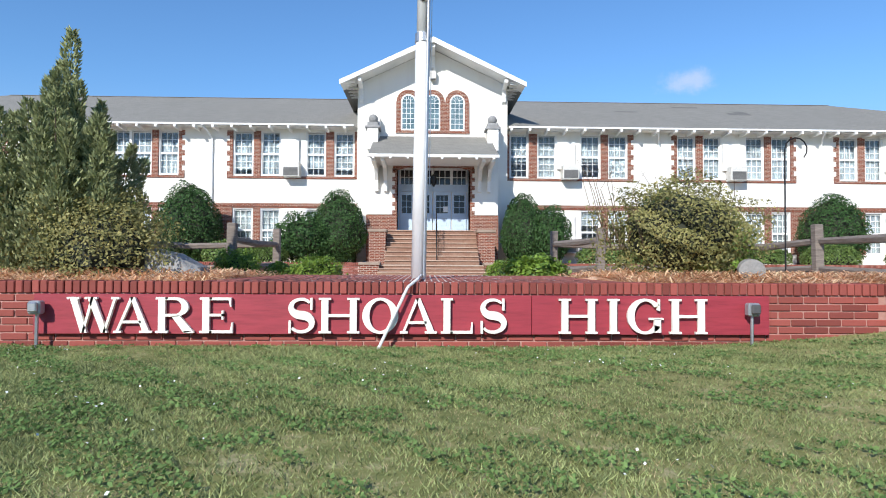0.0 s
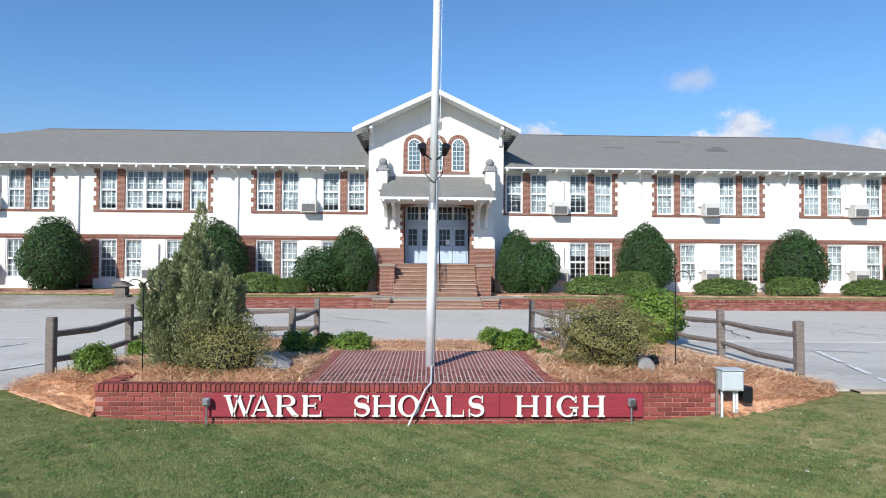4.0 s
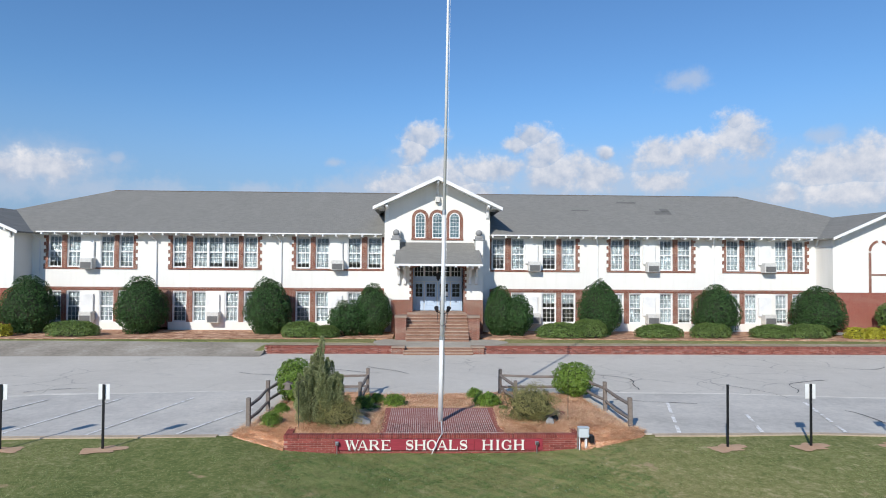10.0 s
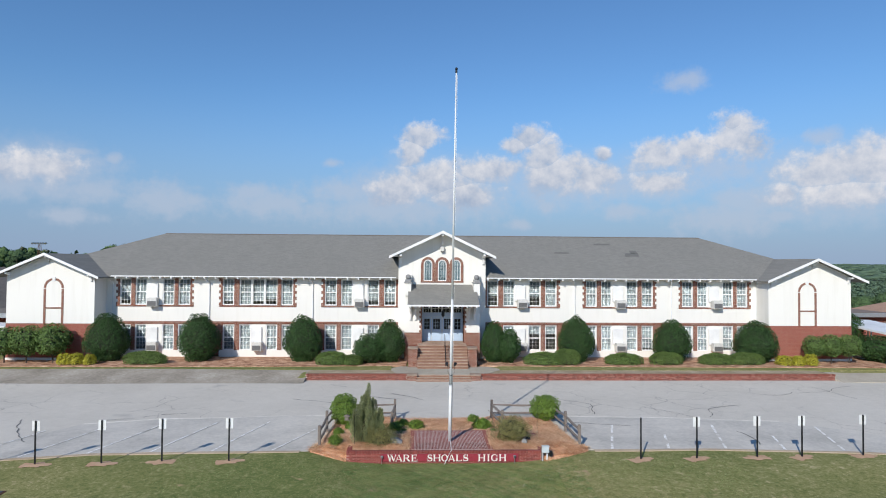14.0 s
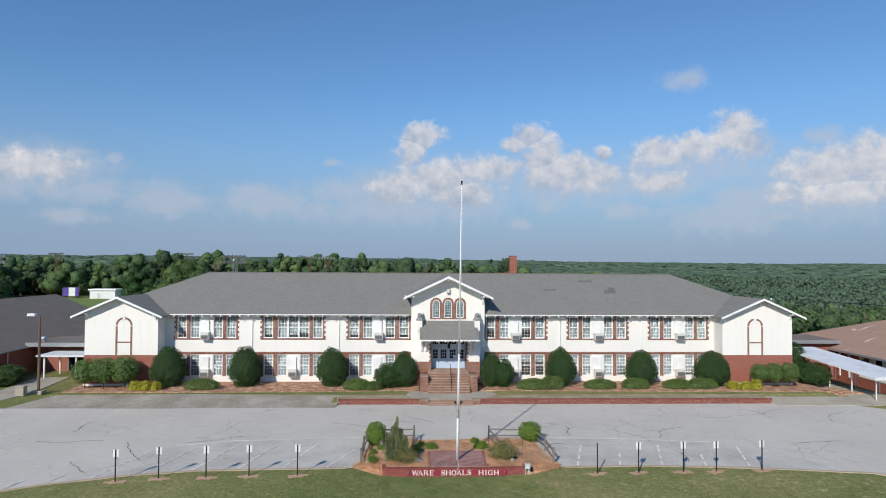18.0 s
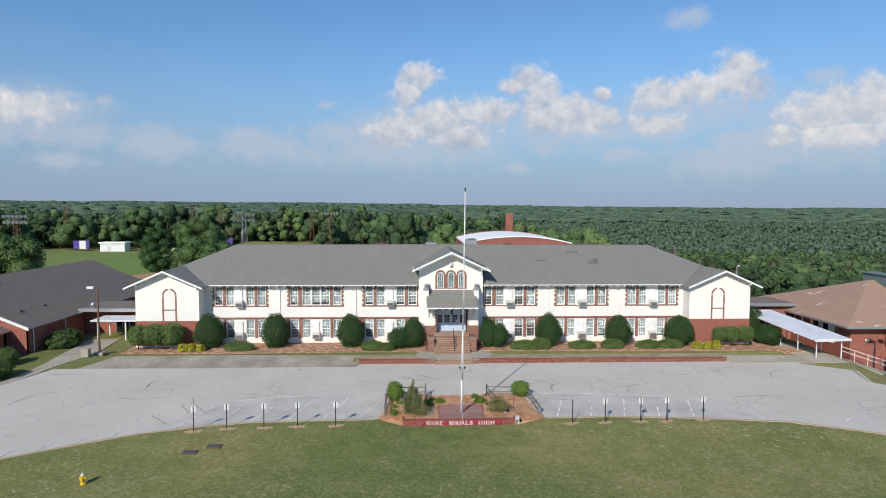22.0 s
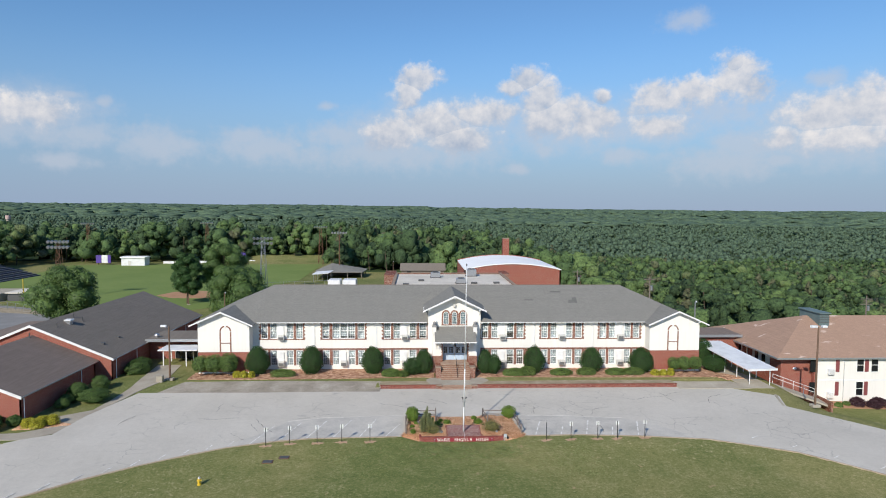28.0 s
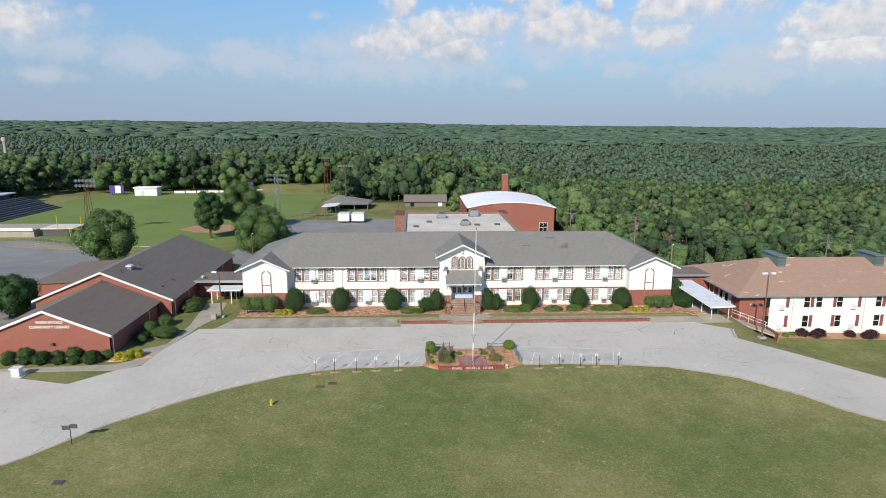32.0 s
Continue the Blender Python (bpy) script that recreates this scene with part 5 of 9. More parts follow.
for a in (OX0, OX1 - 0.07):
    part("jamb", Geo().box(a, a + 0.07, DY, DY + 0.08, 2.66, 5.93), DOORBLUE, door)
part("door_head", Geo().box(OX0 + 0.07, OX1 - 0.07, DY, DY + 0.08, 5.8, 5.95), TRIM, door)
part("transom_sill", Geo().box(OX0 + 0.07, OX1 - 0.07, DY + 0.04, DY + 0.12, 4.9, 5.1), DOORBLUE, door)
xs = [OX0 + 0.07, -0.86, 0.07, 1.0, OX1 - 0.07]
for i in range(4):
    a, b = xs[i] + 0.03, xs[i + 1] - 0.03
    inset = 0.14 if i in (1, 2) else 0.1
    lg = Geo()
    z0, z1 = 2.69, 4.72
    lg.box(a, a + inset, DY - 0.01, DY + 0.04, z0, z1), lg.box(b - inset, b, DY - 0.01, DY + 0.04, z0, z1)
    lg.box(a + inset, b - inset, DY - 0.01, DY + 0.04, z0, z0 + 0.25), lg.box(a + inset, b - inset, DY - 0.01, DY + 0.04, z1 - 0.16, z1)
    lg.box(a + inset, b - inset, DY - 0.01, DY + 0.04, 3.5, 3.66), lg.box(a + inset, b - inset, DY + 0.01, DY + 0.03, z0 + 0.25, 3.5)
    lg.cbox(a + inset + 0.06, b - inset - 0.06, DY - 0.0, DY + 0.03, z0 + 0.33, 3.43, 0.015)
    part("door_leaf" if i in (1, 2) else "sidelight", lg, DOORBLUE, door, "pale blue panelled leaf")
    pc, prn = (3, 3) if i in (1, 2) else (2, 3)
    aw, bw = (b - a - 2 * inset) / pc, (z1 - 0.16 - 3.66) / prn
    part("pane", Geo().box(a + inset, b - inset, DY + 0.015, DY + 0.022, 3.66, z1 - 0.16), DARKGLASS, door)
    for c in range(1, pc):
        part("muntin", Geo().box(a + inset + c * aw - 0.012, a + inset + c * aw + 0.012, DY, DY + 0.014, 3.66, z1 - 0.16), DOORBLUE, door)
    for r_ in range(1, prn):
        part("muntin", Geo().box(a + inset, b - inset, DY + 0.001, DY + 0.0145, 3.66 + r_ * bw - 0.012, 3.66 + r_ * bw + 0.012), DOORBLUE, door)
    part("transom_pane", Geo().box(a + 0.04, b - 0.04, DY + 0.02, DY + 0.03, 5.1, 5.8), DARKGLASS, door)
    for c in range(0, 4):
        xx = a + 0.02 + c * (b - a - 0.04) / 3
        part("transom_bar", Geo().box(xx - 0.015, xx + 0.015, DY, DY + 0.019, 5.1, 5.8), TRIM, door)
    part("transom_bar", Geo().box(a, b, DY + 0.001, DY + 0.018, 5.43, 5.46), TRIM, door)
    part("transom_post", Geo().box(b, b + 0.06, DY, DY + 0.07, 5.1, 5.8), TRIM, door)
part("door_pull", Geo().tube((0.02, DY - 0.06, 3.3), (0.02, DY - 0.06, 3.65), 0.012), GREYMETAL, door)
part("door_pull", Geo().tube((0.13, DY - 0.06, 3.3), (0.13, DY - 0.06, 3.65), 0.012), GREYMETAL, door)
notice = thing("paper_notice", "small white paper notice taped inside the door glass", "notice", at=(0.72, DY, 3.9))
part("paper", Geo().box(0.6, 0.82, DY - 0.004, DY - 0.001, 3.72, 4.0), TRIM, notice)
ln = thing("hanging_lantern", "black iron lantern hanging in the porch arch", "lantern", at=(0.1, -2.3, 5.0))
part("chain", Geo().tube((0.1, -2.3, 5.35), (0.1, -2.3, 5.84), 0.012, n=5), BLACK, ln)
part("cage", Geo().prism([(0.1 + 0.13 * math.cos(a * math.tau / 6), -2.3 + 0.13 * math.sin(a * math.tau / 6)) for a in range(6)], "z", 4.95, 5.3).tube((0.1, -2.3, 5.3), (0.1, -2.3, 5.42), 0.14, 0.03, 6)
     .tube((0.1, -2.3, 4.8), (0.1, -2.3, 4.95), 0.03, 0.1, 6), BLACK, ln)
# entrance steps with brick piers
st = thing("entrance_steps", "worn reddish concrete entrance steps between brick piers", "steps", at=(0, -5, 1.1))
for i in range(8):
    zt = 1.1 + 0.195 * (i + 1)
    part("riser", Geo().box(-1.99, 1.99, -5.67 + i * 0.28, -0.9 if i == 7 else -3.0, zt - 0.2, zt - 0.05), RISER, st)
    part("tread", Geo().cbox(-2.0, 2.0, -5.72 + i * 0.28, -0.86 if i == 7 else -3.0, zt - 0.05, zt, 0.012), STEPSTONE, st)
for a in (-2.72, 2.0):
    part("cheek_wall", Geo().box(a, a + 0.72, -4.95, -2.04, 1.0, 2.5), BRICK, st, "red brick cheek wall")
    part("pier_cap", Geo().cbox(a - 0.05, a + 0.77, -5.0, -4.0, 2.5, 2.64, 0.02), CAPSTONE, st, "stone pier cap")
rl = thing("stair_railing", "black iron scroll stair railing on the steps", "railing", at=(0.2, -5, 1.2))
for (y, z) in ((-5.5, 1.3), (-4.6, 1.9), (-3.8, 2.6)):
    part("post", Geo().tube((0.2, y, z - 0.1), (0.2, y, z + 0.95), 0.02), BLACK, rl)
part("handrail", Geo().tube((0.2, -5.5, 2.25), (0.2, -3.8, 3.55), 0.024), BLACK, rl)
part("lower_rail", Geo().tube((0.2, -5.5, 1.5), (0.2, -3.8, 2.75), 0.014), BLACK, rl)
for i in range(6):
    t = (i + 0.5) / 6
    part("scroll", Geo().tube((0.2, -5.5 + 1.7 * t, 1.52 + 1.25 * t), (0.2, -5.5 + 1.7 * t + 0.14, 2.25 + 1.3 * t), 0.012, n=5), BLACK, rl)

# air conditioners in their panels
acb = Geo().cbox(-0.42, 0.42, -0.62, 0.05, 0.0, 0.74, 0.02).mesh("case", ACGREY)
acg = Geo().box(-0.36, 0.36, -0.628, -0.62, 0.05, 0.47)
for i in range(7):
    acg.box(-0.355, 0.355, -0.645, -0.628, 0.08 + i * 0.055, 0.1 + i * 0.055)
acg = acg.mesh("grille", m_plain("grey_grille", (0.17, 0.17, 0.165), 0.6))
hood = Geo().cbox(-0.46, 0.46, -0.14, 0.02, 0.5, 1.9, 0.02).mesh("panel_box", TRIM)
for groups, zb in ((UP, Z_S - 0.1), (LOWG, Z_LS + 0.0)):
    for gi, g in enumerate(groups):
        for a, b, k in g:
            if k == "p":
                c = (a + b) / 2
                t = thing("window_air_conditioner", "grey window air conditioner below a white panel box", "air conditioner", "window air conditioners", at=(c, 0, zb))
                piece("case", acb, t, (c, 0, zb)), piece("grille", acg, t, (c, 0, zb)), piece("panel_box", hood, t, (c - 0.15, 0, zb + 0.06))
# ---------------------------------------------------------------- leaves
def leaf_quads(c, n, size, rng_, droop=0.0, aspect=1.6, three=False, jitter=0.55):
    """Small quads at the points c, roughly facing along n."""
    k = len(c)
    n = n + rng_.normal(0, jitter, (k, 3))
    n /= np.linalg.norm(n, axis=1, keepdims=True) + 1e-9
    a = rng_.normal(0, 1, (k, 3))
    u = np.cross(n, a)
    u /= np.linalg.norm(u, axis=1, keepdims=True) + 1e-9
    w = np.cross(n, u)
    s = size * rng_.uniform(0.6, 1.35, (k, 1))
    u, w = u * s * 0.5, w * s * 0.5 * aspect
    if three:
        return np.stack([c - w - u * 0.6, c + u * 1.3, c + w - u * 0.7], 1).reshape(-1, 3), np.arange(3 * k).reshape(-1, 3)
    v = np.stack([c - w, c + u * 0.9, c + w, c - u * 0.9], 1).reshape(-1, 3)
    v[:, 2] -= droop * rng_.uniform(0, 1, len(v))
    return v, np.arange(4 * k).reshape(-1, 4)


def lump(d, seed, amt=0.12, f=2.3):
    """A bumpy factor round 1 for the directions d."""
    s = seed * 1.7
    return 1 + amt * (np.sin(d[:, 0] * f * 2 + s) * np.cos(d[:, 1] * f * 2.3 + s * 2) + 0.6 * np.sin(d[:, 2] * f * 4 + d[:, 0] * f * 3 + s * 3) + 0.4 * np.sin(d[:, 1] * f * 6 - d[:, 2] * f * 5 + s))


def crown_leaves(count, rx, ry, rz, seed, size, shape="round", thick=0.2, amt=0.12):
    """Leaves over a crown that stands on z = 0 and is 2 * rz high."""
    r = np.random.RandomState(seed)
    d = r.normal(0, 1, (count, 3))
    d /= np.linalg.norm(d, axis=1, keepdims=True)
    if shape == "egg":            # broad below, drawn in above
        d[:, 2] = np.where(d[:, 2] < -0.55, -0.55 - 0.25 * r.uniform(0, 1, count), d[:, 2])
    rad = lump(d, seed, amt) * (1 - thick * r.uniform(0, 1, count) ** 2)
    p = d * rad[:, None]
    if shape == "egg":
        t = np.clip(p[:, 2], -1, 1)
        wdt = np.where(t > -0.3, 1 - 0.25 * ((np.maximum(t, -0.3) + 0.3) / 1.3) ** 1.5, 1 - 0.34 * ((-0.3 - np.minimum(t, -0.3)) / 0.5) ** 1.6)
        p[:, :2] *= wdt[:, None]
        p[:, 2] = (p[:, 2] + 0.8) / 1.8 * 2 - 1
    if shape == "low":
        p[:, 2] = np.abs(p[:, 2]) ** 0.6 * 2 - 1
    p = p * (rx, ry, rz) + (0, 0, rz)
    p[:, 2] = np.maximum(p[:, 2], 0.02)
    n = d / np.array((rx, ry, rz))
    n /= np.linalg.norm(n, axis=1, keepdims=True)
    return leaf_quads(p, n + (0, 0, 0.35), size, r)


def core(rx, ry, rz, seed, f=0.8, shape="round"):
    g = Geo().ball((0, 0, 0), 1, n=18, m=12)
    v = np.array(g.v)
    v = v * lump(v, seed, 0.1)[:, None]
    if shape == "egg":
        v[:, 2] = np.maximum(v[:, 2], -0.7)
        v[:, :2] *= np.where(v[:, 2] < -0.3, 1 - 0.34 * ((-0.3 - np.minimum(v[:, 2], -0.3)) / 0.5) ** 1.6, 1 - 0.25 * ((np.maximum(v[:, 2], -0.3) + 0.3) / 1.3) ** 1.5)[:, None]
        v[:, 2] = (v[:, 2] + 0.8) / 1.8 * 2 - 1
    if shape == "low":
        v[:, 2] = np.abs(v[:, 2]) * 2 - 1
    v = v * (rx * f, ry * f, rz * f) + (0, 0, rz)
    v[:, 2] = np.maximum(v[:, 2], 0.03)
    g.v = [tuple(p) for p in v]
    return g


PLANTS = {}


def plant(kind, name, label, category, group, x, y, z, rx, ry, rz, leaf, size, count, shape="round", seed=1, turn=0.0, thick=0.2, amt=0.12, stem=True):
    """A bush: stems, a dark core that paints the shade inside, and a skin of single leaves. Alike bushes share their
    meshes.
    """
    key = (kind, seed)
    if key not in PLANTS:
        v, f = crown_leaves(count, rx, ry, rz, seed, size, shape, thick, amt)
        PLANTS[key] = (fast_mesh("leaves", v, f, leaf), core(rx, ry, rz, seed, 0.8 if thick < 0.3 else 0.66, shape).mesh("branch_mass", INNERSHADE, True), (rx, ry, rz))
    lm, bm_, (ax, ay, az_) = PLANTS[key]
    t = thing(name, label, category, group, at=(x, y, z))
    t.rotation_euler = (0, 0, turn)
    t.scale = (rx / ax, ry / ay, rz / az_)
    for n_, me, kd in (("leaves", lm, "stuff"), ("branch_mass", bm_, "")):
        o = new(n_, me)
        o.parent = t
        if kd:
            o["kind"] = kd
    if stem:
        key2 = ("stem", kind)
        if key2 not in PLANTS:
            sgm = Geo()
            for i in range(4):
                a = i * 1.6 + 0.3
                sgm.tube((0.04 * math.cos(a), 0.04 * math.sin(a), -0.1), (ax * 0.35 * math.cos(a), ay * 0.35 * math.sin(a), az_ * 0.9), 0.035, 0.015, 5)
            PLANTS[key2] = sgm.mesh("stem", BARK)
        o = new("stem", PLANTS[key2])
        o.parent = t
    return t


# ---------------------------------------------------------------- the sign and its bed
sw = thing("sign_wall", "low red painted brick retaining wall below the flagpole bed", "wall", at=(-0.6, -26.2, 0.45))
WX0, WX1, WY = -5.0, 3.78, -26.25
part("mortar_core", Geo().box(WX0 + 0.01, WX1 - 0.01, WY + 0.012, WY + 0.3, 0.3, 0.955), MORTARRED, sw)
bl = Geo().cbox(-0.105, 0.105, 0.0, 0.09, -0.0275, 0.0275, 0.006).mesh("brick", WALLBRICK)
rb = Geo().cbox(-0.0285, 0.0285, 0.0, 0.21, -0.05, 0.05, 0.006).mesh("brick", WALLBRICK)
brng = random.Random(11)
for r in range(7):
    z = 0.44 + 0.0645 * r
    xx = WX0 + 0.11 + (0.11 if r % 2 else 0)
    while xx < WX1 - 0.08:
        if z < 0.52 or xx < -3.4 or xx > 2.56:
            piece("brick", bl, sw, (xx, WY + brng.uniform(-0.004, 0.003), z), brng.uniform(-0.01, 0.01))
        xx += 0.2215
xx = WX0 + 0.03
while xx < WX1:
    o = piece("brick", rb, sw, (xx, WY - 0.012 + brng.uniform(-0.004, 0.004), 0.918 + brng.uniform(-0.003, 0.003)), brng.uniform(-0.02, 0.02))
    xx += 0.0668

# the wall turns back into the bed at both ends
rt = Geo().cbox(0.0, 0.21, -0.0285, 0.0285, -0.05, 0.05, 0.006).mesh("brick", WALLBRICK)
for x, n in ((WX1 - 0.21, 40), (WX0, 16)):
    for i in range(n):
        piece("brick", rt, sw, (x + 0.012 * i * (0.35 if x > 0 else -0.2), WY + 0.24 + i * 0.0668, 0.918 + brng.uniform(-0.003, 0.003)), brng.uniform(-0.02, 0.02))
for r in range(7):
    z = 0.44 + 0.0645 * r
    for i in range(5):
        o = piece("brick", bl, sw, (WX1 + 0.002, WY + 0.12 + i * 0.2215 + (0.11 if r % 2 else 0), z), math.pi / 2)
        o = piece("brick", bl, sw, (WX0 - 0.002, WY + 0.12 + i * 0.2215 + (0.11 if r % 2 else 0), z), -math.pi / 2)

PX_, PZ0, PZ1 = (-3.49, 0.62, 2.65), 0.533, 0.862
sign = thing("school_sign", "deep red board sign with cream serif letters on the brick wall", "sign", at=(-0.4, WY, 0.52))
for a, b in zip(PX_[:-1], PX_[1:]):
    part("board", Geo().cbox(a, b - 0.003, WY - 0.045, WY - 0.008, PZ0, PZ1, 0.004), SIGNRED, sign)


def letter(ch, w, h):
    """A bold serif capital of that width and height, as outlines drawn out in depth."""
    g = Geo()
    T, t, so, sh = 0.195 * h, 0.075 * h, 0.075 * h, 0.06 * h
    d0, d1 = -0.03, 0.0
    P = lambda *pts: g.prism(list(pts), "y", d0, d1)
    R = lambda x0, x1, z0, z1: P((x0, z0), (x1, z0), (x1, z1), (x0, z1))

    def stem(c, top=True, bot=True, wd=T):
        R(c - wd / 2, c + wd / 2, 0, h)
        for on, z0, z1 in ((bot, 0, sh), (top, h - sh, h)):
            if on:
                R(c - wd / 2 - so, c - wd / 2, z0, z1), R(c + wd / 2, c + wd / 2 + so, z0, z1)

    def ring(cx, cz, ro, rz, ti, tz, a0, a1, n=22):
        for i in range(n):
            b0, b1 = a0 + (a1 - a0) * i / n, a0 + (a1 - a0) * (i + 1) / n
            P((cx + (ro - ti) * math.cos(b0), cz + (rz - tz) * math.sin(b0)), (cx + ro * math.cos(b0), cz + rz * math.sin(b0)),
              (cx + ro * math.cos(b1), cz + rz * math.sin(b1)), (cx + (ro - ti) * math.cos(b1), cz + (rz - tz) * math.sin(b1)))

    if ch == "H":
        stem(T / 2 + so), stem(w - T / 2 - so), R(T + so, w - T - so, h * 0.46, h * 0.54)
    elif ch == "I":
        stem(w / 2)
    elif ch == "L":
        stem(T / 2 + so), R(T + so, w, 0, t), P((w - t * 0.9, t), (w, t), (w, h * 0.32), (w - t * 0.45, h * 0.32))
    elif ch == "E":
        stem(T / 2 + so)
        x0 = T + so
        R(x0, w, 0, t), R(x0, w * 0.95, h - t, h), R(x0, w * 0.72, h * 0.47, h * 0.54), R(w * 0.66, w * 0.72, h * 0.38, h * 0.63)
        P((w - t, t), (w, t), (w, h * 0.3), (w - t * 0.4, h * 0.3)), P((w * 0.95 - t, h - t), (w * 0.95 - t * 0.4, h * 0.74), (w * 0.95, h * 0.74), (w * 0.95, h - t))
    elif ch == "A":
        ap = w * 0.5
        P((so, sh), (so + t, sh), (ap + t * 0.2, h), (ap - t, h)), P((w - so - T, sh), (w - so, sh), (ap + t * 0.7, h), (ap - t, h))
        R(w * 0.24, w * 0.72, h * 0.27, h * 0.27 + t)
        R(0, so * 2 + t, 0, sh), R(w - 2 * so - T, w, 0, sh)
    elif ch == "W":
        for xt, xb, thick in ((so, 0.27 * w, True), (0.46 * w, 0.29 * w, False), (0.39 * w, 0.66 * w, True), (w - so - t, 0.69 * w, False)):
            wd = T if thick else t
            P((xb, 0), (xb + wd * 0.9, 0), (xt + wd, h), (xt, h))
        for c, k in ((so + T / 2, T), (0.39 * w + T / 2, T), (w - so - t / 2, t)):
            R(c - k / 2 - so, c - k / 2, h - sh, h), R(c + k / 2, c + k / 2 + so, h - sh, h)
    elif ch == "R":
        stem(T / 2 + so, top=True)
        x0 = T + so
        R(x0, w * 0.5, h - t, h), R(x0, w * 0.5, h * 0.46, h * 0.46 + t)
        ring(w * 0.5, h * 0.73, w * 0.36, h * 0.27, T, t, -math.pi / 2, math.pi / 2)
        P((w * 0.42, h * 0.47), (w * 0.62, h * 0.5), (w * 0.98, sh), (w * 0.74, 0)), R(w * 0.74, w, 0, sh)
    elif ch == "O":
        ring(w / 2, h / 2, w / 2, h / 2 + 0.01 * h, T * 1.05, t, 0, math.tau, 36)
    elif ch == "G":
        ring(w / 2, h / 2, w / 2, h / 2 + 0.01 * h, T * 1.05, t, math.radians(38), math.radians(325), 32)
        R(w * 0.74, w * 0.74 + T, h * 0.04, h * 0.42), R(w * 0.6, w, h * 0.4, h * 0.46), P((w * 0.82, h * 0.68), (w * 0.9, h * 0.66), (w * 0.9, h), (w * 0.86, h))
    elif ch == "S":
        pts = []
        for i in range(15):
            a = math.radians(35 + (270 - 35) * i / 14)
            pts.append((w * 0.5 + w * 0.36 * math.cos(a), h * 0.735 + h * 0.225 * math.sin(a)))
        for i in range(1, 16):
            a = math.radians(90 - (90 + 148) * i / 15)
            pts.append((w * 0.5 + w * 0.38 * math.cos(a), h * 0.275 + h * 0.235 * math.sin(a)))
        m_ = len(pts)
        side = []
        for i, (px, pz) in enumerate(pts):
            x0, z0 = pts[max(0, i - 1)]
            x1, z1 = pts[min(m_ - 1, i + 1)]
            l = math.hypot(x1 - x0, z1 - z0)
            nx_, nz_ = -(z1 - z0) / l, (x1 - x0) / l
            f = i / (m_ - 1)
            wd = t * 0.5 + (T * 0.62 - t * 0.5) * math.exp(-((f - 0.5) / 0.22) ** 2)
            side.append(((px + nx_ * wd, pz + nz_ * wd), (px - nx_ * wd, pz - nz_ * wd)))
        for s0, s1 in zip(side[:-1], side[1:]):
            P(s0[1], s1[1], s1[0], s0[0])
        R(w * 0.82, w * 0.9, h * 0.66, h * 1.0), R(w * 0.06, w * 0.14, 0, h * 0.36)
    return g


LET = [("W", 113, 204), ("A", 194, 261), ("R", 267, 334), ("E", 344, 402), ("S", 497, 547), ("H", 553, 625), ("O", 630, 694), ("A", 697, 763), ("L", 770, 827), ("S", 838, 889),
       ("H", 982, 1052), ("I", 1063, 1099), ("G", 1106, 1172), ("H", 1183, 1252)]
for i, (ch, a, b) in enumerate(LET):
    x0, x1 = -3.2 + (a - 113) * 0.00465, -3.2 + (b - 113) * 0.00465
    o = part("letter", letter(ch, x1 - x0, 0.292), LETTER, sign, "cream serif capital " + ch)
    o.matrix_parent_inverse = Matrix.Translation(-sign.location)
    o.location = (x0, WY - 0.055, 0.546)
for x in (-3.42, 2.46):
    t = thing("outlet_box", "grey weatherproof outlet box on a short conduit by the sign", "outlet box", "outlet boxes at the sign", at=(x, -26.36, 0.46))
    part("conduit", Geo().tube((x, -26.36, 0.42), (x, -26.36, 0.7), 0.014), GALV, t)
    part("box", Geo().cbox(x - 0.05, x + 0.05, -26.41, -26.33, 0.7, 0.81, 0.012), GREYMETAL, t)
    part("cover", Geo().cbox(x - 0.035, x + 0.04, -26.44, -26.41, 0.72, 0.8, 0.01), GALV if x < 0 else DARKGREY, t)

# bed: pine straw mound and brick paving
STRAWRIM = [(-5.0, -26.6), (-5.7, -26.3), (-6.5, -25.9), (-7.05, -25.5), (-7.1, -25.0), (-6.75, -24.2), (-6.6, -22.0), (-6.5, -19.2), (-3.2, -18.9), (-2.6, -19.3), (1.8, -19.3), (2.2, -18.9), (5.6, -19.2),
            (5.8, -22.0), (6.0, -24.2), (6.4, -25.1), (6.15, -25.75), (5.2, -26.25), (4.4, -26.6), (3.79, -26.75)]


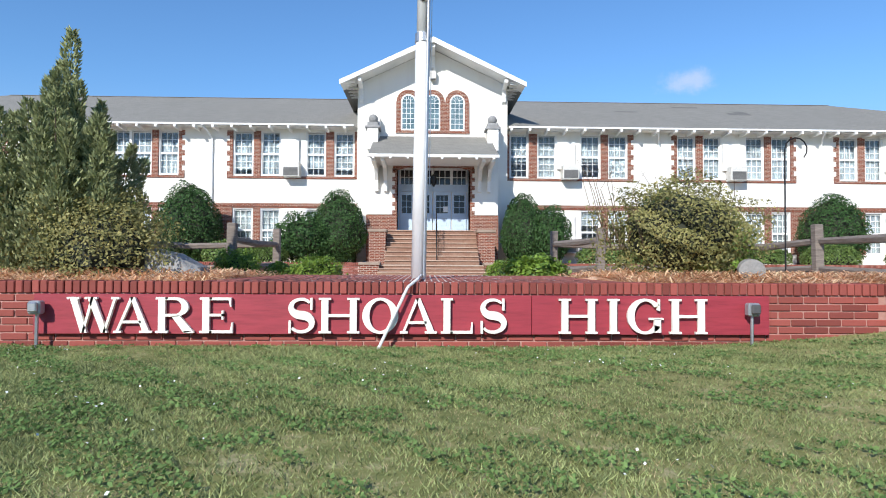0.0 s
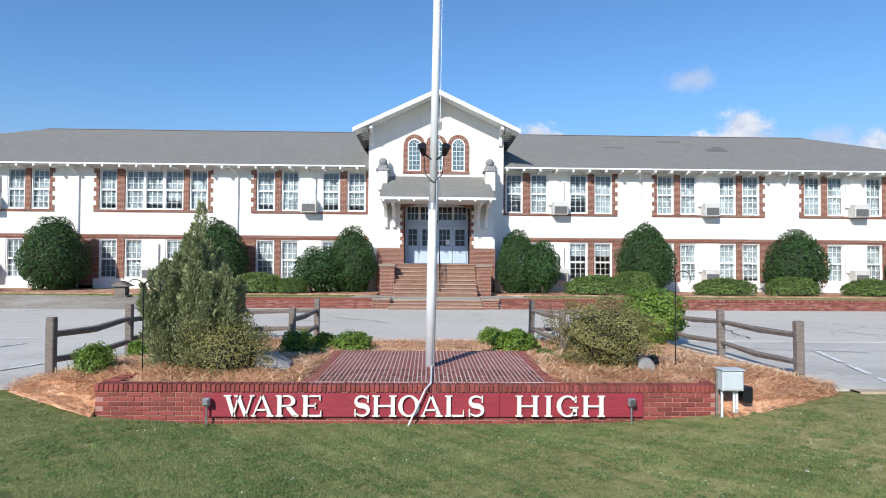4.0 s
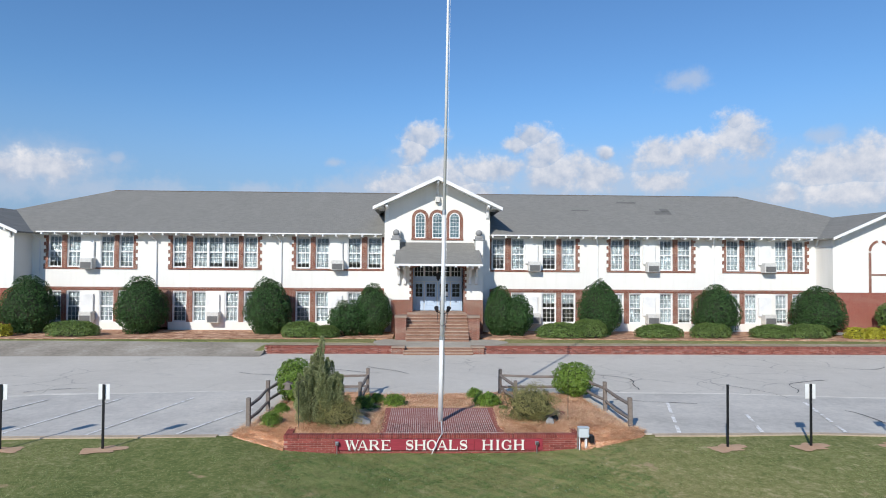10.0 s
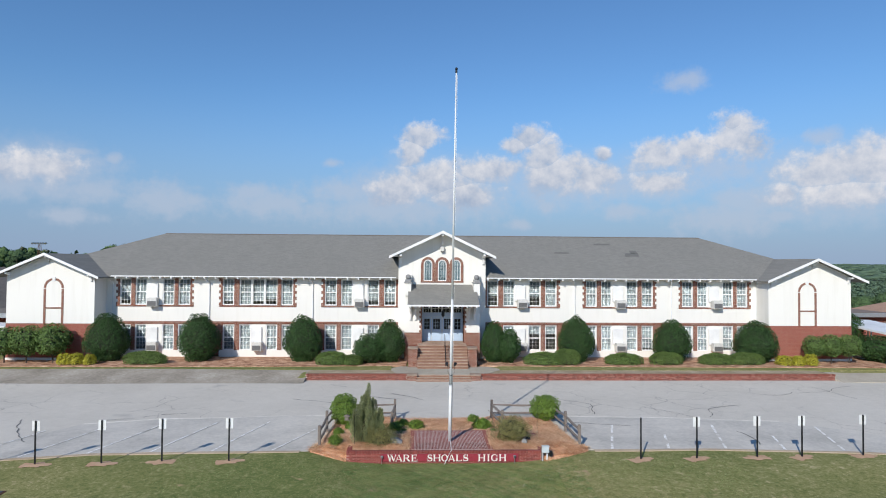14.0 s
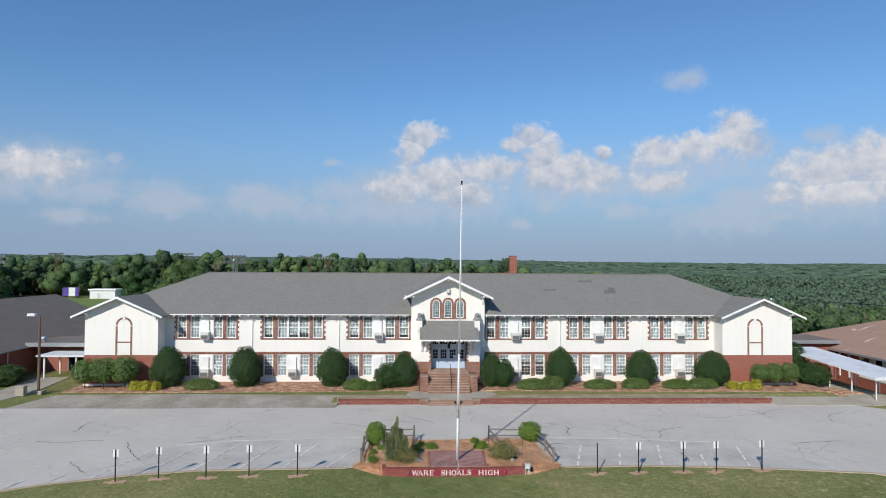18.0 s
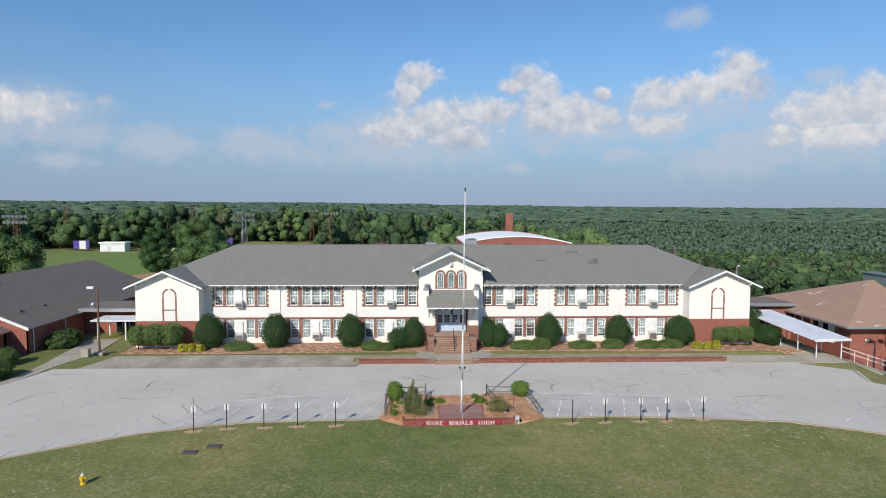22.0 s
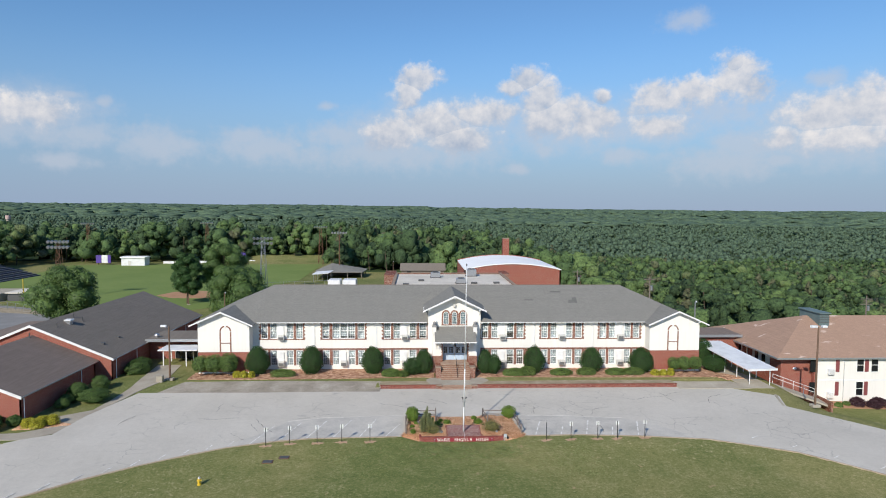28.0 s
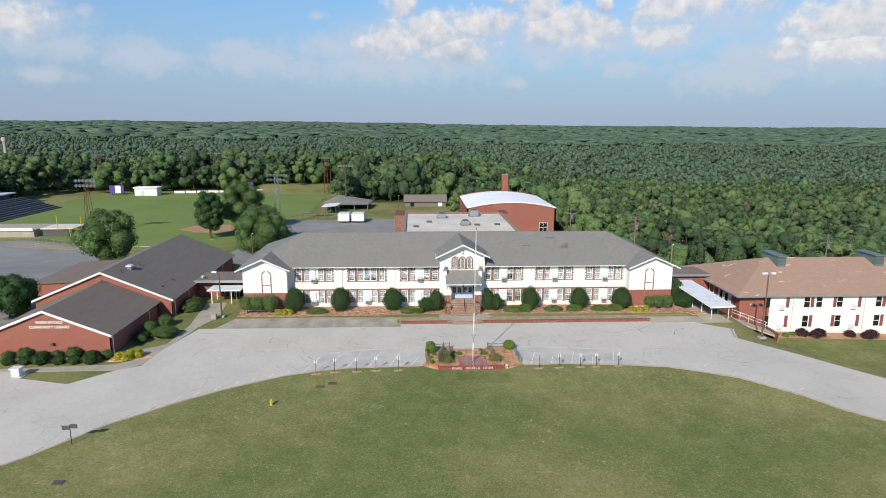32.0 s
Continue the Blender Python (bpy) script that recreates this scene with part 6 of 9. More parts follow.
def bed_zv(x, y):
    """Height of the straw: sunk at the rim, heaped inside, low under the paving."""
    x, y = np.asarray(x, float), np.asarray(y, float)
    d = np.full(x.shape, 9.0)
    for (x0, y0), (x1, y1) in zip(STRAWRIM[:-1], STRAWRIM[1:]):
        ux, uy = x1 - x0, y1 - y0
        t = np.clip(((x - x0) * ux + (y - y0) * uy) / (ux * ux + uy * uy), 0, 1)
        d = np.minimum(d, np.hypot(x - x0 - t * ux, y - y0 - t * uy))
    d = d + 0.1 * wav(x, y, 3.1, 0.8) * np.minimum(d, 1)
    ye = np.interp(x, [p[0] for p in BEDFRONT], [p[1] for p in BEDFRONT])
    lawn = ground_z(x, np.minimum(y, ye))
    base = lawn + (LOT - lawn) * sstep(ye - 0.1, ye + 0.4, y)
    top = 0.78 + 0.17 * sstep(-21.5, -25.0, y) - 0.065 * sstep(-25.3, -26.0, y) + 0.02 * wav(x, y, 4.3, 0.2) + 0.012 * wav(x, y, 11.0, 1.2)
    z = base + (top - base) * sstep(0.1, 1.4, d) + 0.035 - 0.2 * (1 - sstep(0.0, 0.34, d))
    behind = (x > WX0 + 0.02) & (x < WX1 - 0.02) & (y > -26.2)
    z = np.where(behind, np.maximum(z, 0.72 + 0.2 * sstep(-24.4, -25.9, y) * sstep(WX0, WX0 + 0.5, x)), z)
    return np.where((x > -2.12) & (x < 1.45) & (y < -22.95), np.minimum(z, 0.62), z)


def bed_z(x, y):
    return float(bed_zv(np.array([x]), np.array([y]))[0])


bed = flat_sheet("straw_bed", [(WX0, -26.04)] + STRAWRIM + [(3.79, -26.04)], 0.0, STRAW, "pine straw mulch bed round the flagpole", "mulch bed", 0.22, bed_z)
nr = np.random.RandomState(3)
cnt = 80000
px = nr.uniform(-7.0, 6.3, cnt)
py = -19.0 - 7.7 * nr.uniform(0, 1, cnt) ** 0.6
keep = ~((px > -2.2) & (px < 1.52) & (py < -22.9)) & ~((px > WX0) & (px < WX1) & (py < -26.1))
px, py = px[keep], py[keep]
pz = bed_zv(px, py)
keep = pz > np.where(py < np.interp(px, [p[0] for p in BEDFRONT], [p[1] for p in BEDFRONT]), ground_z(px, py), LOT) + 0.004
inside = np.zeros(len(px), bool)
rim_ = [(WX0, -26.04)] + STRAWRIM + [(3.79, -26.04)]
for (x0, y0), (x1, y1) in zip(rim_, rim_[1:] + rim_[:1]):
    inside ^= ((y0 > py) != (y1 > py)) & (px < (x1 - x0) * (py - y0) / (y1 - y0 if y1 != y0 else 1e-9) + x0)
keep &= inside & (px > -6.55 - 0.5 * sstep(-24, -25.4, py)) & (px < 5.75 + 0.5 * sstep(-24, -25.4, py))
px, py, pz = px[keep], py[keep], pz[keep] + 0.018
ang, ln_, tz = nr.uniform(0, 6.28, len(px)), nr.uniform(0.09, 0.26, len(px)), nr.uniform(-0.025, 0.07, len(px))
dx, dy = np.cos(ang) * ln_, np.sin(ang) * ln_
wx, wy = -np.sin(ang) * 0.0055, np.cos(ang) * 0.0055
v = np.stack([np.stack([px - wx, py - wy, pz], 1), np.stack([px + wx, py + wy, pz], 1), np.stack([px + dx + wx, py + dy + wy, pz + tz], 1), np.stack([px + dx - wx, py + dy - wy, pz + tz], 1)], 1).reshape(-1, 3)
tagged(new("pine_straw", fast_mesh("pine_straw", v, np.arange(len(v)).reshape(-1, 4), NEEDLE)), "loose dry pine needles on the bed", "pine straw", kind="stuff")

patio = structure("flagpole_paving", Geo().box(-2.2, 1.53, -26.0, -22.85, 0.6, 0.961), MORTAR, "red brick-on-edge paving with pale joints", "paving")
pv = Geo().cbox(-0.0245, 0.0245, -0.094, 0.094, -0.03, 0.008, 0.003).mesh("paver", PAVER)
rest = Geo()
for r in range(15):
    y = -25.88 + r * 0.211
    for c in range(51):
        x = -1.97 + c * 0.0662
        if r < 5:
            o = new("paver", pv)
            o.parent, o.location = patio, (x, y, 0.957 + brng.uniform(-0.003, 0.004))
        else:
            rest.cbox(x - 0.0245, x + 0.0245, y - 0.094, y + 0.094, 0.93, 0.965 + brng.uniform(-0.003, 0.004), 0.004)
for x0 in (-2.21, 1.345):
    for i in range(46):
        rest.cbox(x0, x0 + 0.2, -25.98 + i * 0.0685, -25.985 + i * 0.0685 + 0.06, 0.93, 0.968, 0.004)
o = part("edge_pavers", rest, PAVER, patio, kind="stuff")

# flagpole
FX, FY = -0.35, -24.66
fp = thing("flagpole", "tall white-sleeved metal flagpole with a small truck at the top", "flagpole", at=(FX, FY, 0.97))
part("sleeve", Geo().tube((FX, FY, 0.95), (FX, FY, 3.62), 0.083, 0.08, 20), METALWHITE, fp, "white painted lower sleeve", True)
part("lower_pole", Geo().tube((FX, FY, 3.6), (FX, FY, 7.7), 0.07, 0.06, 18), METALWHITE, fp, smooth=True)
part("collar", Geo().tube((FX, FY, 3.58), (FX, FY, 3.68), 0.09, 0.085, 18).tube((FX, FY, 7.62), (FX, FY, 7.76), 0.068, 0.064, 18), GALV, fp)
part("upper_pole", Geo().tube((FX, FY, 7.7), (FX, FY, 18.42), 0.052, 0.032, 14), METALWHITE, fp, smooth=True)
part("truck", Geo().tube((FX, FY, 18.42), (FX, FY, 18.54), 0.06, 0.05, 12).ball((FX, FY, 18.6), 0.07, n=10, m=8), BLACK, fp)
part("halyard", Geo().tube((FX + 0.1, FY - 0.02, 2.0), (FX + 0.06, FY - 0.02, 18.3), 0.006, n=4), METALWHITE, fp)
part("conduit", Geo().tube((FX + 0.06, FY - 0.085, 0.95), (FX + 0.06, FY - 0.085, 4.1), 0.018, n=8), GALV, fp)
for s in (-1, 1):
    part("lamp_arm", Geo().tube((FX, FY - 0.03, 4.38), (FX + s * 0.17, FY - 0.08, 4.5), 0.014, n=6).tube((FX, FY - 0.08, 4.02), (FX + s * 0.14, FY - 0.12, 4.15), 0.008, n=5)
         .tube((FX + s * 0.14, FY - 0.12, 4.15), (FX + s * 0.17, FY - 0.1, 4.5), 0.008, n=5), BLACK, fp)
    part("spotlight", Geo().tube((FX + s * 0.17, FY - 0.02, 4.5), (FX + s * 0.2, FY - 0.16, 4.62), 0.045, 0.075, 10), BLACK, fp, "black spotlight")
for o in fp.children:          # the whole pole leans a hand's width to one side
    for vtx in o.data.vertices:
        vtx.co.x += 0.0116 * (vtx.co.z - 0.97)
pipe = thing("bent_conduit", "white bent conduit from the flagpole over the sign to the lawn", "conduit", at=(-0.5, -26.3, 0.46))
part("pipe", Geo().tube((FX + 0.03, FY - 0.1, 1.0), (-0.34, -26.22, 0.995), 0.013).tube((-0.34, -26.22, 0.995), (-0.42, -26.36, 0.93), 0.013).tube((-0.42, -26.36, 0.93), (-0.66, -26.38, 0.42), 0.013), METALWHITE, pipe)

# split-rail fences
def fence(label, posts, zs, gaps=()):
    f = thing("split_rail_fence", label, "fence", "fences round the bed", at=(posts[0][0], posts[0][1], zs))
    fr_ = random.Random(int(posts[0][0] * 10))
    for x, y in posts:
        t = fr_.uniform(-0.02, 0.02)
        g = Geo().cbox(-0.065, 0.065, -0.065, 0.065, zs - 0.2, zs + 0.98 + fr_.uniform(-0.05, 0.05), 0.012)
        g.v = [(x + a + t * (c - zs), y + b, c) for a, b, c in g.v]
        part("post", g, RAILWOOD, f)
    for (x0, y0), (x1, y1) in zip(posts[:-1], posts[1:]):
        for z in (0.3, 0.72):
            mx, my, sag = (x0 + x1) / 2, (y0 + y1) / 2, fr_.uniform(0.0, 0.07)
            a, b = zs + z + fr_.uniform(-0.03, 0.03), zs + z + fr_.uniform(-0.04, 0.03)
            part("rail", Geo().tube((x0, y0, a), (mx, my, (a + b) / 2 - sag), 0.05, 0.062, 6).tube((mx, my, (a + b) / 2 - sag), (x1, y1, b), 0.062, 0.048, 6), RAILWOOD, f)
    return f


fence("weathered grey split-rail fence with two rails", [(-6.4, -24.92), (-6.47, -22.2), (-6.3, -19.5), (-3.15, -19.5), (-3.2, -22.1)], 0.78)
fence("weathered grey split-rail fence beside bright shrubs", [(5.76, -24.87), (5.74, -22.2), (5.5, -19.7), (2.2, -19.6), (2.5, -21.75)], 0.78)

# planting in the bed
def juniper(x, y, z, h, w):
    t = thing("juniper", "tall grey-green upright juniper with ragged pointed tips", "shrub", at=(x, y, z))
    r = np.random.RandomState(5)
    cs, us = [], []
    for i in range(40):
        a, rr = i * 2.4 + r.normal(0, 0.3), ((i + 0.3) / 40) ** 0.6
        top = h * (0.86 - 0.34 * rr ** 1.3) * r.uniform(0.68, 1.06) if i > 1 else h * (1 - 0.13 * i)
        bx, by = math.cos(a) * rr * w * 0.5, math.sin(a) * rr * w * 0.5
        foot = np.array((bx * 0.6, by * 0.6, top * 0.1))
        tip = np.array((bx + r.normal(0, 0.04), by + r.normal(0, 0.04), top))
        if i % 3 == 0 or rr < 0.45:
            part_ = new("stem", Geo().tube((bx * 0.15, by * 0.15, -0.05), tuple(tip * (1, 1, 0.9)), 0.016, 0.004, 5).mesh("stem", BARK))
            part_.parent = t
        axis = (tip - foot) / np.linalg.norm(tip - foot)
        # each spire carries short sprays that point up and outwards
        n = int(1700 * (top / h) ** 0.8) + 300
        f = r.uniform(0, 1, n) ** 0.8
        rad = 0.23 * (1 - f) ** 0.6 * (1 + 0.45 * np.sin(f * 15 + i)) + 0.015
        th = r.uniform(0, 6.28, n)
        out = np.stack([np.cos(th), np.sin(th), np.zeros(n)], 1)
        cs.append(foot + (tip - foot) * f[:, None] + out * rad[:, None] * r.uniform(0.4, 1.0, (n, 1)))
        us.append(axis * 1.0 + out * 0.75 + r.normal(0, 0.25, (n, 3)))
    c, up = np.concatenate(cs), np.concatenate(us)
    k = len(c)
    up /= np.linalg.norm(up, axis=1, keepdims=True)
    sd = np.cross(up, r.normal(0, 1, (k, 3)))
    sd /= np.linalg.norm(sd, axis=1, keepdims=True)
    l = r.uniform(0.03, 0.075, (k, 1))
    v = np.stack([c - sd * 0.013, c + up * l, c + sd * 0.013 + up * l * 0.4, c + sd * 0.008], 1).reshape(-1, 3)
    o = new("foliage", fast_mesh("foliage", v, np.arange(len(v)).reshape(-1, 4), L_JUNIPER))
    o.parent, o["kind"] = t, "stuff"
    # dark ball that paints the shade among the juniper's stems
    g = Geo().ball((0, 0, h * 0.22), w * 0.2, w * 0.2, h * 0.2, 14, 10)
    o = new("inner_foliage", g.mesh("inner_foliage", INNERSHADE, True))
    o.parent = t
    return t


juniper(-4.2, -24.75, 0.88, 2.78, 1.78)
plant("brownshrub", "flowering_shrub", "rounded shrub with small brownish-green leaves", "shrub", "brown shrubs in the bed", -3.55, -25.1, 0.92, 0.68, 0.54, 0.46, L_BROWN, 0.022, 15000, "low", 21, thick=0.6, amt=0.22)
plant("brownshrub2", "flowering_shrub", "large loose shrub with brownish leaves and bare twigs", "shrub", "brown shrubs in the bed", 2.6, -24.6, 0.9, 0.82, 0.72, 0.6, L_BROWN, 0.023, 26000, "round", 22, thick=0.7, amt=0.24)
tw = thing("bare_twigs", "thin bare twigs rising from the brown shrub", "twigs", at=(2.4, -24.3, 1.9))
tr = random.Random(9)
for i in range(26):
    a, b = tr.uniform(-0.8, 0.9), tr.uniform(-0.5, 0.6)
    hgt = tr.uniform(1.9, 2.4)
    g = Geo().tube((2.4 + a * 0.7, -24.4 + b, 1.3), (2.4 + a, -24.4 + b, hgt - 0.2), 0.006, 0.004, 4).tube((2.4 + a, -24.4 + b, hgt - 0.2), (2.4 + a + tr.uniform(-0.15, 0.15), -24.4 + b, hgt), 0.004, 0.002, 4)
    part("twig", g, TWIG, tw)
plant("greenshrub", "green_shrub", "bright green leafy shrub beside the fence", "shrub", "bright shrubs in the bed", 5.1, -20.0, 0.78, 0.8, 0.75, 0.66, L_GREEN, 0.05, 8000, "round", 23, thick=0.35, amt=0.12)
plant("greenshrub", "green_shrub", "bright green leafy shrub behind the juniper", "shrub", "bright shrubs in the bed", -5.75, -20.9, 0.8, 0.8, 0.7, 0.78, L_GREEN, 0.06, 6000, "round", 23, 2.0, 0.35)
for i, (x, y, r, h, lab) in enumerate(((-1.95, -21.9, 0.46, 0.26, "low glossy green shrub on pine straw"), (-2.65, -21.3, 0.3, 0.2, "small low green shrub on pine straw"), (1.1, -20.6, 0.34, 0.24, "small low green shrub on pine straw"),
                                       (1.45, -21.9, 0.52, 0.28, "low glossy green shrub on pine straw"), (-5.65, -25.05, 0.34, 0.26, "small leafy green clump by the fence"), (-5.75, -23.2, 0.26, 0.2, "small leafy green clump by the fence"),
                                       (-3.0, -22.5, 0.4, 0.3, "dark green low shrub below the boulder"), (-5.3, -22.0, 0.3, 0.22, "small leafy green clump by the fence"))):
    plant("lowgreen", "low_shrub", lab, "shrub", "low shrubs in the bed", x, y, 0.8 + 0.15 * float(sstep(-21.5, -25.6, y)), r * 0.92, r * 0.85, h * 0.8, L_GREEN if i != 6 else L_HOLLY, 0.03, 3600, "low", 31 + i % 2, i * 1.3, 0.4, 0.2)
for x, y in ((-2.6, -22.55), (1.95, -22.6), (-2.75, -23.1)):
    plant("tuft", "ground_cover", "tiny pale green ground cover at the paving edge", "plant", "ground cover tufts", x, y, 0.87, 0.2, 0.16, 0.05, L_HEDGE, 0.03, 420, "low", 41, x)
rk = Geo()
pts = [(-0.36, -0.2, -0.1), (0.36, -0.22, -0.1), (0.4, 0.2, -0.1), (-0.33, 0.22, -0.1), (-0.3, -0.14, 0.24), (0.1, -0.16, 0.17), (0.33, -0.1, 0.06), (0.32, 0.14, 0.06), (0.05, 0.16, 0.2), (-0.28, 0.12, 0.27)]
rk.add(pts, [(0, 1, 6, 5, 4), (1, 2, 7, 6), (2, 3, 9, 8, 7), (3, 0, 4, 9), (4, 5, 8, 9), (5, 6, 7, 8)])
bo = tagged(new("boulder", rk.mesh("boulder", GREYSTONE)), "flat-topped grey granite boulder lying in the pine straw", "boulder")
bo.location = (-2.9, -25.0, 1.02)
rs = tagged(new("round_stone", Geo().tube((3.08, -25.22, 1.06), (3.12, -25.08, 1.08), 0.13, 0.12, 14).mesh("round_stone", GREYSTONE)), "round grey stone disc leaning in the bed", "stone")
bs = thing("bed_floodlight", "black ground floodlight behind the round stone", "light", at=(3.3, -24.7, 0.95))
part("head", Geo().tube((3.2, -24.75, 1.02), (3.42, -24.7, 1.08), 0.09, 0.11, 10), BLACK, bs)
part("stake", Geo().tube((3.3, -24.72, 0.85), (3.3, -24.72, 1.05), 0.012), BLACK, bs)


def hook(x, y, z, h, double, label):
    t = thing("shepherd_hook", label, "garden hook", "garden hooks", at=(x, y, z))
    part("rod", Geo().tube((x, y, z - 0.1), (x, y, z + h - 0.15), 0.009, n=6), BLACK, t)
    for s in ((-1, 1) if double else (1,)):
        g = Geo()
        pr_ = None
        for i in range(9):
            a = math.pi - math.pi * 1.25 * i / 8
            p = (x + s * (0.13 + 0.13 * math.cos(a)), y, z + h - 0.15 + 0.13 * math.sin(a))
            if pr_:
                g.tube(pr_, p, 0.008, n=5)
            pr_ = p
        part("arm", g, BLACK, t)
    return t


hook(-4.74, -25.4, 0.9, 1.52, True, "black double shepherd hook beside the juniper")
hook(3.8, -24.6, 0.9, 1.7, False, "black single shepherd hook in the straw bed")
bf = thing("bird_feeder", "small weathered wooden bird feeder hanging from a hook", "bird feeder", at=(-5.09, -25.35, 2.0))
part("roof", Geo().prism([(-5.24, 2.29), (-5.09, 2.37), (-4.94, 2.29)], "y", -25.46, -25.24), RAILWOOD, bf)
part("tray", Geo().cbox(-5.21, -4.97, -25.44, -25.26, 2.12, 2.15, 0.005), RAILWOOD, bf)
part("hopper", Geo().cbox(-5.17, -5.01, -25.42, -25.28, 2.15, 2.29, 0.005), RAILWOOD, bf)
part("hanger", Geo().tube((-5.09, -25.35, 2.35), (-5.07, -25.35, 2.42), 0.005, n=4), BLACK, bf)

CABINET = m_paint("pale_grey_enamel", (0.56, 0.61, 0.62), 0.4, 0.08)
eb = thing("electrical_cabinet", "pale grey metal electrical cabinet on conduit legs", "cabinet", at=(3.82, -26.45, 0.55))
part("cabinet", Geo().cbox(3.68, 3.98, -26.5, -26.3, 0.94, 1.225, 0.01), CABINET, eb)
part("door", Geo().cbox(3.7, 3.96, -26.515, -26.5, 0.96, 1.2, 0.006), CABINET, eb)
part("hood", Geo().cbox(3.665, 3.995, -26.53, -26.29, 1.225, 1.24, 0.005), CABINET, eb)
for x in (3.72, 3.89, 3.93):
    part("leg", Geo().tube((x, -26.4, 0.42), (x, -26.4, 0.95), 0.018), METALWHITE, eb)
part("post", Geo().box(3.655, 3.69, -26.36, -26.33, 0.4, 1.2), RAILWOOD, eb)
part("meter_socket", Geo().cbox(4.02, 4.16, -26.42, -26.24, 0.76, 0.98, 0.02), BLACK, eb, "black box beside the cabinet")
part("cable", Geo().tube((3.98, -26.4, 1.0), (4.06, -26.35, 0.95), 0.014, n=6), GALV, eb)

# lot signs, hydrant, covers
SIGNS = [(-10.0, -26.67, 1), (-12.84, -26.7, 1), (-15.28, -26.93, 1), (-18.0, -27.0, 1), (-20.25, -27.5, 1), (8.03, -26.68, 0), (10.6, -26.56, 1), (13.41, -26.45, 2), (15.45, -26.47, 2), (18.4, -26.3, 2)]
post_me = Geo().box(-0.03, 0.03, -0.02, 0.02, 0, 1.86).mesh("post", BLACK)
plate_me = Geo().cbox(-0.16, 0.16, 0.022, 0.03, 1.42, 1.86, 0.003).mesh("sign_plate", METALWHITE)
pad_me = Geo()
rim = [(0.55 + 0.13 * math.sin(2 * a + 0.6) + 0.1 * math.sin(5 * a) + 0.05 * math.sin(9 * a + 2), a) for a in (math.tau * i / 28 for i in range(28))]
rim = [(0.95 * q * math.cos(a), 0.68 * q * math.sin(a), 0.002) for q, a in rim]
for i in range(28):
    pad_me.add([(0, 0, 0.03), rim[i], rim[(i + 1) % 28]], [(0, 1, 2)])
pad_me = pad_me.mesh("bare_patch", EARTH)
for x, y, k in SIGNS:
    z = float(ground_z(x, y))
    t = thing("parking_sign", "black post with a small white parking sign facing the lot", "parking sign", "parking signs along the kerb", at=(x, y, z))
    for n_, me in (("post", post_me), ("sign_plate", plate_me)):
        if n_ == "sign_plate" and not k:
            continue
        o = new(n_, me)
        o.parent = t
    p = tagged(new("bare_patch", pad_me), "bare sandy earth worn round the sign post", "bare patch", "bare patches", "structure")
    p.location = (x, y, z + 0.012)
    p.rotation_euler.z = math.pi * (int(x * 7) % 2) + 0.2 * math.sin(x * 5)
ds = thing("dark_board_sign", "dark double board sign on a post at the kerb", "sign", at=(-41.4, -43.6, 0.5))
part("post", Geo().box(-41.43, -41.37, -43.63, -43.57, 0.3, 2.6), BLACK, ds)
part("board", Geo().cbox(-42.15, -41.45, -43.66, -43.63, 2.15, 2.6, 0.01), DARKGREY, ds)
part("board", Geo().cbox(-41.35, -40.65, -43.66, -43.63, 2.3, 2.75, 0.01), DARKGREY, ds)
hy = thing("fire_hydrant", "yellow fire hydrant with a silver bonnet on the lawn", "fire hydrant", at=(-24.0, -35.4, 0.47))
HX, HY = -24.0, -35.4
part("barrel", Geo().tube((HX, HY, 0.4), (HX, HY, 0.52), 0.17, 0.17, 14).tube((HX, HY, 0.5), (HX, HY, 1.0), 0.12, 0.12, 14).tube((HX, HY, 0.92), (HX, HY, 0.98), 0.165, 0.165, 14), YELLOW, hy)
part("bonnet", Geo().ball((HX, HY, 0.99), 0.13, 0.13, 0.14, 14, 8).tube((HX, HY, 1.1), (HX, HY, 1.2), 0.04, 0.035, 6), SILVER, hy)
for s in (-1, 1):
    part("nozzle", Geo().tube((HX, HY, 0.8), (HX + s * 0.2, HY, 0.8), 0.065, 0.065, 10), YELLOW, hy)
part("pumper_nozzle", Geo().tube((HX, HY, 0.78), (HX, HY - 0.22, 0.78), 0.085, 0.085, 12), YELLOW, hy)
for x, y in ((-19.25, -30.9), (-17.9, -30.0), (-39.25, -49.9)):
    z = float(ground_z(x, y))
    c = thing("utility_cover", "dark metal utility cover set in the lawn", "utility cover", "utility covers", at=(x, y, z))
    part("plate", Geo().cbox(x - 0.42, x + 0.42, y - 0.3, y + 0.3, z - 0.1, z + 0.05, 0.015), DARKGREY, c)
    part("rim", Geo().cbox(x - 0.5, x + 0.5, y - 0.38, y + 0.38, z - 0.2, z + 0.025, 0.01), RUST, c)

# ---------------------------------------------------------------- planting along the school
for i, (x, y, w, h) in enumerate(((-27.6, -1.8, 1.75, 3.9), (-20.1, -1.7, 1.78, 3.9), (-11.55, -1.7, 1.7, 3.8), (-4.35, -2.2, 1.3, 3.5), (4.35, -2.1, 1.2, 3.4), (11.4, -1.7, 1.6, 3.8), (19.65, -1.7, 1.65, 3.55), (26.85, -1.8, 1.9, 3.5))):
    plant("holly", "holly_bush", "large clipped dark green holly against the white wall", "bush", "hollies along the school", x, y - 0.25, 1.12, w, w * 0.92, h / 2, L_HOLLY, 0.075, 13000, "egg", 51 + i % 3, i * 1.1, 0.22, 0.07)
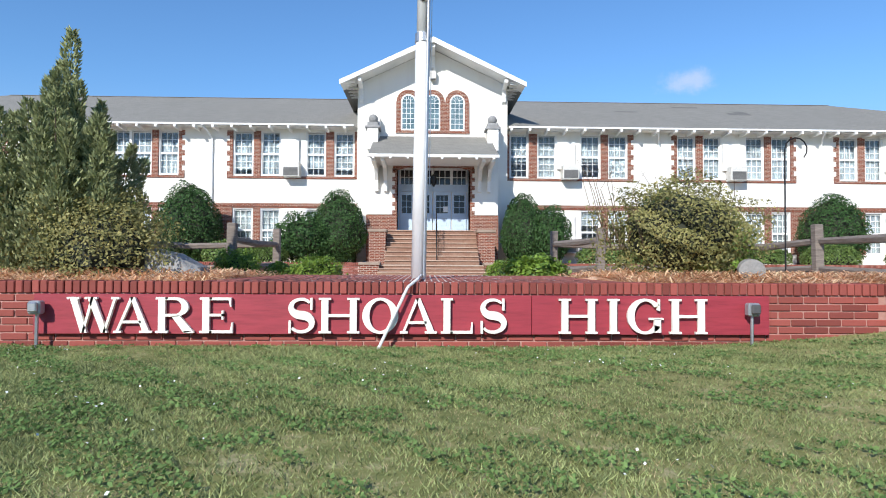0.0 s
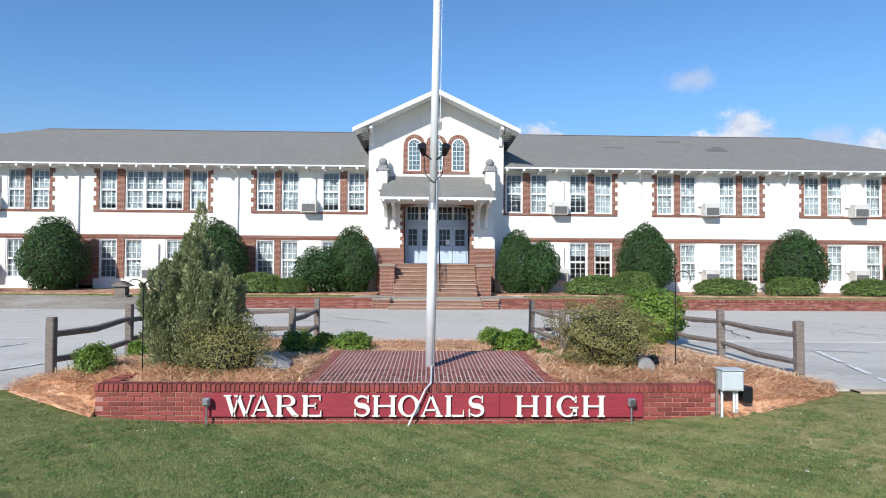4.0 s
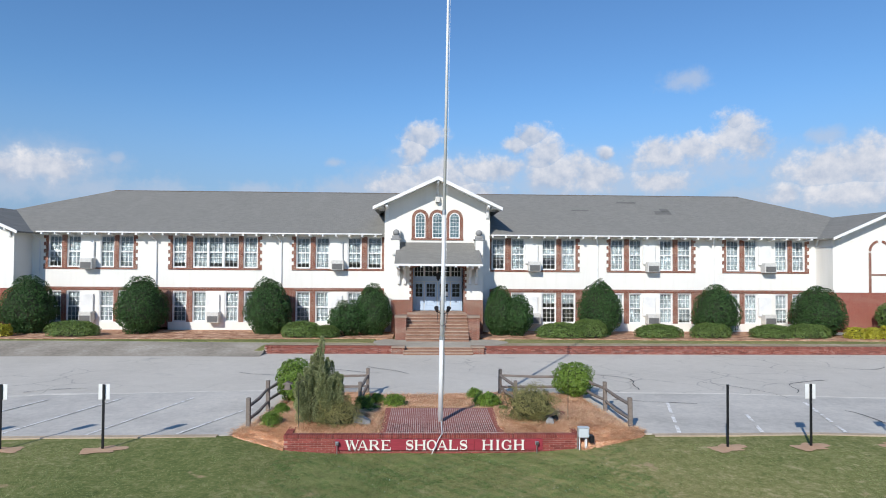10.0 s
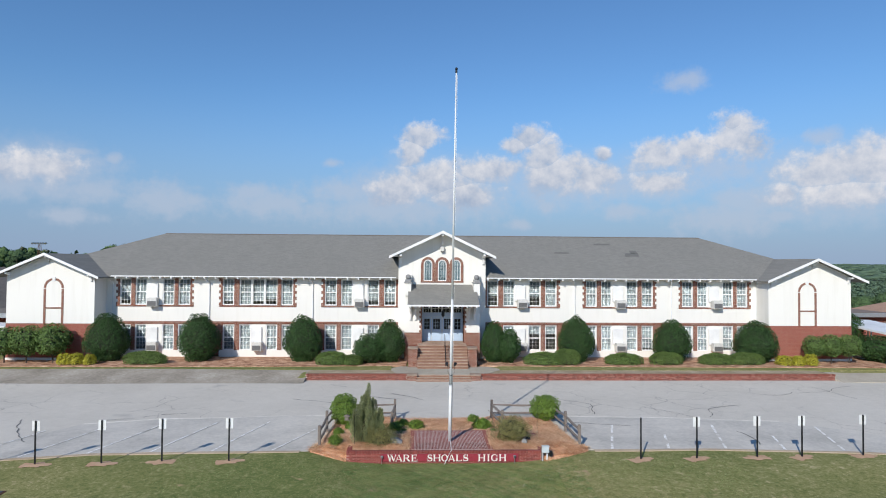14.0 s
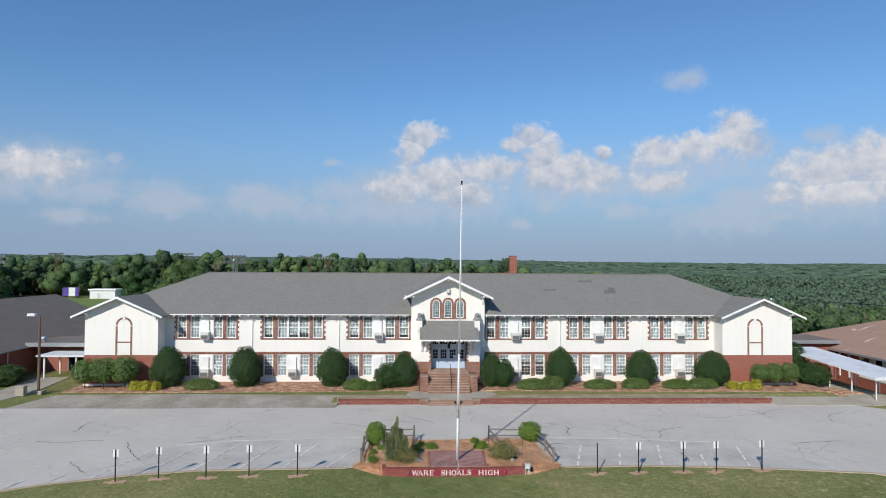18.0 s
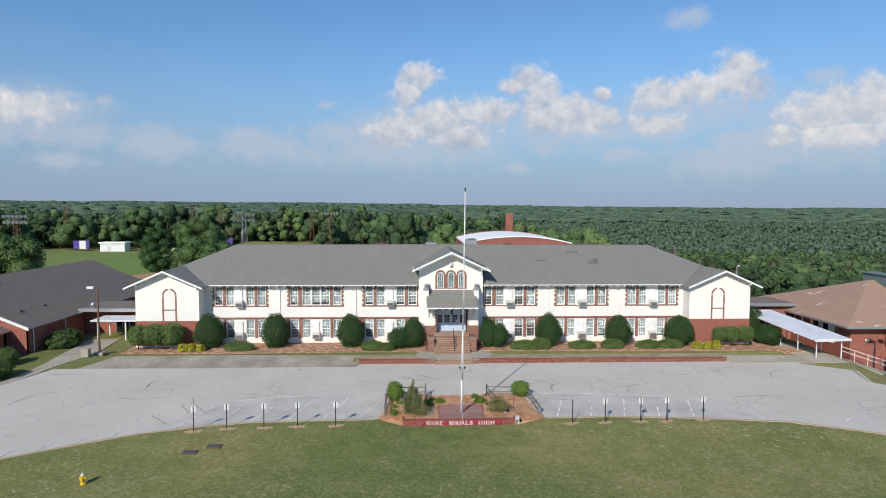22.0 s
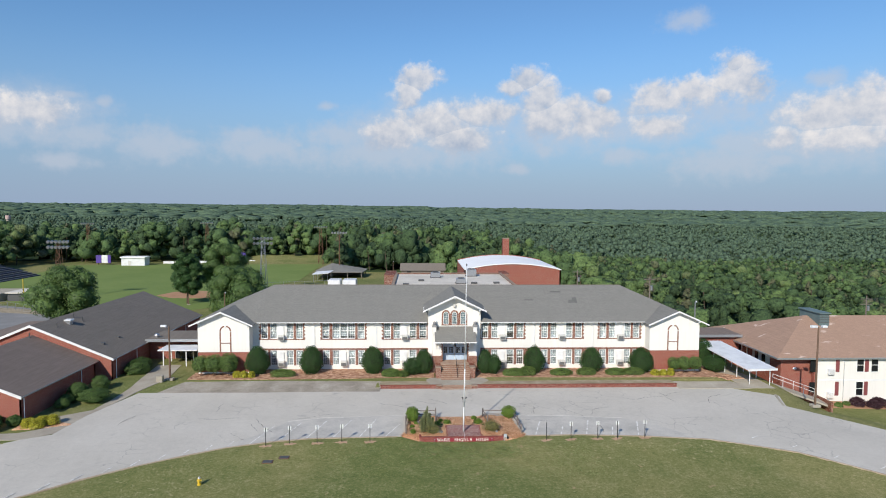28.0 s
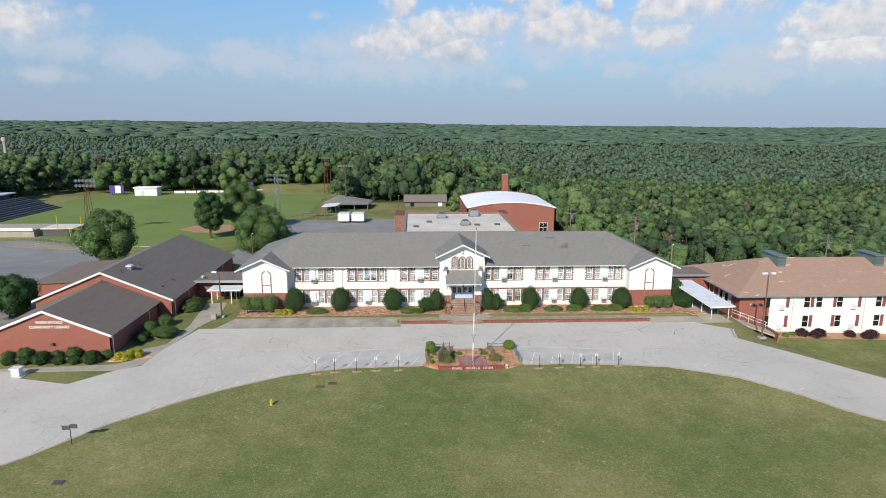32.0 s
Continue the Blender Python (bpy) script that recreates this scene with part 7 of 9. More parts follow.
plant("dullbush", "rounded_bush", "rounded dull green bush beside the entrance steps", "bush", "bushes beside the steps", -5.85, -2.9, 1.12, 1.45, 1.2, 1.2, L_HOLLY, 0.08, 7000, "round", 61, 0.4, 0.3, 0.1)
plant("dullbush", "rounded_bush", "rounded dull green bush beside the entrance steps", "bush", "bushes beside the steps", 5.55, -2.8, 1.12, 1.0, 1.0, 1.4, L_HOLLY, 0.08, 7000, "round", 61, 2.2, 0.3, 0.1)
for i, (x, y, w, h, lf) in enumerate(((-23.75, -3.6, 1.75, 0.5, 0), (-8.9, -3.8, 1.35, 0.52, 0), (-7.2, -3.9, 0.85, 0.4, 0), (8.3, -3.7, 1.7, 0.5, 0), (10.2, -3.6, 1.2, 0.62, 0), (14.95, -3.5, 1.6, 0.45, 0), (18.5, -3.5, 1.4, 0.5, 0),
                                       (22.7, -3.5, 1.5, 0.45, 0), (25.2, -3.5, 1.6, 0.48, 0), (-29.9, -4.0, 0.65, 0.42, 1), (-28.9, -4.1, 0.6, 0.45, 1), (-27.9, -4.0, 0.6, 0.4, 1), (28.2, -4.0, 0.7, 0.4, 1), (29.3, -4.1, 0.6, 0.4, 1), (30.4, -4.0, 0.7, 0.45, 1))):
    if lf:
        plant("yellowbush", "golden_shrub", "small golden-yellow shrub in the straw bed", "shrub", "golden shrubs", x, y, 1.12, w, w * 0.8, h, L_YELLOW, 0.07, 1600, "low", 71, i, 0.3)
    else:
        plant("hedge", "clipped_hedge", "low clipped green hedge mound below the windows", "hedge", "clipped hedges", x, y, 1.12, w, 0.85, h, L_HEDGE, 0.07, 5200, "low", 75 + i % 2, 0.0, 0.2, 0.06)
for i, (x, y, r) in enumerate(((-35.0, -3.3, 1.15), (-33.2, -3.4, 1.25), (-31.2, -3.3, 1.3), (31.2, -3.2, 0.9), (32.6, -3.3, 0.95), (34.2, -3.2, 0.95))):
    t = plant("roundtree", "round_shrub", "round green shrub on a bare trunk before the wing", "shrub", "round shrubs before the wings", x, y, 1.75, r, r, r * 0.95, L_SHRUB, 0.09, 4200, "round", 81 + i % 2, i, 0.3, 0.12)
    tk = Geo().tube((0, 0, -0.7), (0.05, 0, 0.5), 0.06, 0.04, 7).tube((0.02, 0, 0.0), (0.3, 0.1, 0.9), 0.04, 0.02, 6).tube((0.02, 0, 0.0), (-0.25, -0.1, 0.9), 0.04, 0.02, 6)
    o = new("trunk", tk.mesh("trunk", BARK))
    o.parent = t
for x, y, r, h in ((37.7, -1.6, 1.7, 1.15), (37.4, 2.0, 1.6, 2.0)):
    plant("dullbush", "rounded_bush", "rounded dull green bush at the wing corner", "bush", "bushes at the wing corner", x, y, 1.05, r, r * 0.9, h, L_HOLLY, 0.08, 7000, "round", 61, x, 0.3)

# lawn blades, dense where the camera starts
def blades(name, x0, x1, y0, y1, n, h, wd, seed, label, mat, patchy=0.35):
    r = np.random.RandomState(seed)
    x, y = r.uniform(x0, x1, n), y1 - (y1 - y0) * r.uniform(0, 1, n)
    yk = np.interp(x, [p[0] for p in KERB], [p[1] for p in KERB]) - 0.24
    yk = np.where((x > -7.2) & (x < 6.3), np.interp(x, [p[0] for p in BEDFRONT], [p[1] for p in BEDFRONT]), yk)
    field = wav(x, y, 0.9, 4.0) * 0.5 + wav(x, y, 2.7, 1.4) * 0.35 + wav(x, y, 6.1, 0.3) * 0.3
    inner = (np.abs(x + 0.2) < 4.2) & (y > -30.3)
    keep_ = (y < yk) & (r.uniform(0, 1, n) < 0.75 + patchy * field * 2) & ~(inner & (wd > 0.005))
    x, y, field = x[keep_], y[keep_], field[keep_]
    z = ground_z(x, y)
    m = len(x)
    a, b, l = r.uniform(0, 6.28, m), r.uniform(0, 6.28, m), h * (0.85 + 0.4 * field + 0.35 * wav(x, y, 23.0, 0.7)) * r.uniform(0.4, 1.3, m)
    lean = r.uniform(0.5, 1.6, m) * l
    ca, sa = np.cos(a) * wd, np.sin(a) * wd
    v_ = np.stack([np.stack([x - ca, y - sa, z - 0.004], 1), np.stack([x + ca, y + sa, z - 0.004], 1), np.stack([x + np.cos(b) * lean, y + np.sin(b) * lean, z + l], 1)], 1).reshape(-1, 3)
    tagged(new(name, fast_mesh(name, v_, np.arange(3 * m).reshape(-1, 3), mat)), label, "grass", kind="stuff")


blades("lawn_grass", -4.4, 4.0, -30.3, -26.22, 340000, 0.024, 0.0036, 1, "short green grass blades before the sign", BLADE, 0.45)
blades("lawn_grass", -13, 12, -34.5, -26.3, 150000, 0.026, 0.0055, 2, "short green grass blades across the lawn", BLADE)
blades("dry_grass", -6, 6, -31.5, -26.25, 90000, 0.019, 0.002, 3, "dry straw-coloured blades among the grass", DRYBLADE, -0.6)
# broad weeds and clover heads
r = np.random.RandomState(8)
cx_, cy_ = r.uniform(-5, 5, 110000), r.uniform(-30.6, -26.3, 110000)
sel = (wav(cx_, cy_, 1.3, 0.5) * 0.4 + 0.7 * wav(cx_, cy_, 4.7, 1.5) + 0.7 * wav(cx_, cy_, 11.0, 0.5) > 0.12)
cx_, cy_ = cx_[sel], cy_[sel]
vv, ff = leaf_quads(np.stack([cx_, cy_, ground_z(cx_, cy_) + 0.022], 1), np.tile((0, -0.2, 1.0), (len(cx_), 1)), 0.0145, r, aspect=1.4)
tagged(new("clover_leaves", fast_mesh("clover_leaves", vv, ff, m_leaf("clover_leaf", (0.06, 0.115, 0.03), (0.17, 0.26, 0.085), 0.7, 0.15))), "small clover leaves in the lawn", "clover", kind="stuff")
cx_, cy_ = r.uniform(-4.5, 4.8, 520), -30.0 + 3.6 * r.uniform(0, 1, 520) ** 0.7
sel = (wav(cx_, cy_, 1.3, 0.5) > 0.1)
cx_, cy_ = cx_[sel], cy_[sel]
vv, ff = leaf_quads(np.stack([cx_, cy_, ground_z(cx_, cy_) + 0.035], 1), np.tile((0, -0.3, 1.0), (len(cx_), 1)), 0.014, r, aspect=1.0)
tagged(new("clover_flowers", fast_mesh("clover_flowers", vv, ff, METALWHITE)), "tiny white clover heads in the lawn", "clover", kind="stuff")
# ---------------------------------------------------------------- library
lib = thing("library_building", "low red brick library with two dark shingle gables and white rakes", "building", at=(-57, 0, 0.7))


def gable_hall(bld, x0, x1, px, y0, y1, ez, pz, roofmat, over=0.35, ground=0.0, backgable=True):
    """A hall with its ridge along y: side walls, gable end, two roof slopes, rake boards and gutters."""
    hw0, hw1 = px - x0, x1 - px
    part("side_wall", Geo().box(x1 - 0.75, x1 - 0.45, y0 + 0.3, y1, ground, ez), BRICKDARK, bld)
    part("side_wall", Geo().box(x0 + 0.45, x0 + 0.75, y0 + 0.3, y1, ground, ez), BRICKDARK, bld)
    s = (pz - ez) / hw1
    part("gable_wall", Geo().prism([(x0 + 0.45, ground), (x1 - 0.45, ground), (x1 - 0.45, ez + 0.3 * s), (px, pz - 0.12), (x0 + 0.45, ez + 0.3 * s)], "y", y0 + over, y0 + over + 0.3), BRICKDARK, bld)
    part("rear_gable", Geo().prism([(x0 + 0.45, ground), (x1 - 0.45, ground), (x1 - 0.45, ez + 0.3 * s), (px, pz - 0.12), (x0 + 0.45, ez + 0.3 * s)], "y", y1 - 0.3, y1), BRICKDARK, bld)
    part("roof_slope", Geo().slab([(px, y0, pz), (px, y1 + 0.2, pz), (x1, y1 + 0.2, ez), (x1, y0, ez)][::-1], 0.1), roofmat, bld)
    part("roof_slope", Geo().slab([(px, y0, pz), (px, y1 + 0.2, pz), (x0, y1 + 0.2, ez), (x0, y0, ez)], 0.1), roofmat, bld)
    rk_ = Geo()
    for ex in (x0, x1):
        rk_.prism([(px, pz + 0.05), (ex, ez + 0.05), (ex, ez - 0.28), (px, pz - 0.28)], "y", y0 - 0.05, y0 + 0.03)
    part("rake_board", rk_, TRIM, bld, "white rake board")
    part("gutter", Geo().cbox(x1 - 0.05, x1 + 0.09, y0, y1, ez - 0.14, ez - 0.01, 0.02), GALV, bld)


gable_hall(lib, -65.6, -48.25, -56.9, -20.4, -4.3, 3.62, 7.1, ROOFBROWN)
gable_hall(lib, -68.0, -46.15, -57.05, -4.45, 29.6, 3.88, 8.45, ROOFDARK)
part("lean_roof", Geo().slab([(-76, 8, 3.4), (-67.6, 8, 3.9), (-67.6, 26, 3.9), (-76, 26, 3.4)], 0.15), ROOFBROWN, lib)
part("lean_wall", Geo().box(-75.6, -67.6, 8.3, 25.7, -0.5, 3.4), BRICKDARK, lib)
for y in (-19.6, -8.0, -3.2, 3.0, 12.0, 22.0):
    xw = -48.65 if y < -4.5 else -46.55
    part("downspout", Geo().tube((xw + 0.15, y, 0.6), (xw + 0.15, y, 3.6), 0.05, n=6), METALWHITE, lib)
for x, y, z, h in ((-56.6, -5.2, 7.0, 0.9), (-56.0, 4.2, 8.0, 0.9), (-54.75, 4.2, 7.5, 0.9), (-55.2, -1.4, 7.65, 0.9), (-49.3, 3.4, 5.18, 0.15), (-49.3, -1.0, 5.18, 0.15)):
    if h > 0.5:
        v_ = thing("vent_pipe", "dark metal vent pipe on the library roof", "vent pipe", "roof vents", at=(x, y, z))
        part("pipe", Geo().tube((x, y, z - 0.3), (x, y, z + 0.6), 0.07, n=8), DARKGREY, v_)
        part("flashing", Geo().tube((x, y, z - 0.12), (x, y, z + 0.1), 0.2, 0.08, 8), DARKGREY, v_)
    else:
        v_ = thing("roof_vent", "low dark vent on the library shingles", "roof vent", "low roof vents", at=(x, y, z))
        part("hood", Geo().cbox(x - 0.3, x + 0.3, y - 0.2, y + 0.2, z - 0.1, z + 0.18, 0.04), DARKGREY, v_)
bx = thing("roof_fan", "white boxy exhaust fan on the library roof", "roof fan", at=(-55.0, 1.4, 7.5))
part("base", Geo().cbox(-55.45, -54.75, 1.05, 1.75, 7.2, 8.0, 0.03), GALV, bx)
part("cap", Geo().cbox(-55.6, -54.6, 0.9, 1.9, 8.0, 8.25, 0.06), METALWHITE, bx)


def text_mesh(body, size):
    cu = bpy.data.curves.new("lettering", "FONT")
    cu.body, cu.size, cu.extrude, cu.align_x, cu.offset = body, size, 0.02, "CENTER", 0.012
    ob = bpy.data.objects.new("lettering", cu)
    scene.collection.objects.link(ob)
    bpy.context.view_layer.update()
    me = bpy.data.meshes.new_from_object(ob.evaluated_get(bpy.context.evaluated_depsgraph_get()))
    bpy.data.objects.remove(ob)
    me.materials.clear()
    me.materials.append(LETTER)
    return me


lett = thing("library_lettering", "cream raised lettering on the library gable", "lettering", at=(-56.9, -20.06, 4.8))
for body, z, sz in (("WARE SHOALS", 5.26, 0.52), ("COMMUNITY LIBRARY", 4.6, 0.52)):
    o = part("word", text_mesh(body, sz), None, lett)
    o.location, o.rotation_euler = (-56.3, -20.1, z), (math.pi / 2, 0, 0)
lf = thing("wall_flood", "small dark floodlight low on the library gable", "light", at=(-56.2, -20.2, 2.4))
part("head", Geo().cbox(-56.4, -55.9, -20.4, -20.06, 2.3, 2.6, 0.03), DARKGREY, lf)
r_ = random.Random(3)
for i in range(13):
    x = -61.5 + i * 1.05 + r_.uniform(-0.15, 0.15)
    big = i % 3 == 2
    plant("libbush", "clipped_shrub", "clipped dark green shrub before the library" if i % 2 else "leafy green shrub before the library", "shrub", "shrubs before the library",
          x, -20.9 - (1.9 if i % 2 else 0.0), 0.66, 0.72 + 0.2 * big, 0.7 + 0.2 * big, 0.55 + 0.22 * big, L_HOLLY if i % 2 else L_TREE, 0.1, 2200, "round", 90 + i % 2, i, 0.3)
for i, (x, y) in enumerate(((-46.9, -21.6), (-45.8, -21.0), (-44.9, -20.6), (-45.9, -21.8))):
    plant("yellowbush", "golden_shrub", "small golden-yellow shrub in the straw bed", "shrub", "golden shrubs", x, y, 0.7, 0.75, 0.7, 0.5, L_YELLOW, 0.07, 1600, "low", 71, i, 0.3)
for i, (x, y, r, h) in enumerate(((-46.9, -11.9, 1.1, 1.05), (-46.0, -8.3, 1.05, 1.0), (-44.4, -12.9, 1.6, 0.85), (-46.9, -15.2, 0.8, 0.6), (-47.3, -13.6, 0.8, 0.6), (-44.7, -0.8, 1.6, 1.1), (-45.2, 1.4, 1.4, 1.0))):
    plant("dullbush", "rounded_bush", "rounded dull green bush beside the library wall", "bush", "bushes beside the library", x, y, 0.68, r, r, h, L_TREE, 0.08, 7000, "round", 62, i * 0.7, 0.3)
cb = thing("white_bin", "white boxy bin on the library pavement", "bin", at=(-56.9, -26.6, 0.7))
part("body", Geo().cbox(-57.4, -56.4, -27.1, -26.2, 0.66, 1.7, 0.04), METALWHITE, cb)
part("lid", Geo().cbox(-57.55, -56.25, -27.25, -26.1, 1.7, 1.85, 0.04), METALWHITE, cb)
wb = thing("utility_pedestal", "tan utility pedestal at the walk", "pedestal", at=(-39.7, -5.3, 0.9))
part("body", Geo().cbox(-40.1, -39.3, -5.6, -5.0, 0.7, 1.75, 0.04), CONCRETE, wb)
part("cap", Geo().cbox(-40.14, -39.26, -5.64, -4.96, 1.75, 1.82, 0.02), CONCRETE, wb)

# covered link to the library
lk = thing("link_canopy", "white flat metal canopy on posts between library and wing", "canopy", at=(-40.9, 3, 1.0))
part("deck", Geo().cbox(-43.3, -37.6, 2.6, 6.2, 3.25, 3.42, 0.03), METALWHITE, lk)
for x, y in ((-42.6, 3.0), (-39.3, 3.0), (-42.6, 5.9), (-39.3, 5.9)):
    part("post", Geo().box(x - 0.07, x + 0.07, y - 0.07, y + 0.07, 0.8, 3.25), METALWHITE, lk)
lh = thing("link_hall", "low flat-roofed glazed hall between library and school", "building", at=(-41, 9, 1.0))
part("roof", Geo().cbox(-46.6, -35.8, 6.2, 13.0, 3.95, 4.25, 0.04), ROOFDARK, lh)
part("fascia", Geo().cbox(-46.6, -35.8, 6.1, 6.2, 3.85, 4.3, 0.02), GREYMETAL, lh)
part("wall", Geo().box(-46.5, -35.9, 7.6, 7.8, 0.5, 3.95), BRICKDARK, lh)
part("glazing", Geo().box(-42.6, -38.4, 7.5, 7.58, 1.0, 3.2), DARKGLASS, lh)
for i in range(6):
    x = -42.6 + i * 0.84
    part("mullion", Geo().box(x - 0.04, x + 0.04, 7.44, 7.5, 1.0, 3.2), GREYMETAL, lh)
for x, y in ((-37.3, 9.0), (-45.4, 7.6)):
    f_ = thing("mushroom_vent", "pale round exhaust vent on the link roof", "roof vent", "round roof vents", at=(x, y, 4.25))
    part("stack", Geo().tube((x, y, 4.2), (x, y, 4.65), 0.2, n=10), GALV, f_)
    part("hood", Geo().tube((x, y, 4.6), (x, y, 4.85), 0.42, 0.25, 12), GALV, f_)


def lamp_pole(x, y, z0, z1, heads, mat, label):
    t = thing("lamp_pole", label, "lamp pole", "lamp poles", at=(x, y, z0))
    part("pole", Geo().tube((x, y, z0 - 0.3), (x, y, z1), 0.14, 0.09, 10), mat, t)
    for s in heads:
        part("arm", Geo().tube((x, y, z1 - 0.15), (x + s * 0.55, y - 0.1, z1 + 0.05), 0.03, n=6), GALV, t)
        part("lamp_head", Geo().cbox(x + s * 0.35, x + s * 0.95, y - 0.35, y + 0.1, z1 - 0.05, z1 + 0.22, 0.05), METALWHITE, t, "pale floodlight head")
    part("base", Geo().cbox(x - 0.5, x + 0.5, y - 0.4, y + 0.4, z0 - 0.2, z0 + 0.12, 0.03), CONCRETE, t)
    return t


lamp_pole(-38.88, -4.05, 1.0, 8.2, (-1,), POLEWOOD, "brown wooden light pole beside the wing")
lamp_pole(43.5, -15.8, 0.5, 10.2, (-1, 1), POLEWOOD, "weathered wooden light pole with two floodlights")
lamp_pole(41.0, 12.0, 0.0, 9.0, (0.2,), GALV, "slim metal light pole behind the walkway")

# ---------------------------------------------------------------- annex with covered walkway
wk = thing("covered_walkway", "long sloping white metal walkway canopy on slim posts", "canopy", at=(40, -2, 0.7))
part("deck", Geo().slab([(39.0, -8.6, 3.05), (43.2, -8.2, 3.05), (41.6, 4.4, 4.15), (37.4, 4.4, 4.15)], 0.16), METALWHITE, wk)
part("fascia", Geo().add([(38.95, -8.66, 3.1), (43.25, -8.26, 3.1), (43.25, -8.26, 2.82), (38.95, -8.66, 2.82), (38.95, -8.6, 3.1), (43.25, -8.2, 3.1), (43.25, -8.2, 2.82), (38.95, -8.6, 2.82)],
                           [(0, 1, 2, 3), (7, 6, 5, 4), (0, 4, 5, 1), (3, 2, 6, 7)]), METALWHITE, wk)
for i in range(5):
    y = -7.9 + i * 3.0
    z = 2.95 + (y + 8) * 0.085
    for x in (39.6 - i * 0.18, 42.4 - i * 0.2):
        part("post", Geo().tube((x, y, 0.4), (x, y, z), 0.06, n=8), METALWHITE, wk)
lk2 = thing("annex_link", "low brick link with a flat brown roof between wing and annex", "building", at=(41, 9, 0.5))
part("roof", Geo().cbox(35.6, 46.2, 6.6, 12.6, 4.3, 4.6, 0.04), ROOFBROWN, lk2)
part("fascia", Geo().cbox(35.5, 46.3, 6.5, 6.6, 4.2, 4.62, 0.02), GREYMETAL, lk2)
part("wall", Geo().box(35.7, 46.2, 7.2, 7.5, -1.0, 4.3), BRICKDARK, lk2)
an = thing("annex_building", "two-storey white and brick annex with a faded tan hip roof", "building", at=(60, 0, -2.5))
AX0, AX1, AY0, AY1, AE = 45.2, 92.0, -4.9, 17.2, 3.68
HR = 10.6
ridge = [(AX0 + HR, 6.2, 7.75), (AX1 - HR, 6.2, 7.75)]
part("roof_slope", Geo().slab([(AX0, AY0, AE), (AX1, AY0, AE), ridge[1], ridge[0]], 0.12), ROOFTAN, an)
part("roof_slope", Geo().slab([(AX1, AY1, AE), (AX0, AY1, AE), ridge[0], ridge[1]], 0.12), ROOFTAN, an)
part("roof_hip", Geo().slab([(AX0, AY1, AE), (AX0, AY0, AE), ridge[0]], 0.12), ROOFTAN, an)
part("roof_hip", Geo().slab([(AX1, AY0, AE), (AX1, AY1, AE), ridge[1]], 0.12), ROOFTAN, an)
part("eaves_trim", Geo().cbox(AX0, AX1, AY0 - 0.06, AY0 + 0.06, AE - 0.26, AE - 0.01, 0.02).cbox(AX0 - 0.06, AX0 + 0.06, AY0, AY1, AE - 0.26, AE - 0.01, 0.02), GREYMETAL, an)
part("soffit", Geo().box(AX0 + 0.1, AX1 - 0.1, AY0 + 0.1, AY1 - 0.1, AE - 0.22, AE - 0.18), TRIM, an)
WY0 = -4.35
part("front_wall", Geo().box(51.2, AX1 - 1, WY0, WY0 + 0.3, -4.5, AE - 0.2), WHITE, an, "white painted front wall")
part("floor_band", Geo().box(51.2, AX1 - 1, WY0 - 0.03, WY0, 0.2, 0.42), TRIM, an)
part("brick_bay", Geo().box(46.4, 51.2, WY0 + 0.6, WY0 + 0.9, -4, AE - 0.2).box(50.9, 51.2, WY0 + 0.02, WY0 + 0.6, -4, AE - 0.2), BRICKDARK, an, "red brick corner bay")
part("side_wall", Geo().box(46.4, 46.7, WY0 + 0.9, 16.5, -4, AE - 0.2), BRICKDARK, an)
part("side_panel", Geo().box(46.34, 46.4, -1.0, 3.6, 0.9, AE - 0.2), WHITE, an, "white painted side panel")
part("rear_wall", Geo().box(46.4, AX1 - 1, 16.5, 16.8, -6, AE - 0.2), BRICKDARK, an)
part("end_wall", Geo().box(AX1 - 1.3, AX1 - 1, WY0, 16.8, -6, AE - 0.2), BRICKDARK, an)
awk = Geo().box(0, 0.95, -0.03, 0.02, 0, 1.9).mesh("window", DARKGLASS)
aws = Geo().box(-0.05, 1.0, -0.05, 0.0, 0.9, 0.98).box(-0.06, 0.0, -0.05, 0.02, 0, 1.9).box(0.95, 1.01, -0.05, 0.02, 0, 1.9).box(-0.06, 1.01, -0.05, 0.02, 1.9, 1.96).box(-0.06, 1.01, -0.08, 0.02, -0.07, 0.0).mesh("window_frame", TRIM)
shm = Geo().cbox(0, 0.55, -0.05, 0.0, -0.05, 1.95, 0.01).mesh("shutter", SHUTTER)
acw = Geo().cbox(-0.4, 0.4, -0.45, 0.0, 0.0, 0.85, 0.03).mesh("air_unit", METALWHITE)
acl = Geo()
for i in range(7):
    acl.box(-0.34, 0.34, -0.462, -0.45, 0.1 + i * 0.1, 0.15 + i * 0.1)
acl = acl.mesh("grille", ACGREY)
for bay in range(4):
    for fz in (1.55, -1.85):
        ox = bay * 12.4
        for wxp in (57.1, 59.2):
            if fz < 0 and wxp > 58:
                continue
            w = piece("window", awk, an, (wxp + ox, WY0, fz))
            o = new("window_frame", aws)
            o.parent = w
        for sx in (58.25, 62.1 if bay < 3 else 62.1):
            piece("shutter", shm, an, (sx + ox, WY0, fz))
        if ox + 62.8 < AX1 - 3:
            w = piece("window", awk, an, (62.75 + ox, WY0, fz))
            o = new("window_frame", aws)
            o.parent = w
        piece("shutter", shm, an, (54.0 + ox, WY0, fz))
        for k, me in (("air_unit", acw), ("grille", acl)):
            piece(k, me, an, (53.2 + ox, WY0, fz - 0.35))
        part("downspout", Geo().tube((55.2 + ox, WY0 - 0.08, -3.6), (55.2 + ox, WY0 - 0.08, AE - 0.3), 0.04, n=6), METALWHITE, an)
for fz in (1.55, -1.85):
    w = piece("window", awk, an, (50.3, WY0 - 0.0, fz))
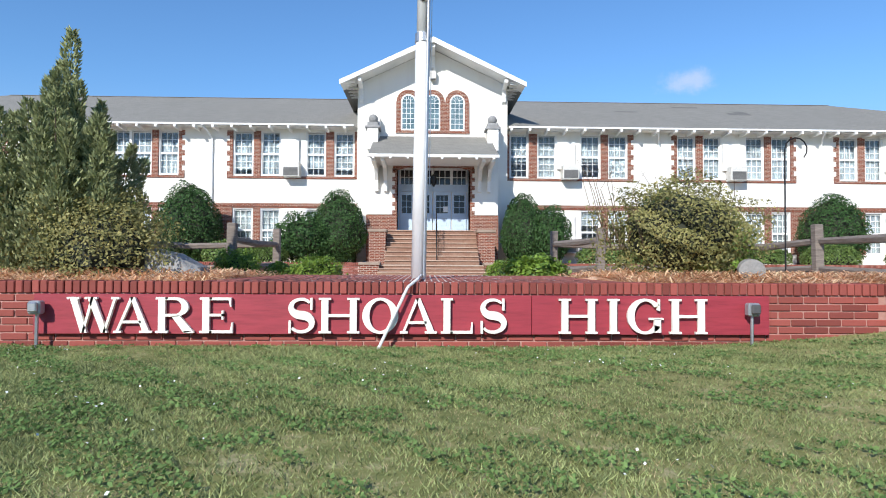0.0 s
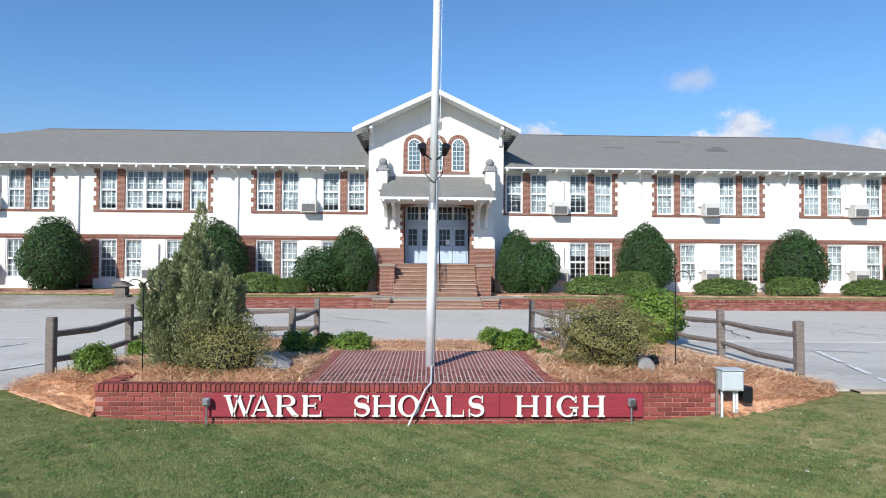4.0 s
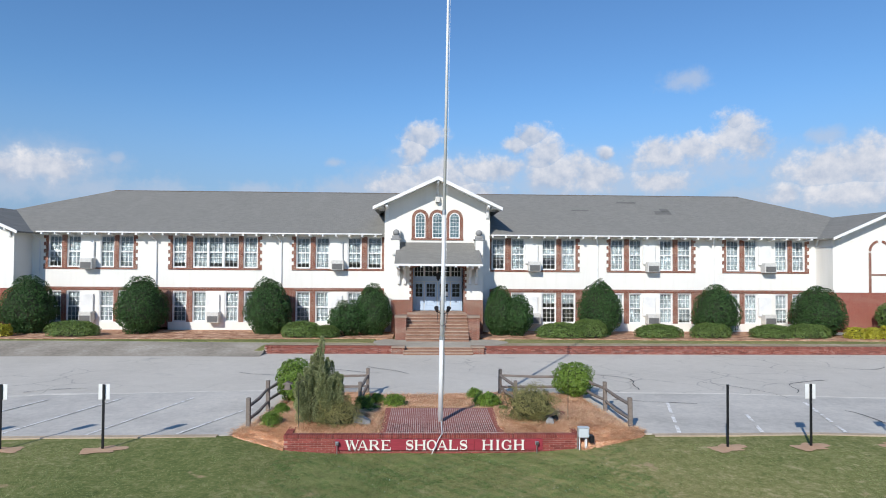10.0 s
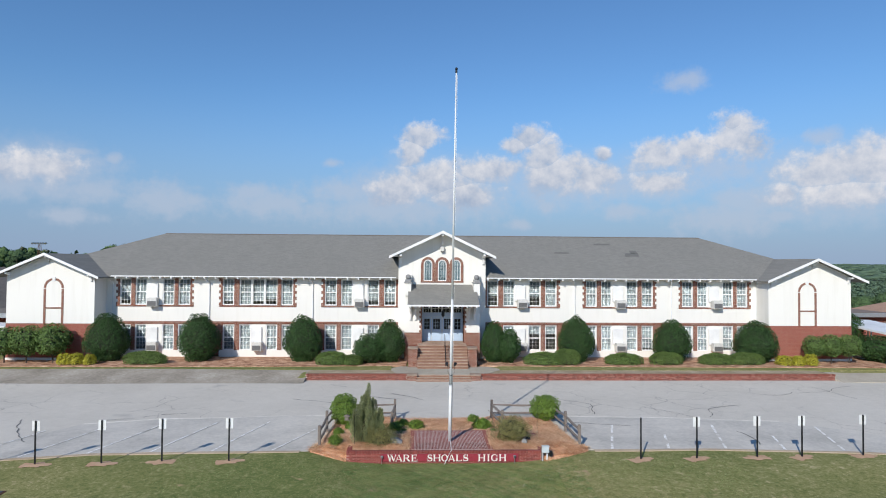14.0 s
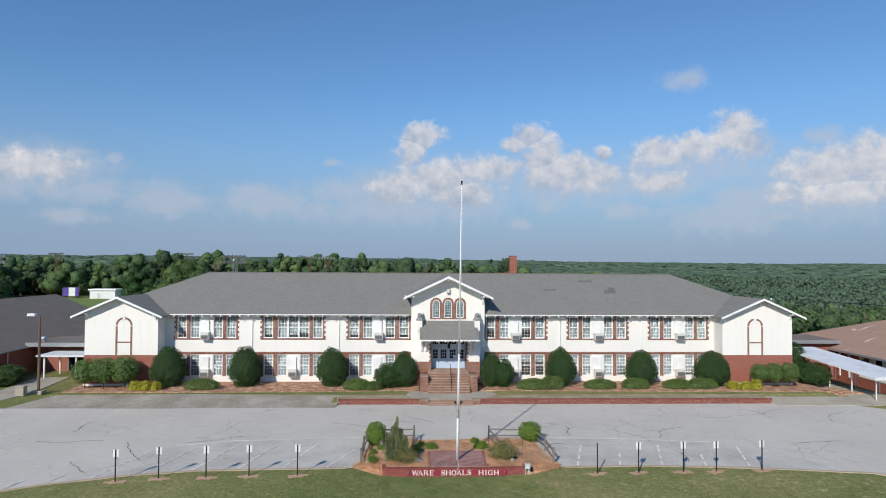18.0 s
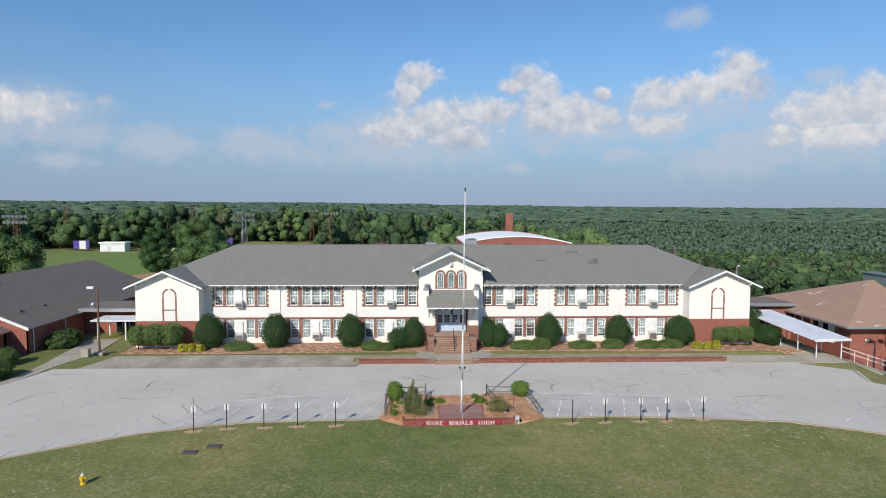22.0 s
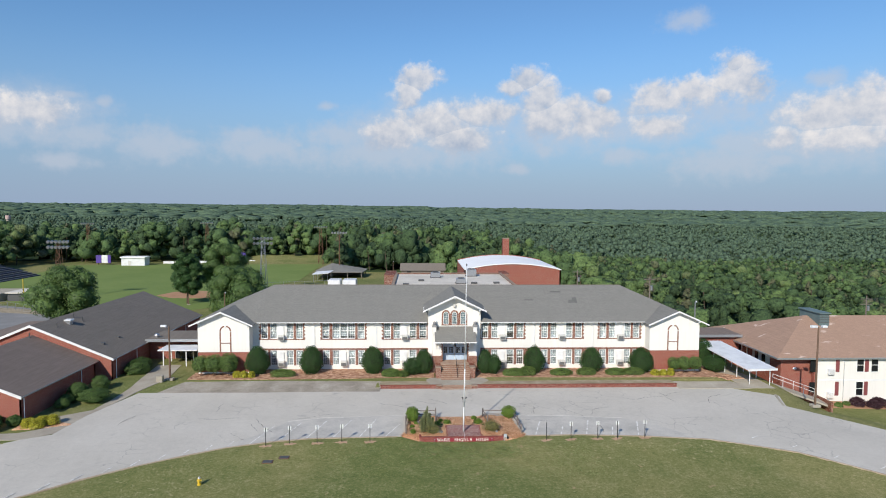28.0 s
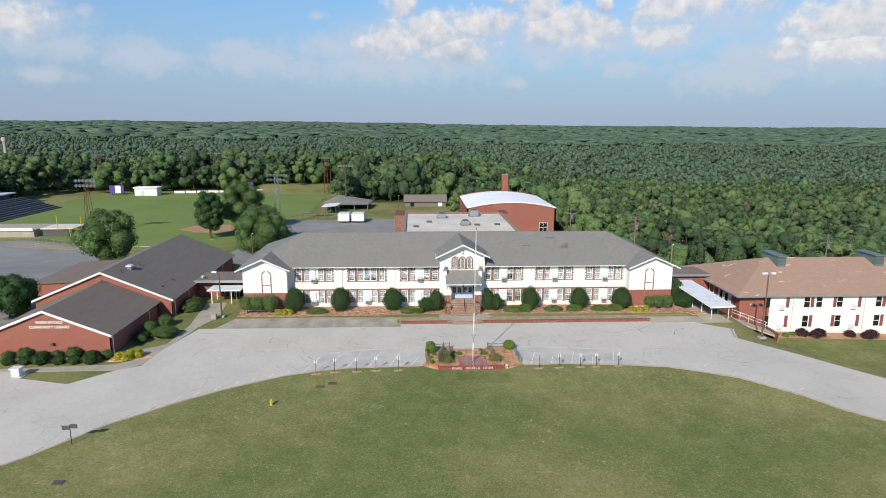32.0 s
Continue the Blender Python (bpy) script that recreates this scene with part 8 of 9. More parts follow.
for y in (0.1, 2.0):
    part("side_window", Geo().box(46.3, 46.34, y, y + 0.9, 1.3, 3.2), DARKGLASS, an)
for y in (5.6, 7.2, 8.8, 11.5):
    part("side_window", Geo().box(46.36, 46.42, y, y + 0.8, 1.2, 3.1), DARKGLASS, an)
    part("side_post", Geo().box(46.3, 46.4, y - 0.5, y - 0.3, 0.5, 3.5), TRIM, an)
part("wall_lamp", Geo().ball((48.4, WY0 + 0.55, 1.9), 0.3, 0.14, 0.18, 10, 6), METALWHITE, an)
for cxv, cyv in ((57.2, 5.0), (75.2, 5.0)):
    c = thing("roof_ventilator", "grey-green louvred ventilator on the annex ridge", "roof ventilator", "roof ventilators", at=(cxv, cyv, 7.0))
    part("body", Geo().cbox(cxv - 0.75, cxv + 0.75, 3.2, 8.2, 6.2, 8.5, 0.03), TEAL, c)
    part("cap", Geo().cbox(cxv - 0.95, cxv + 0.95, 2.95, 8.4, 8.5, 8.68, 0.04), TEAL, c)
    for i in range(5):
        part("louvre", Geo().box(cxv - 0.78, cxv + 0.78, 3.17, 3.2, 7.1 + i * 0.26, 7.2 + i * 0.26), DARKGREY, c)
rp = thing("ramp_railing", "white metal railing along the annex ramp", "railing", at=(46, -7, 0.3))
for i in range(6):
    x, y, z = 44.6 + i * 1.15, -4.9 - i * 0.55, 0.5 - i * 0.38
    part("post", Geo().tube((x, y, z - 0.8), (x, y, z + 0.95), 0.035, n=6), METALWHITE, rp)
for k in (0.45, 0.93):
    part("rail", Geo().tube((44.6, -4.9, 0.5 + k), (50.4, -7.65, -1.4 + k), 0.035, n=6), METALWHITE, rp)
part("ramp", Geo().slab([(43.5, -4.2, 0.45), (50.4, -7.2, -1.6), (49.6, -9.4, -1.6), (42.8, -6.2, 0.45)], 0.25), CONCRETE, rp)
part("retaining_wall", Geo().box(49.9, 50.2, -9.6, -5.0, -3.6, -1.2), BRICK, rp, "red brick retaining wall")
kb = thing("kerb_end", "broken pale concrete kerb at the drive corner", "kerb", at=(39.6, -14.6, 0.6))
part("kerb", Geo().add([(40.5, -12.2, 0.78), (40.75, -12.3, 0.78), (39.3, -16.5, 0.7), (39.05, -16.4, 0.7), (40.5, -12.2, 0.3), (40.75, -12.3, 0.3), (39.3, -16.5, 0.3), (39.05, -16.4, 0.3)],
                         [(0, 1, 2, 3), (0, 4, 5, 1), (1, 5, 6, 2), (2, 6, 7, 3), (3, 7, 4, 0)]), CONCRETE, kb)
for i, (x, r) in enumerate(((56.2, 0.95), (58.0, 0.85), (59.2, 1.0), (64.5, 0.85), (67.0, 0.9), (68.3, 1.0), (72.5, 0.9), (53.0, 0.5), (54.6, 0.45))):
    y = -6.0 - (0.7 if i % 3 == 1 else 0)
    plant("marbush" if i < 7 else "lowgreen2", "maroon_shrub" if i < 7 else "low_shrub", "rounded dark maroon shrub along the annex" if i < 7 else "small green shrub along the annex", "shrub",
          "maroon shrubs" if i < 7 else "small annex shrubs", x, y, float(ground_z(x, y)), r, r, r * 0.6, L_MAROON if i < 7 else L_HEDGE, 0.1, 2200, "low", 95, i, 0.3)

# ---------------------------------------------------------------- hall, gymnasium and chimney behind
au = thing("assembly_hall", "flat-roofed brick assembly hall behind the school", "building", at=(2, 40, -2))
part("roof", Geo().box(-9.8, 13.4, 20.5, 51.3, 9.15, 9.4), FLATROOF, au, "stained pale membrane roof")
part("wall", Geo().box(-10.2, -9.8, 20.5, 51.3, -3, 9.62).box(13.4, 13.8, 20.5, 51.3, -3, 9.62).box(-10.2, 13.8, 51.3, 51.7, -3, 9.62), BRICK, au)
part("coping", Geo().box(-10.3, -9.7, 20.4, 51.2, 9.62, 9.72).box(13.3, 13.9, 20.4, 51.2, 9.62, 9.72).box(-10.3, 13.9, 51.2, 51.8, 9.62, 9.72), CAPSTONE, au)
part("stage_wing", Geo().box(-12.6, -10.2, 46.5, 56.0, -3, 9.75), BRICK, au, "red brick side wing")
part("stage_wing", Geo().box(13.8, 15.4, 49.0, 56.0, -3, 9.75), BRICK, au, "red brick side wing")
for x, y, s, h in ((-1.4, 44.9, 1.0, 1.1), (3.4, 34.4, 0.9, 1.0), (6.6, 47.8, 1.1, 1.5)):
    u = thing("rooftop_unit", "grey rooftop air-handling unit with a fan grille", "rooftop unit", "rooftop units", at=(x, y, 9.4))
    part("case", Geo().cbox(x - s, x + s, y - s, y + s, 9.4, 9.4 + h, 0.05), GALV, u)
    part("fan", Geo().tube((x, y, 9.35 + h), (x, y, 9.55 + h), s * 0.7, s * 0.7, 14), DARKGREY, u)
    part("curb", Geo().box(x - s - 0.15, x + s + 0.15, y - s - 0.15, y + s + 0.15, 9.38, 9.55), DARKGREY, u)
for x, y in ((-4.5, 38.0), (6.0, 33.5), (10.5, 34.0), (-7.5, 31.5)):
    u = thing("roof_curb", "low dark roof hatch on the hall", "roof hatch", "roof hatches", at=(x, y, 9.4))
    part("box", Geo().cbox(x - 0.6, x + 0.6, y - 0.4, y + 0.4, 9.38, 9.75, 0.04), DARKGREY, u)
gy_ = thing("gymnasium", "red brick gymnasium with a white barrel roof", "building", at=(18, 77, -3))
GX0, GX1, GYF, GYB = 6.3, 30.5, 63.5, 90.5
arc_ = [(GX0 + (GX1 - GX0) * i / 16, 9.1 + 1.5 * (1 - (2 * i / 16 - 1) ** 2)) for i in range(17)]
part("front_wall", Geo().prism([(GX0, -4), (GX1, -4)] + arc_[::-1], "y", GYF, GYF + 0.4), BRICKDARK, gy_)
part("rear_wall", Geo().prism([(GX0, -4), (GX1, -4)] + [(x, z + 0.4) for x, z in arc_[::-1]], "y", GYB - 0.4, GYB), BRICKDARK, gy_)
part("side_wall", Geo().box(GX0, GX0 + 0.4, GYF, GYB, -4, 9.1), BRICKDARK, gy_)
part("side_wall", Geo().box(GX1 - 0.4, GX1, GYF, GYB, -4, 9.1), BRICKDARK, gy_)
n_ = len(arc_)
rf = Geo().add([(x, y, z + d) for y in (GYF - 0.2, GYB + 0.2) for d in (0.25, 0.0) for x, z in arc_],
               [f for i in range(n_ - 1) for f in ((i, i + 1, 2 * n_ + i + 1, 2 * n_ + i), (n_ + i, 3 * n_ + i, 3 * n_ + i + 1, n_ + i + 1), (i, n_ + i, n_ + i + 1, i + 1), (2 * n_ + i, 2 * n_ + i + 1, 3 * n_ + i + 1, 3 * n_ + i))]
               + [(0, 2 * n_, 3 * n_, n_), (n_ - 1, 2 * n_ - 1, 4 * n_ - 1, 3 * n_ - 1)])
part("barrel_roof", rf, WHITEROOF, gy_, "bright white barrel roof")
gwn = part("window", Geo().box(26.0, 28.3, GYF - 0.06, GYF, 2.6, 5.15), TRIM, gy_)
for i in range(2):
    for j in range(2):
        part("pane", Geo().box(26.12 + i * 1.08, 27.1 + i * 1.08, GYF - 0.08, GYF - 0.055, 2.72 + j * 1.2, 3.82 + j * 1.2), DARKGLASS, gwn)
ch = thing("brick_chimney", "tall square red brick chimney behind the gymnasium", "chimney", at=(21.5, 99, -3))
part("shaft", Geo().box(20.6, 22.5, 98.0, 100.0, -6, 15.2), BRICKDARK, ch)
part("cap", Geo().cbox(20.5, 22.6, 97.9, 100.1, 15.2, 15.45, 0.05), CAPSTONE, ch)
for x, w_, y, z, mat, lab in ((-31.8, 1.9, 108.0, 1.8, METALWHITE, "white box trailer in the rear lot"), (-27.0, 2.1, 108.0, 2.0, METALWHITE, "white box trailer in the rear lot")):
    g0 = float(ground_z(x, y))
    t = thing("box_trailer", lab, "trailer", "box trailers", at=(x, y, g0))
    part("body", Geo().cbox(x - w_, x + w_, y - 1.2, y + 4, g0 + 0.6, g0 + 3.2, 0.08), mat, t)
    for s in (-1, 1):
        part("wheel", Geo().tube((x + s * w_, y + 1.5, g0 + 0.4), (x + s * (w_ - 0.3), y + 1.5, g0 + 0.4), 0.4, n=12), BLACK, t)
    part("hitch", Geo().tube((x, y - 1.2, g0 + 0.6), (x, y - 2.6, g0 + 0.5), 0.06), DARKGREY, t)
bn = thing("open_barn", "grey metal-roofed open shed beyond the rear lot", "shed", at=(-34, 144, -2))
part("roof_slope", Geo().slab([(-38.5, 152, 2.9), (-24.6, 150, 0.9), (-25.6, 138, 0.8), (-37, 136, 1.0)], 0.2), ROOF, bn)
part("roof_slope", Geo().slab([(-38.5, 152, 2.9), (-44, 147, 0.6), (-43, 136, 0.2), (-37, 136, 1.0)], 0.2), ROOF, bn)
for x, y in ((-26, 138.5), (-31, 137.5), (-37, 136.5), (-42.6, 136.5), (-25.5, 149), (-43, 145.5), (-40, 136.5)):
    part("post", Geo().box(x - 0.12, x + 0.12, y - 0.12, y + 0.12, -3.5, 1.0), RAILWOOD, bn)
part("rear_wall", Geo().box(-42, -26, 148, 148.3, -3.5, 0.7), RAILWOOD, bn)
wr_ = thing("white_canopy", "white flat canopy beside the shed", "canopy", at=(-40, 132, 1))
part("deck", Geo().slab([(-42.5, 129, 1.0), (-36.5, 128, 1.5), (-35.5, 133, 2.0), (-41.5, 134, 1.5)], 0.15), METALWHITE, wr_)
for x, y in ((-42, 129.3), (-37, 128.5), (-41.2, 133.6), (-36, 132.6)):
    part("post", Geo().tube((x, y, -3.5), (x, y, 1.05), 0.08), GALV, wr_)
hs = thing("grey_house", "small grey house with a dark roof at the wood's edge", "house", at=(-4, 150, -2))
part("wall", Geo().box(-11.5, 4.8, 146, 154, -4, 0.7), RAILWOOD, hs)
part("roof", Geo().prism([(145.4, 0.6), (150, 3.1), (154.6, 0.6)], "x", -12.1, 5.4), ROOFDARK, hs)
part("window", Geo().box(1.8, 3.4, 145.9, 146.0, -1.2, 0.3), TRIM, hs)
part("window", Geo().box(-9.4, -7.9, 145.9, 146.0, -1.2, 0.3), DARKGLASS, hs)
bu = thing("blue_car", "small light-blue parked car beside the gymnasium", "car", at=(33.5, 70, -3))
g0 = float(ground_z(33.5, 70))
part("body", Geo().prism([(31.3, g0 + 0.3), (35.7, g0 + 0.3), (35.7, g0 + 0.8), (34.8, g0 + 0.95), (34.1, g0 + 1.45), (32.4, g0 + 1.45), (31.7, g0 + 0.95), (31.3, g0 + 0.85)], "y", 69.2, 70.9), m_paint("blue_car_paint", (0.25, 0.4, 0.6), 0.25), bu)
part("glass", Geo().prism([(31.9, g0 + 0.98), (34.6, g0 + 0.98), (34.0, g0 + 1.38), (32.5, g0 + 1.38)], "y", 69.17, 70.93), DARKGLASS, bu)
for x in (32.2, 34.8):
    for y in (69.2, 70.7):
        part("wheel", Geo().tube((x, y, g0 + 0.32), (x, y + 0.2, g0 + 0.32), 0.32, n=14), BLACK, bu)

# ---------------------------------------------------------------- sports ground
FZ = -2.0


def light_tower(x, y, z1, rows, mat, lattice, label):
    z0 = float(ground_z(x, y))
    t = thing("floodlight_tower", label, "floodlight tower", "sports floodlights", at=(x, y, z0))
    if lattice:
        for sx in (-1, 1):
            for sy in (-1, 1):
                part("leg", Geo().tube((x + sx * 1.1, y + sy * 1.1, z0 - 0.5), (x + sx * 0.35, y + sy * 0.35, z1), 0.09, 0.07, 5), mat, t)
        n = 8
        for i in range(n):
            za, zb = z0 + (z1 - z0) * i / n, z0 + (z1 - z0) * (i + 1) / n
            wa, wb = 1.1 - 0.75 * i / n, 1.1 - 0.75 * (i + 1) / n
            sgn = 1 if i % 2 else -1
            part("brace", Geo().tube((x - wa * sgn, y - wa, za), (x + wb * sgn, y - wb, zb), 0.05, n=4).tube((x - wa, y - wa * sgn, za), (x - wb, y + wb * sgn, zb), 0.05, n=4).tube((x - wb, y - wb, zb), (x + wb, y - wb, zb), 0.04, n=4), mat, t)
    else:
        part("pole", Geo().tube((x, y, z0 - 0.5), (x, y, z1), 0.22, 0.14, 10), mat, t)
    for r in range(rows):
        part("crossarm", Geo().box(x - 3.0, x + 3.0, y - 0.1, y + 0.1, z1 - 0.2 - r * 1.5, z1 - r * 1.5), mat, t)
        for i in range(6):
            xx_ = x - 2.6 + i * 1.05
            part("lamp_head", Geo().tube((xx_, y - 0.1, z1 + 0.1 - r * 1.5), (xx_, y - 0.75, z1 - 0.15 - r * 1.5), 0.28, 0.45, 10), GALV, t, "grey floodlight head")
    return t


light_tower(-105.4, 87.5, 14.6, 2, RUST, True, "rusty lattice floodlight tower by the field")
light_tower(-52.9, 103.3, 14.9, 2, GALV, True, "grey lattice floodlight tower by the field")
light_tower(-35.3, 148.3, 14.9, 1, RUST, False, "tall floodlight mast beyond the shed")
light_tower(-159, 205, 16.5, 1, RUST, True, "rusty lattice floodlight tower at the wood's edge")
light_tower(-107, 213, 16.8, 1, RUST, True, "rusty lattice floodlight tower at the wood's edge")
light_tower(-50, 197, 15.5, 1, RUST, True, "rusty lattice floodlight tower at the wood's edge")
gp_ = thing("goal_posts", "yellow football goal posts on the near end line", "goal posts", at=(-108, 81, FZ))
gz0 = float(ground_z(-108, 81))
part("stem", Geo().tube((-108, 81, gz0 - 0.3), (-108, 81, gz0 + 2.8), 0.14, n=8), YELLOW, gp_)
part("crossbar", Geo().tube((-111.6, 81.3, gz0 + 2.8), (-104.4, 80.5, gz0 + 2.8), 0.12, n=8), YELLOW, gp_)
for x, y in ((-111.6, 81.3), (-104.4, 80.5)):
    part("upright", Geo().tube((x, y, gz0 + 2.8), (x, y, gz0 + 6.6), 0.1, n=8), YELLOW, gp_)
sh_ = thing("field_house", "small white field house with a pale roof across the field", "shed", at=(-133, 193, -2.4))
gz1 = float(ground_z(-133, 193))
part("wall", Geo().box(-138, -127.8, 192, 197, gz1 - 0.5, gz1 + 3.4), METALWHITE, sh_)
part("roof", Geo().cbox(-138.5, -127.3, 191.5, 197.5, gz1 + 3.4, gz1 + 4.0, 0.1), WHITEROOF, sh_)
part("door", Geo().box(-135, -133.8, 191.95, 192, gz1, gz1 + 2.2), ACGREY, sh_)
sb = thing("scoreboard", "purple and white scoreboard panels beside the field", "scoreboard", at=(-148, 196, -2))
for x0, x1, mt_ in ((-151.2, -148.8, PURPLE), (-148.7, -146, METALWHITE), (-145.9, -144.6, PURPLE)):
    part("panel", Geo().cbox(x0, x1, 196, 196.4, gz1 + 0.8, gz1 + 4.4, 0.05), mt_, sb)
for x in (-150.3, -145.2):
    part("post", Geo().tube((x, 196.5, gz1 - 0.5), (x, 196.5, gz1 + 4.2), 0.12), BLACK, sb)
sc2 = thing("scoreboard", "purple scoreboard behind the trees at the field's edge", "scoreboard", at=(-87, 197, -2))
part("panel", Geo().cbox(-91, -86.6, 205, 205.5, gz1 + 2.4, gz1 + 5.0, 0.05), PURPLE, sc2)
for x in (-90.4, -87.2):
    part("post", Geo().tube((x, 205.7, gz1 - 0.5), (x, 205.7, gz1 + 4.9), 0.15), GALV, sc2)
ww = thing("perimeter_wall", "low white wall along the far side of the field", "wall", at=(-105, 204, -2.4))
for i in range(8):
    x = -124 + i * 5.2
    z = float(ground_z(x, 203))
    part("panel", Geo().cbox(x, x + 4.9, 203 + i * 0.6, 203.3 + i * 0.6, z - 0.3, z + 1.1, 0.03), METALWHITE, ww)
bl_ = thing("bleachers", "dark blue stepped bleachers on a concrete base", "bleachers", at=(-165, 150, -1))
for i in range(11):
    x = -146.5 - i * 1.6
    part("bench", Geo().cbox(x - 1.5, x, 104, 150, -3 + 0.2 * i, -1.9 + 0.42 * i, 0.04), NAVY if i % 2 else DARKGREY, bl_)
part("base", Geo().box(-165.5, -144.8, 103, 151, -4, -2.0), CONCRETE, bl_)
pbx = thing("press_box", "white-roofed press box above the bleachers", "press box", at=(-180, 150, 4))
part("cabin", Geo().cbox(-176, -168, 120, 150, 1.0, 3.6, 0.1), NAVY, pbx)
part("roof", Geo().cbox(-178, -166.5, 118, 152, 3.6, 4.1, 0.1), METALWHITE, pbx)
for y in (122, 135, 148):
    part("leg", Geo().tube((-173, y, -4), (-173, y, 1.1), 0.3), DARKGREY, pbx)
ent = thing("stadium_entrance", "low concrete entrance block with grey flat roofs", "building", at=(-120, 95, -1))
part("block", Geo().box(-142, -119.5, 83, 95, -4, 0.4), CONCRETE, ent)
part("roof", Geo().box(-118, -108.5, 83.5, 92, 0.5, 0.8), FLATROOF, ent)
part("wall", Geo().box(-117.6, -109, 84, 91.5, -4, 0.5), DARKGREY, ent)
part("parapet", Geo().box(-142, -119.5, 82.6, 83, 0.2, 1.1), METALWHITE, ent)


def mesh_fence(label, pts, h):
    t = thing("chain_link_fence", label, "fence", "chain link fences", at=(pts[0][0], pts[0][1], FZ))
    for (x0, y0), (x1, y1) in zip(pts[:-1], pts[1:]):
        n = max(1, int(math.hypot(x1 - x0, y1 - y0) / 3.2))
        for i in range(n):
            xa, ya, xb, yb = x0 + (x1 - x0) * i / n, y0 + (y1 - y0) * i / n, x0 + (x1 - x0) * (i + 1) / n, y0 + (y1 - y0) * (i + 1) / n
            za, zb = float(ground_z(xa, ya)), float(ground_z(xb, yb))
            part("post", Geo().tube((xa, ya, za - 0.2), (xa, ya, za + h), 0.05, n=6), GALV, t)
            part("rail", Geo().tube((xa, ya, za + h), (xb, yb, zb + h), 0.03, n=5).tube((xa, ya, za + h * 0.5), (xb, yb, zb + h * 0.5), 0.012, n=4).tube((xa, ya, za + 0.1), (xb, yb, zb + 0.1), 0.012, n=4), GALV, t)


mesh_fence("galvanised chain-link fence round the field's near end", [(-119, 77), (-103, 67.5), (-88, 61), (-75, 58.5), (-64, 62)], 1.8)
mesh_fence("galvanised chain-link fence along the rear lot", [(-56, 112), (-46, 116), (-33, 118)], 1.8)
for x, y, h in ((-66.5, 78.0, 6.0), (-13.5, 118, 8.0), (-44.5, 38, 7.5)):
    z = float(ground_z(x, y))
    lamp_pole(x, y, z, z + h, (0.3,), POLEWOOD, "plain wooden utility light pole behind the library")

# ---------------------------------------------------------------- trees
def tree(x, y, h, w, seed, label, leaf=None, count=5200, size=0.42, narrow=1.0):
    z = float(ground_z(x, y))
    t = thing("tree", label, "tree", "trees behind the library", at=(x, y, z))
    r = np.random.RandomState(seed)
    tg_ = Geo().tube((0, 0, -0.3), (0.1, 0, h * 0.35), 0.028 * h, 0.02 * h, 9).tube((0.1, 0, h * 0.35), (0, 0.1, h * 0.8), 0.02 * h, 0.006 * h, 8)
    o = new("trunk", tg_.mesh("trunk", BARK))
    o.parent = t
    cs, ns = [], []
    lg_ = Geo()
    m = 26
    for i in range(m):
        f = 0.24 + 0.72 * (i + r.uniform(0, 1)) / m
        a = i * 2.4 + r.normal(0, 0.3)
        prof = math.sin(math.pi * min(1, (f - 0.12) / 0.9)) ** 0.7 * narrow
        rad = w * 0.5 * prof * r.uniform(0.55, 0.95)
        px_, py_, pz_ = math.cos(a) * rad, math.sin(a) * rad, h * f
        lg_.tube((0, 0, h * f * 0.72), (px_, py_, pz_), 0.008 * h, 0.003 * h, 5)
        cr = w * r.uniform(0.17, 0.26) * (0.6 + 0.5 * prof)
        k = int(count * 2.2) // m
        d = r.normal(0, 1, (k, 3))
        d /= np.linalg.norm(d, axis=1, keepdims=True)
        rr = (0.45 + 0.55 * r.uniform(0, 1, k) ** 0.5)[:, None]
        cs.append(np.array((px_, py_, pz_)) + d * rr * (cr, cr, cr * 0.8))
        ns.append(d + (0, 0, 0.4))
    o = new("limb_set", lg_.mesh("limb_set", BARK))
    o.parent = t
    lobe = Geo()
    for c_, n_ in zip(cs, ns):
        mid_ = c_.mean(0)
        rad_ = np.linalg.norm(c_ - mid_, axis=1).mean() * 0.92
        lobe.ball(tuple(mid_), rad_, rad_, rad_ * 0.85, 8, 6)
    o = new("inner_crown", lobe.mesh("inner_crown", leaf or L_TREE, True))
    o.parent = t
    v_, f_ = leaf_quads(np.concatenate(cs), np.concatenate(ns), size * 0.62, r, jitter=0.3)
    o = new("crown", fast_mesh("crown", v_, f_, leaf or L_TREE))
    o.parent, o["kind"] = t, "stuff"
    return t


tree(-77.5, 40.7, 12.4, 11.5, 101, "broad round-crowned green tree behind the library", count=9000)
tree(-67.5, 80, 13.6, 7.4, 102, "dark upright green tree beside the infield", L_HOLLY, count=6500)
tree(-61.5, 92, 15.2, 12.0, 103, "tall leafy green tree beyond the library", count=7000)
tree(-45, 47.6, 12.0, 12.5, 104, "broad leafy green tree behind the school wing", count=8000)
tree(-51, 72, 10.5, 10.5, 105, "broad leafy green tree behind the school wing", count=6000)
tree(-72.5, -3.0, 6.3, 8.0, 106, "dark spreading green tree beside the library", L_HOLLY, count=5000, size=0.32)
for i, (x, y) in enumerate(((-73, 36.5), (-70, 37.5), (-76, 36))):
    plant("dullbush", "rounded_bush", "dark straggling bush behind the library", "bush", "bushes behind the library", x, y, float(ground_z(x, y)), 1.6, 1.5, 1.3, L_HOLLY, 0.08, 7000, "round", 62, i, 0.3)

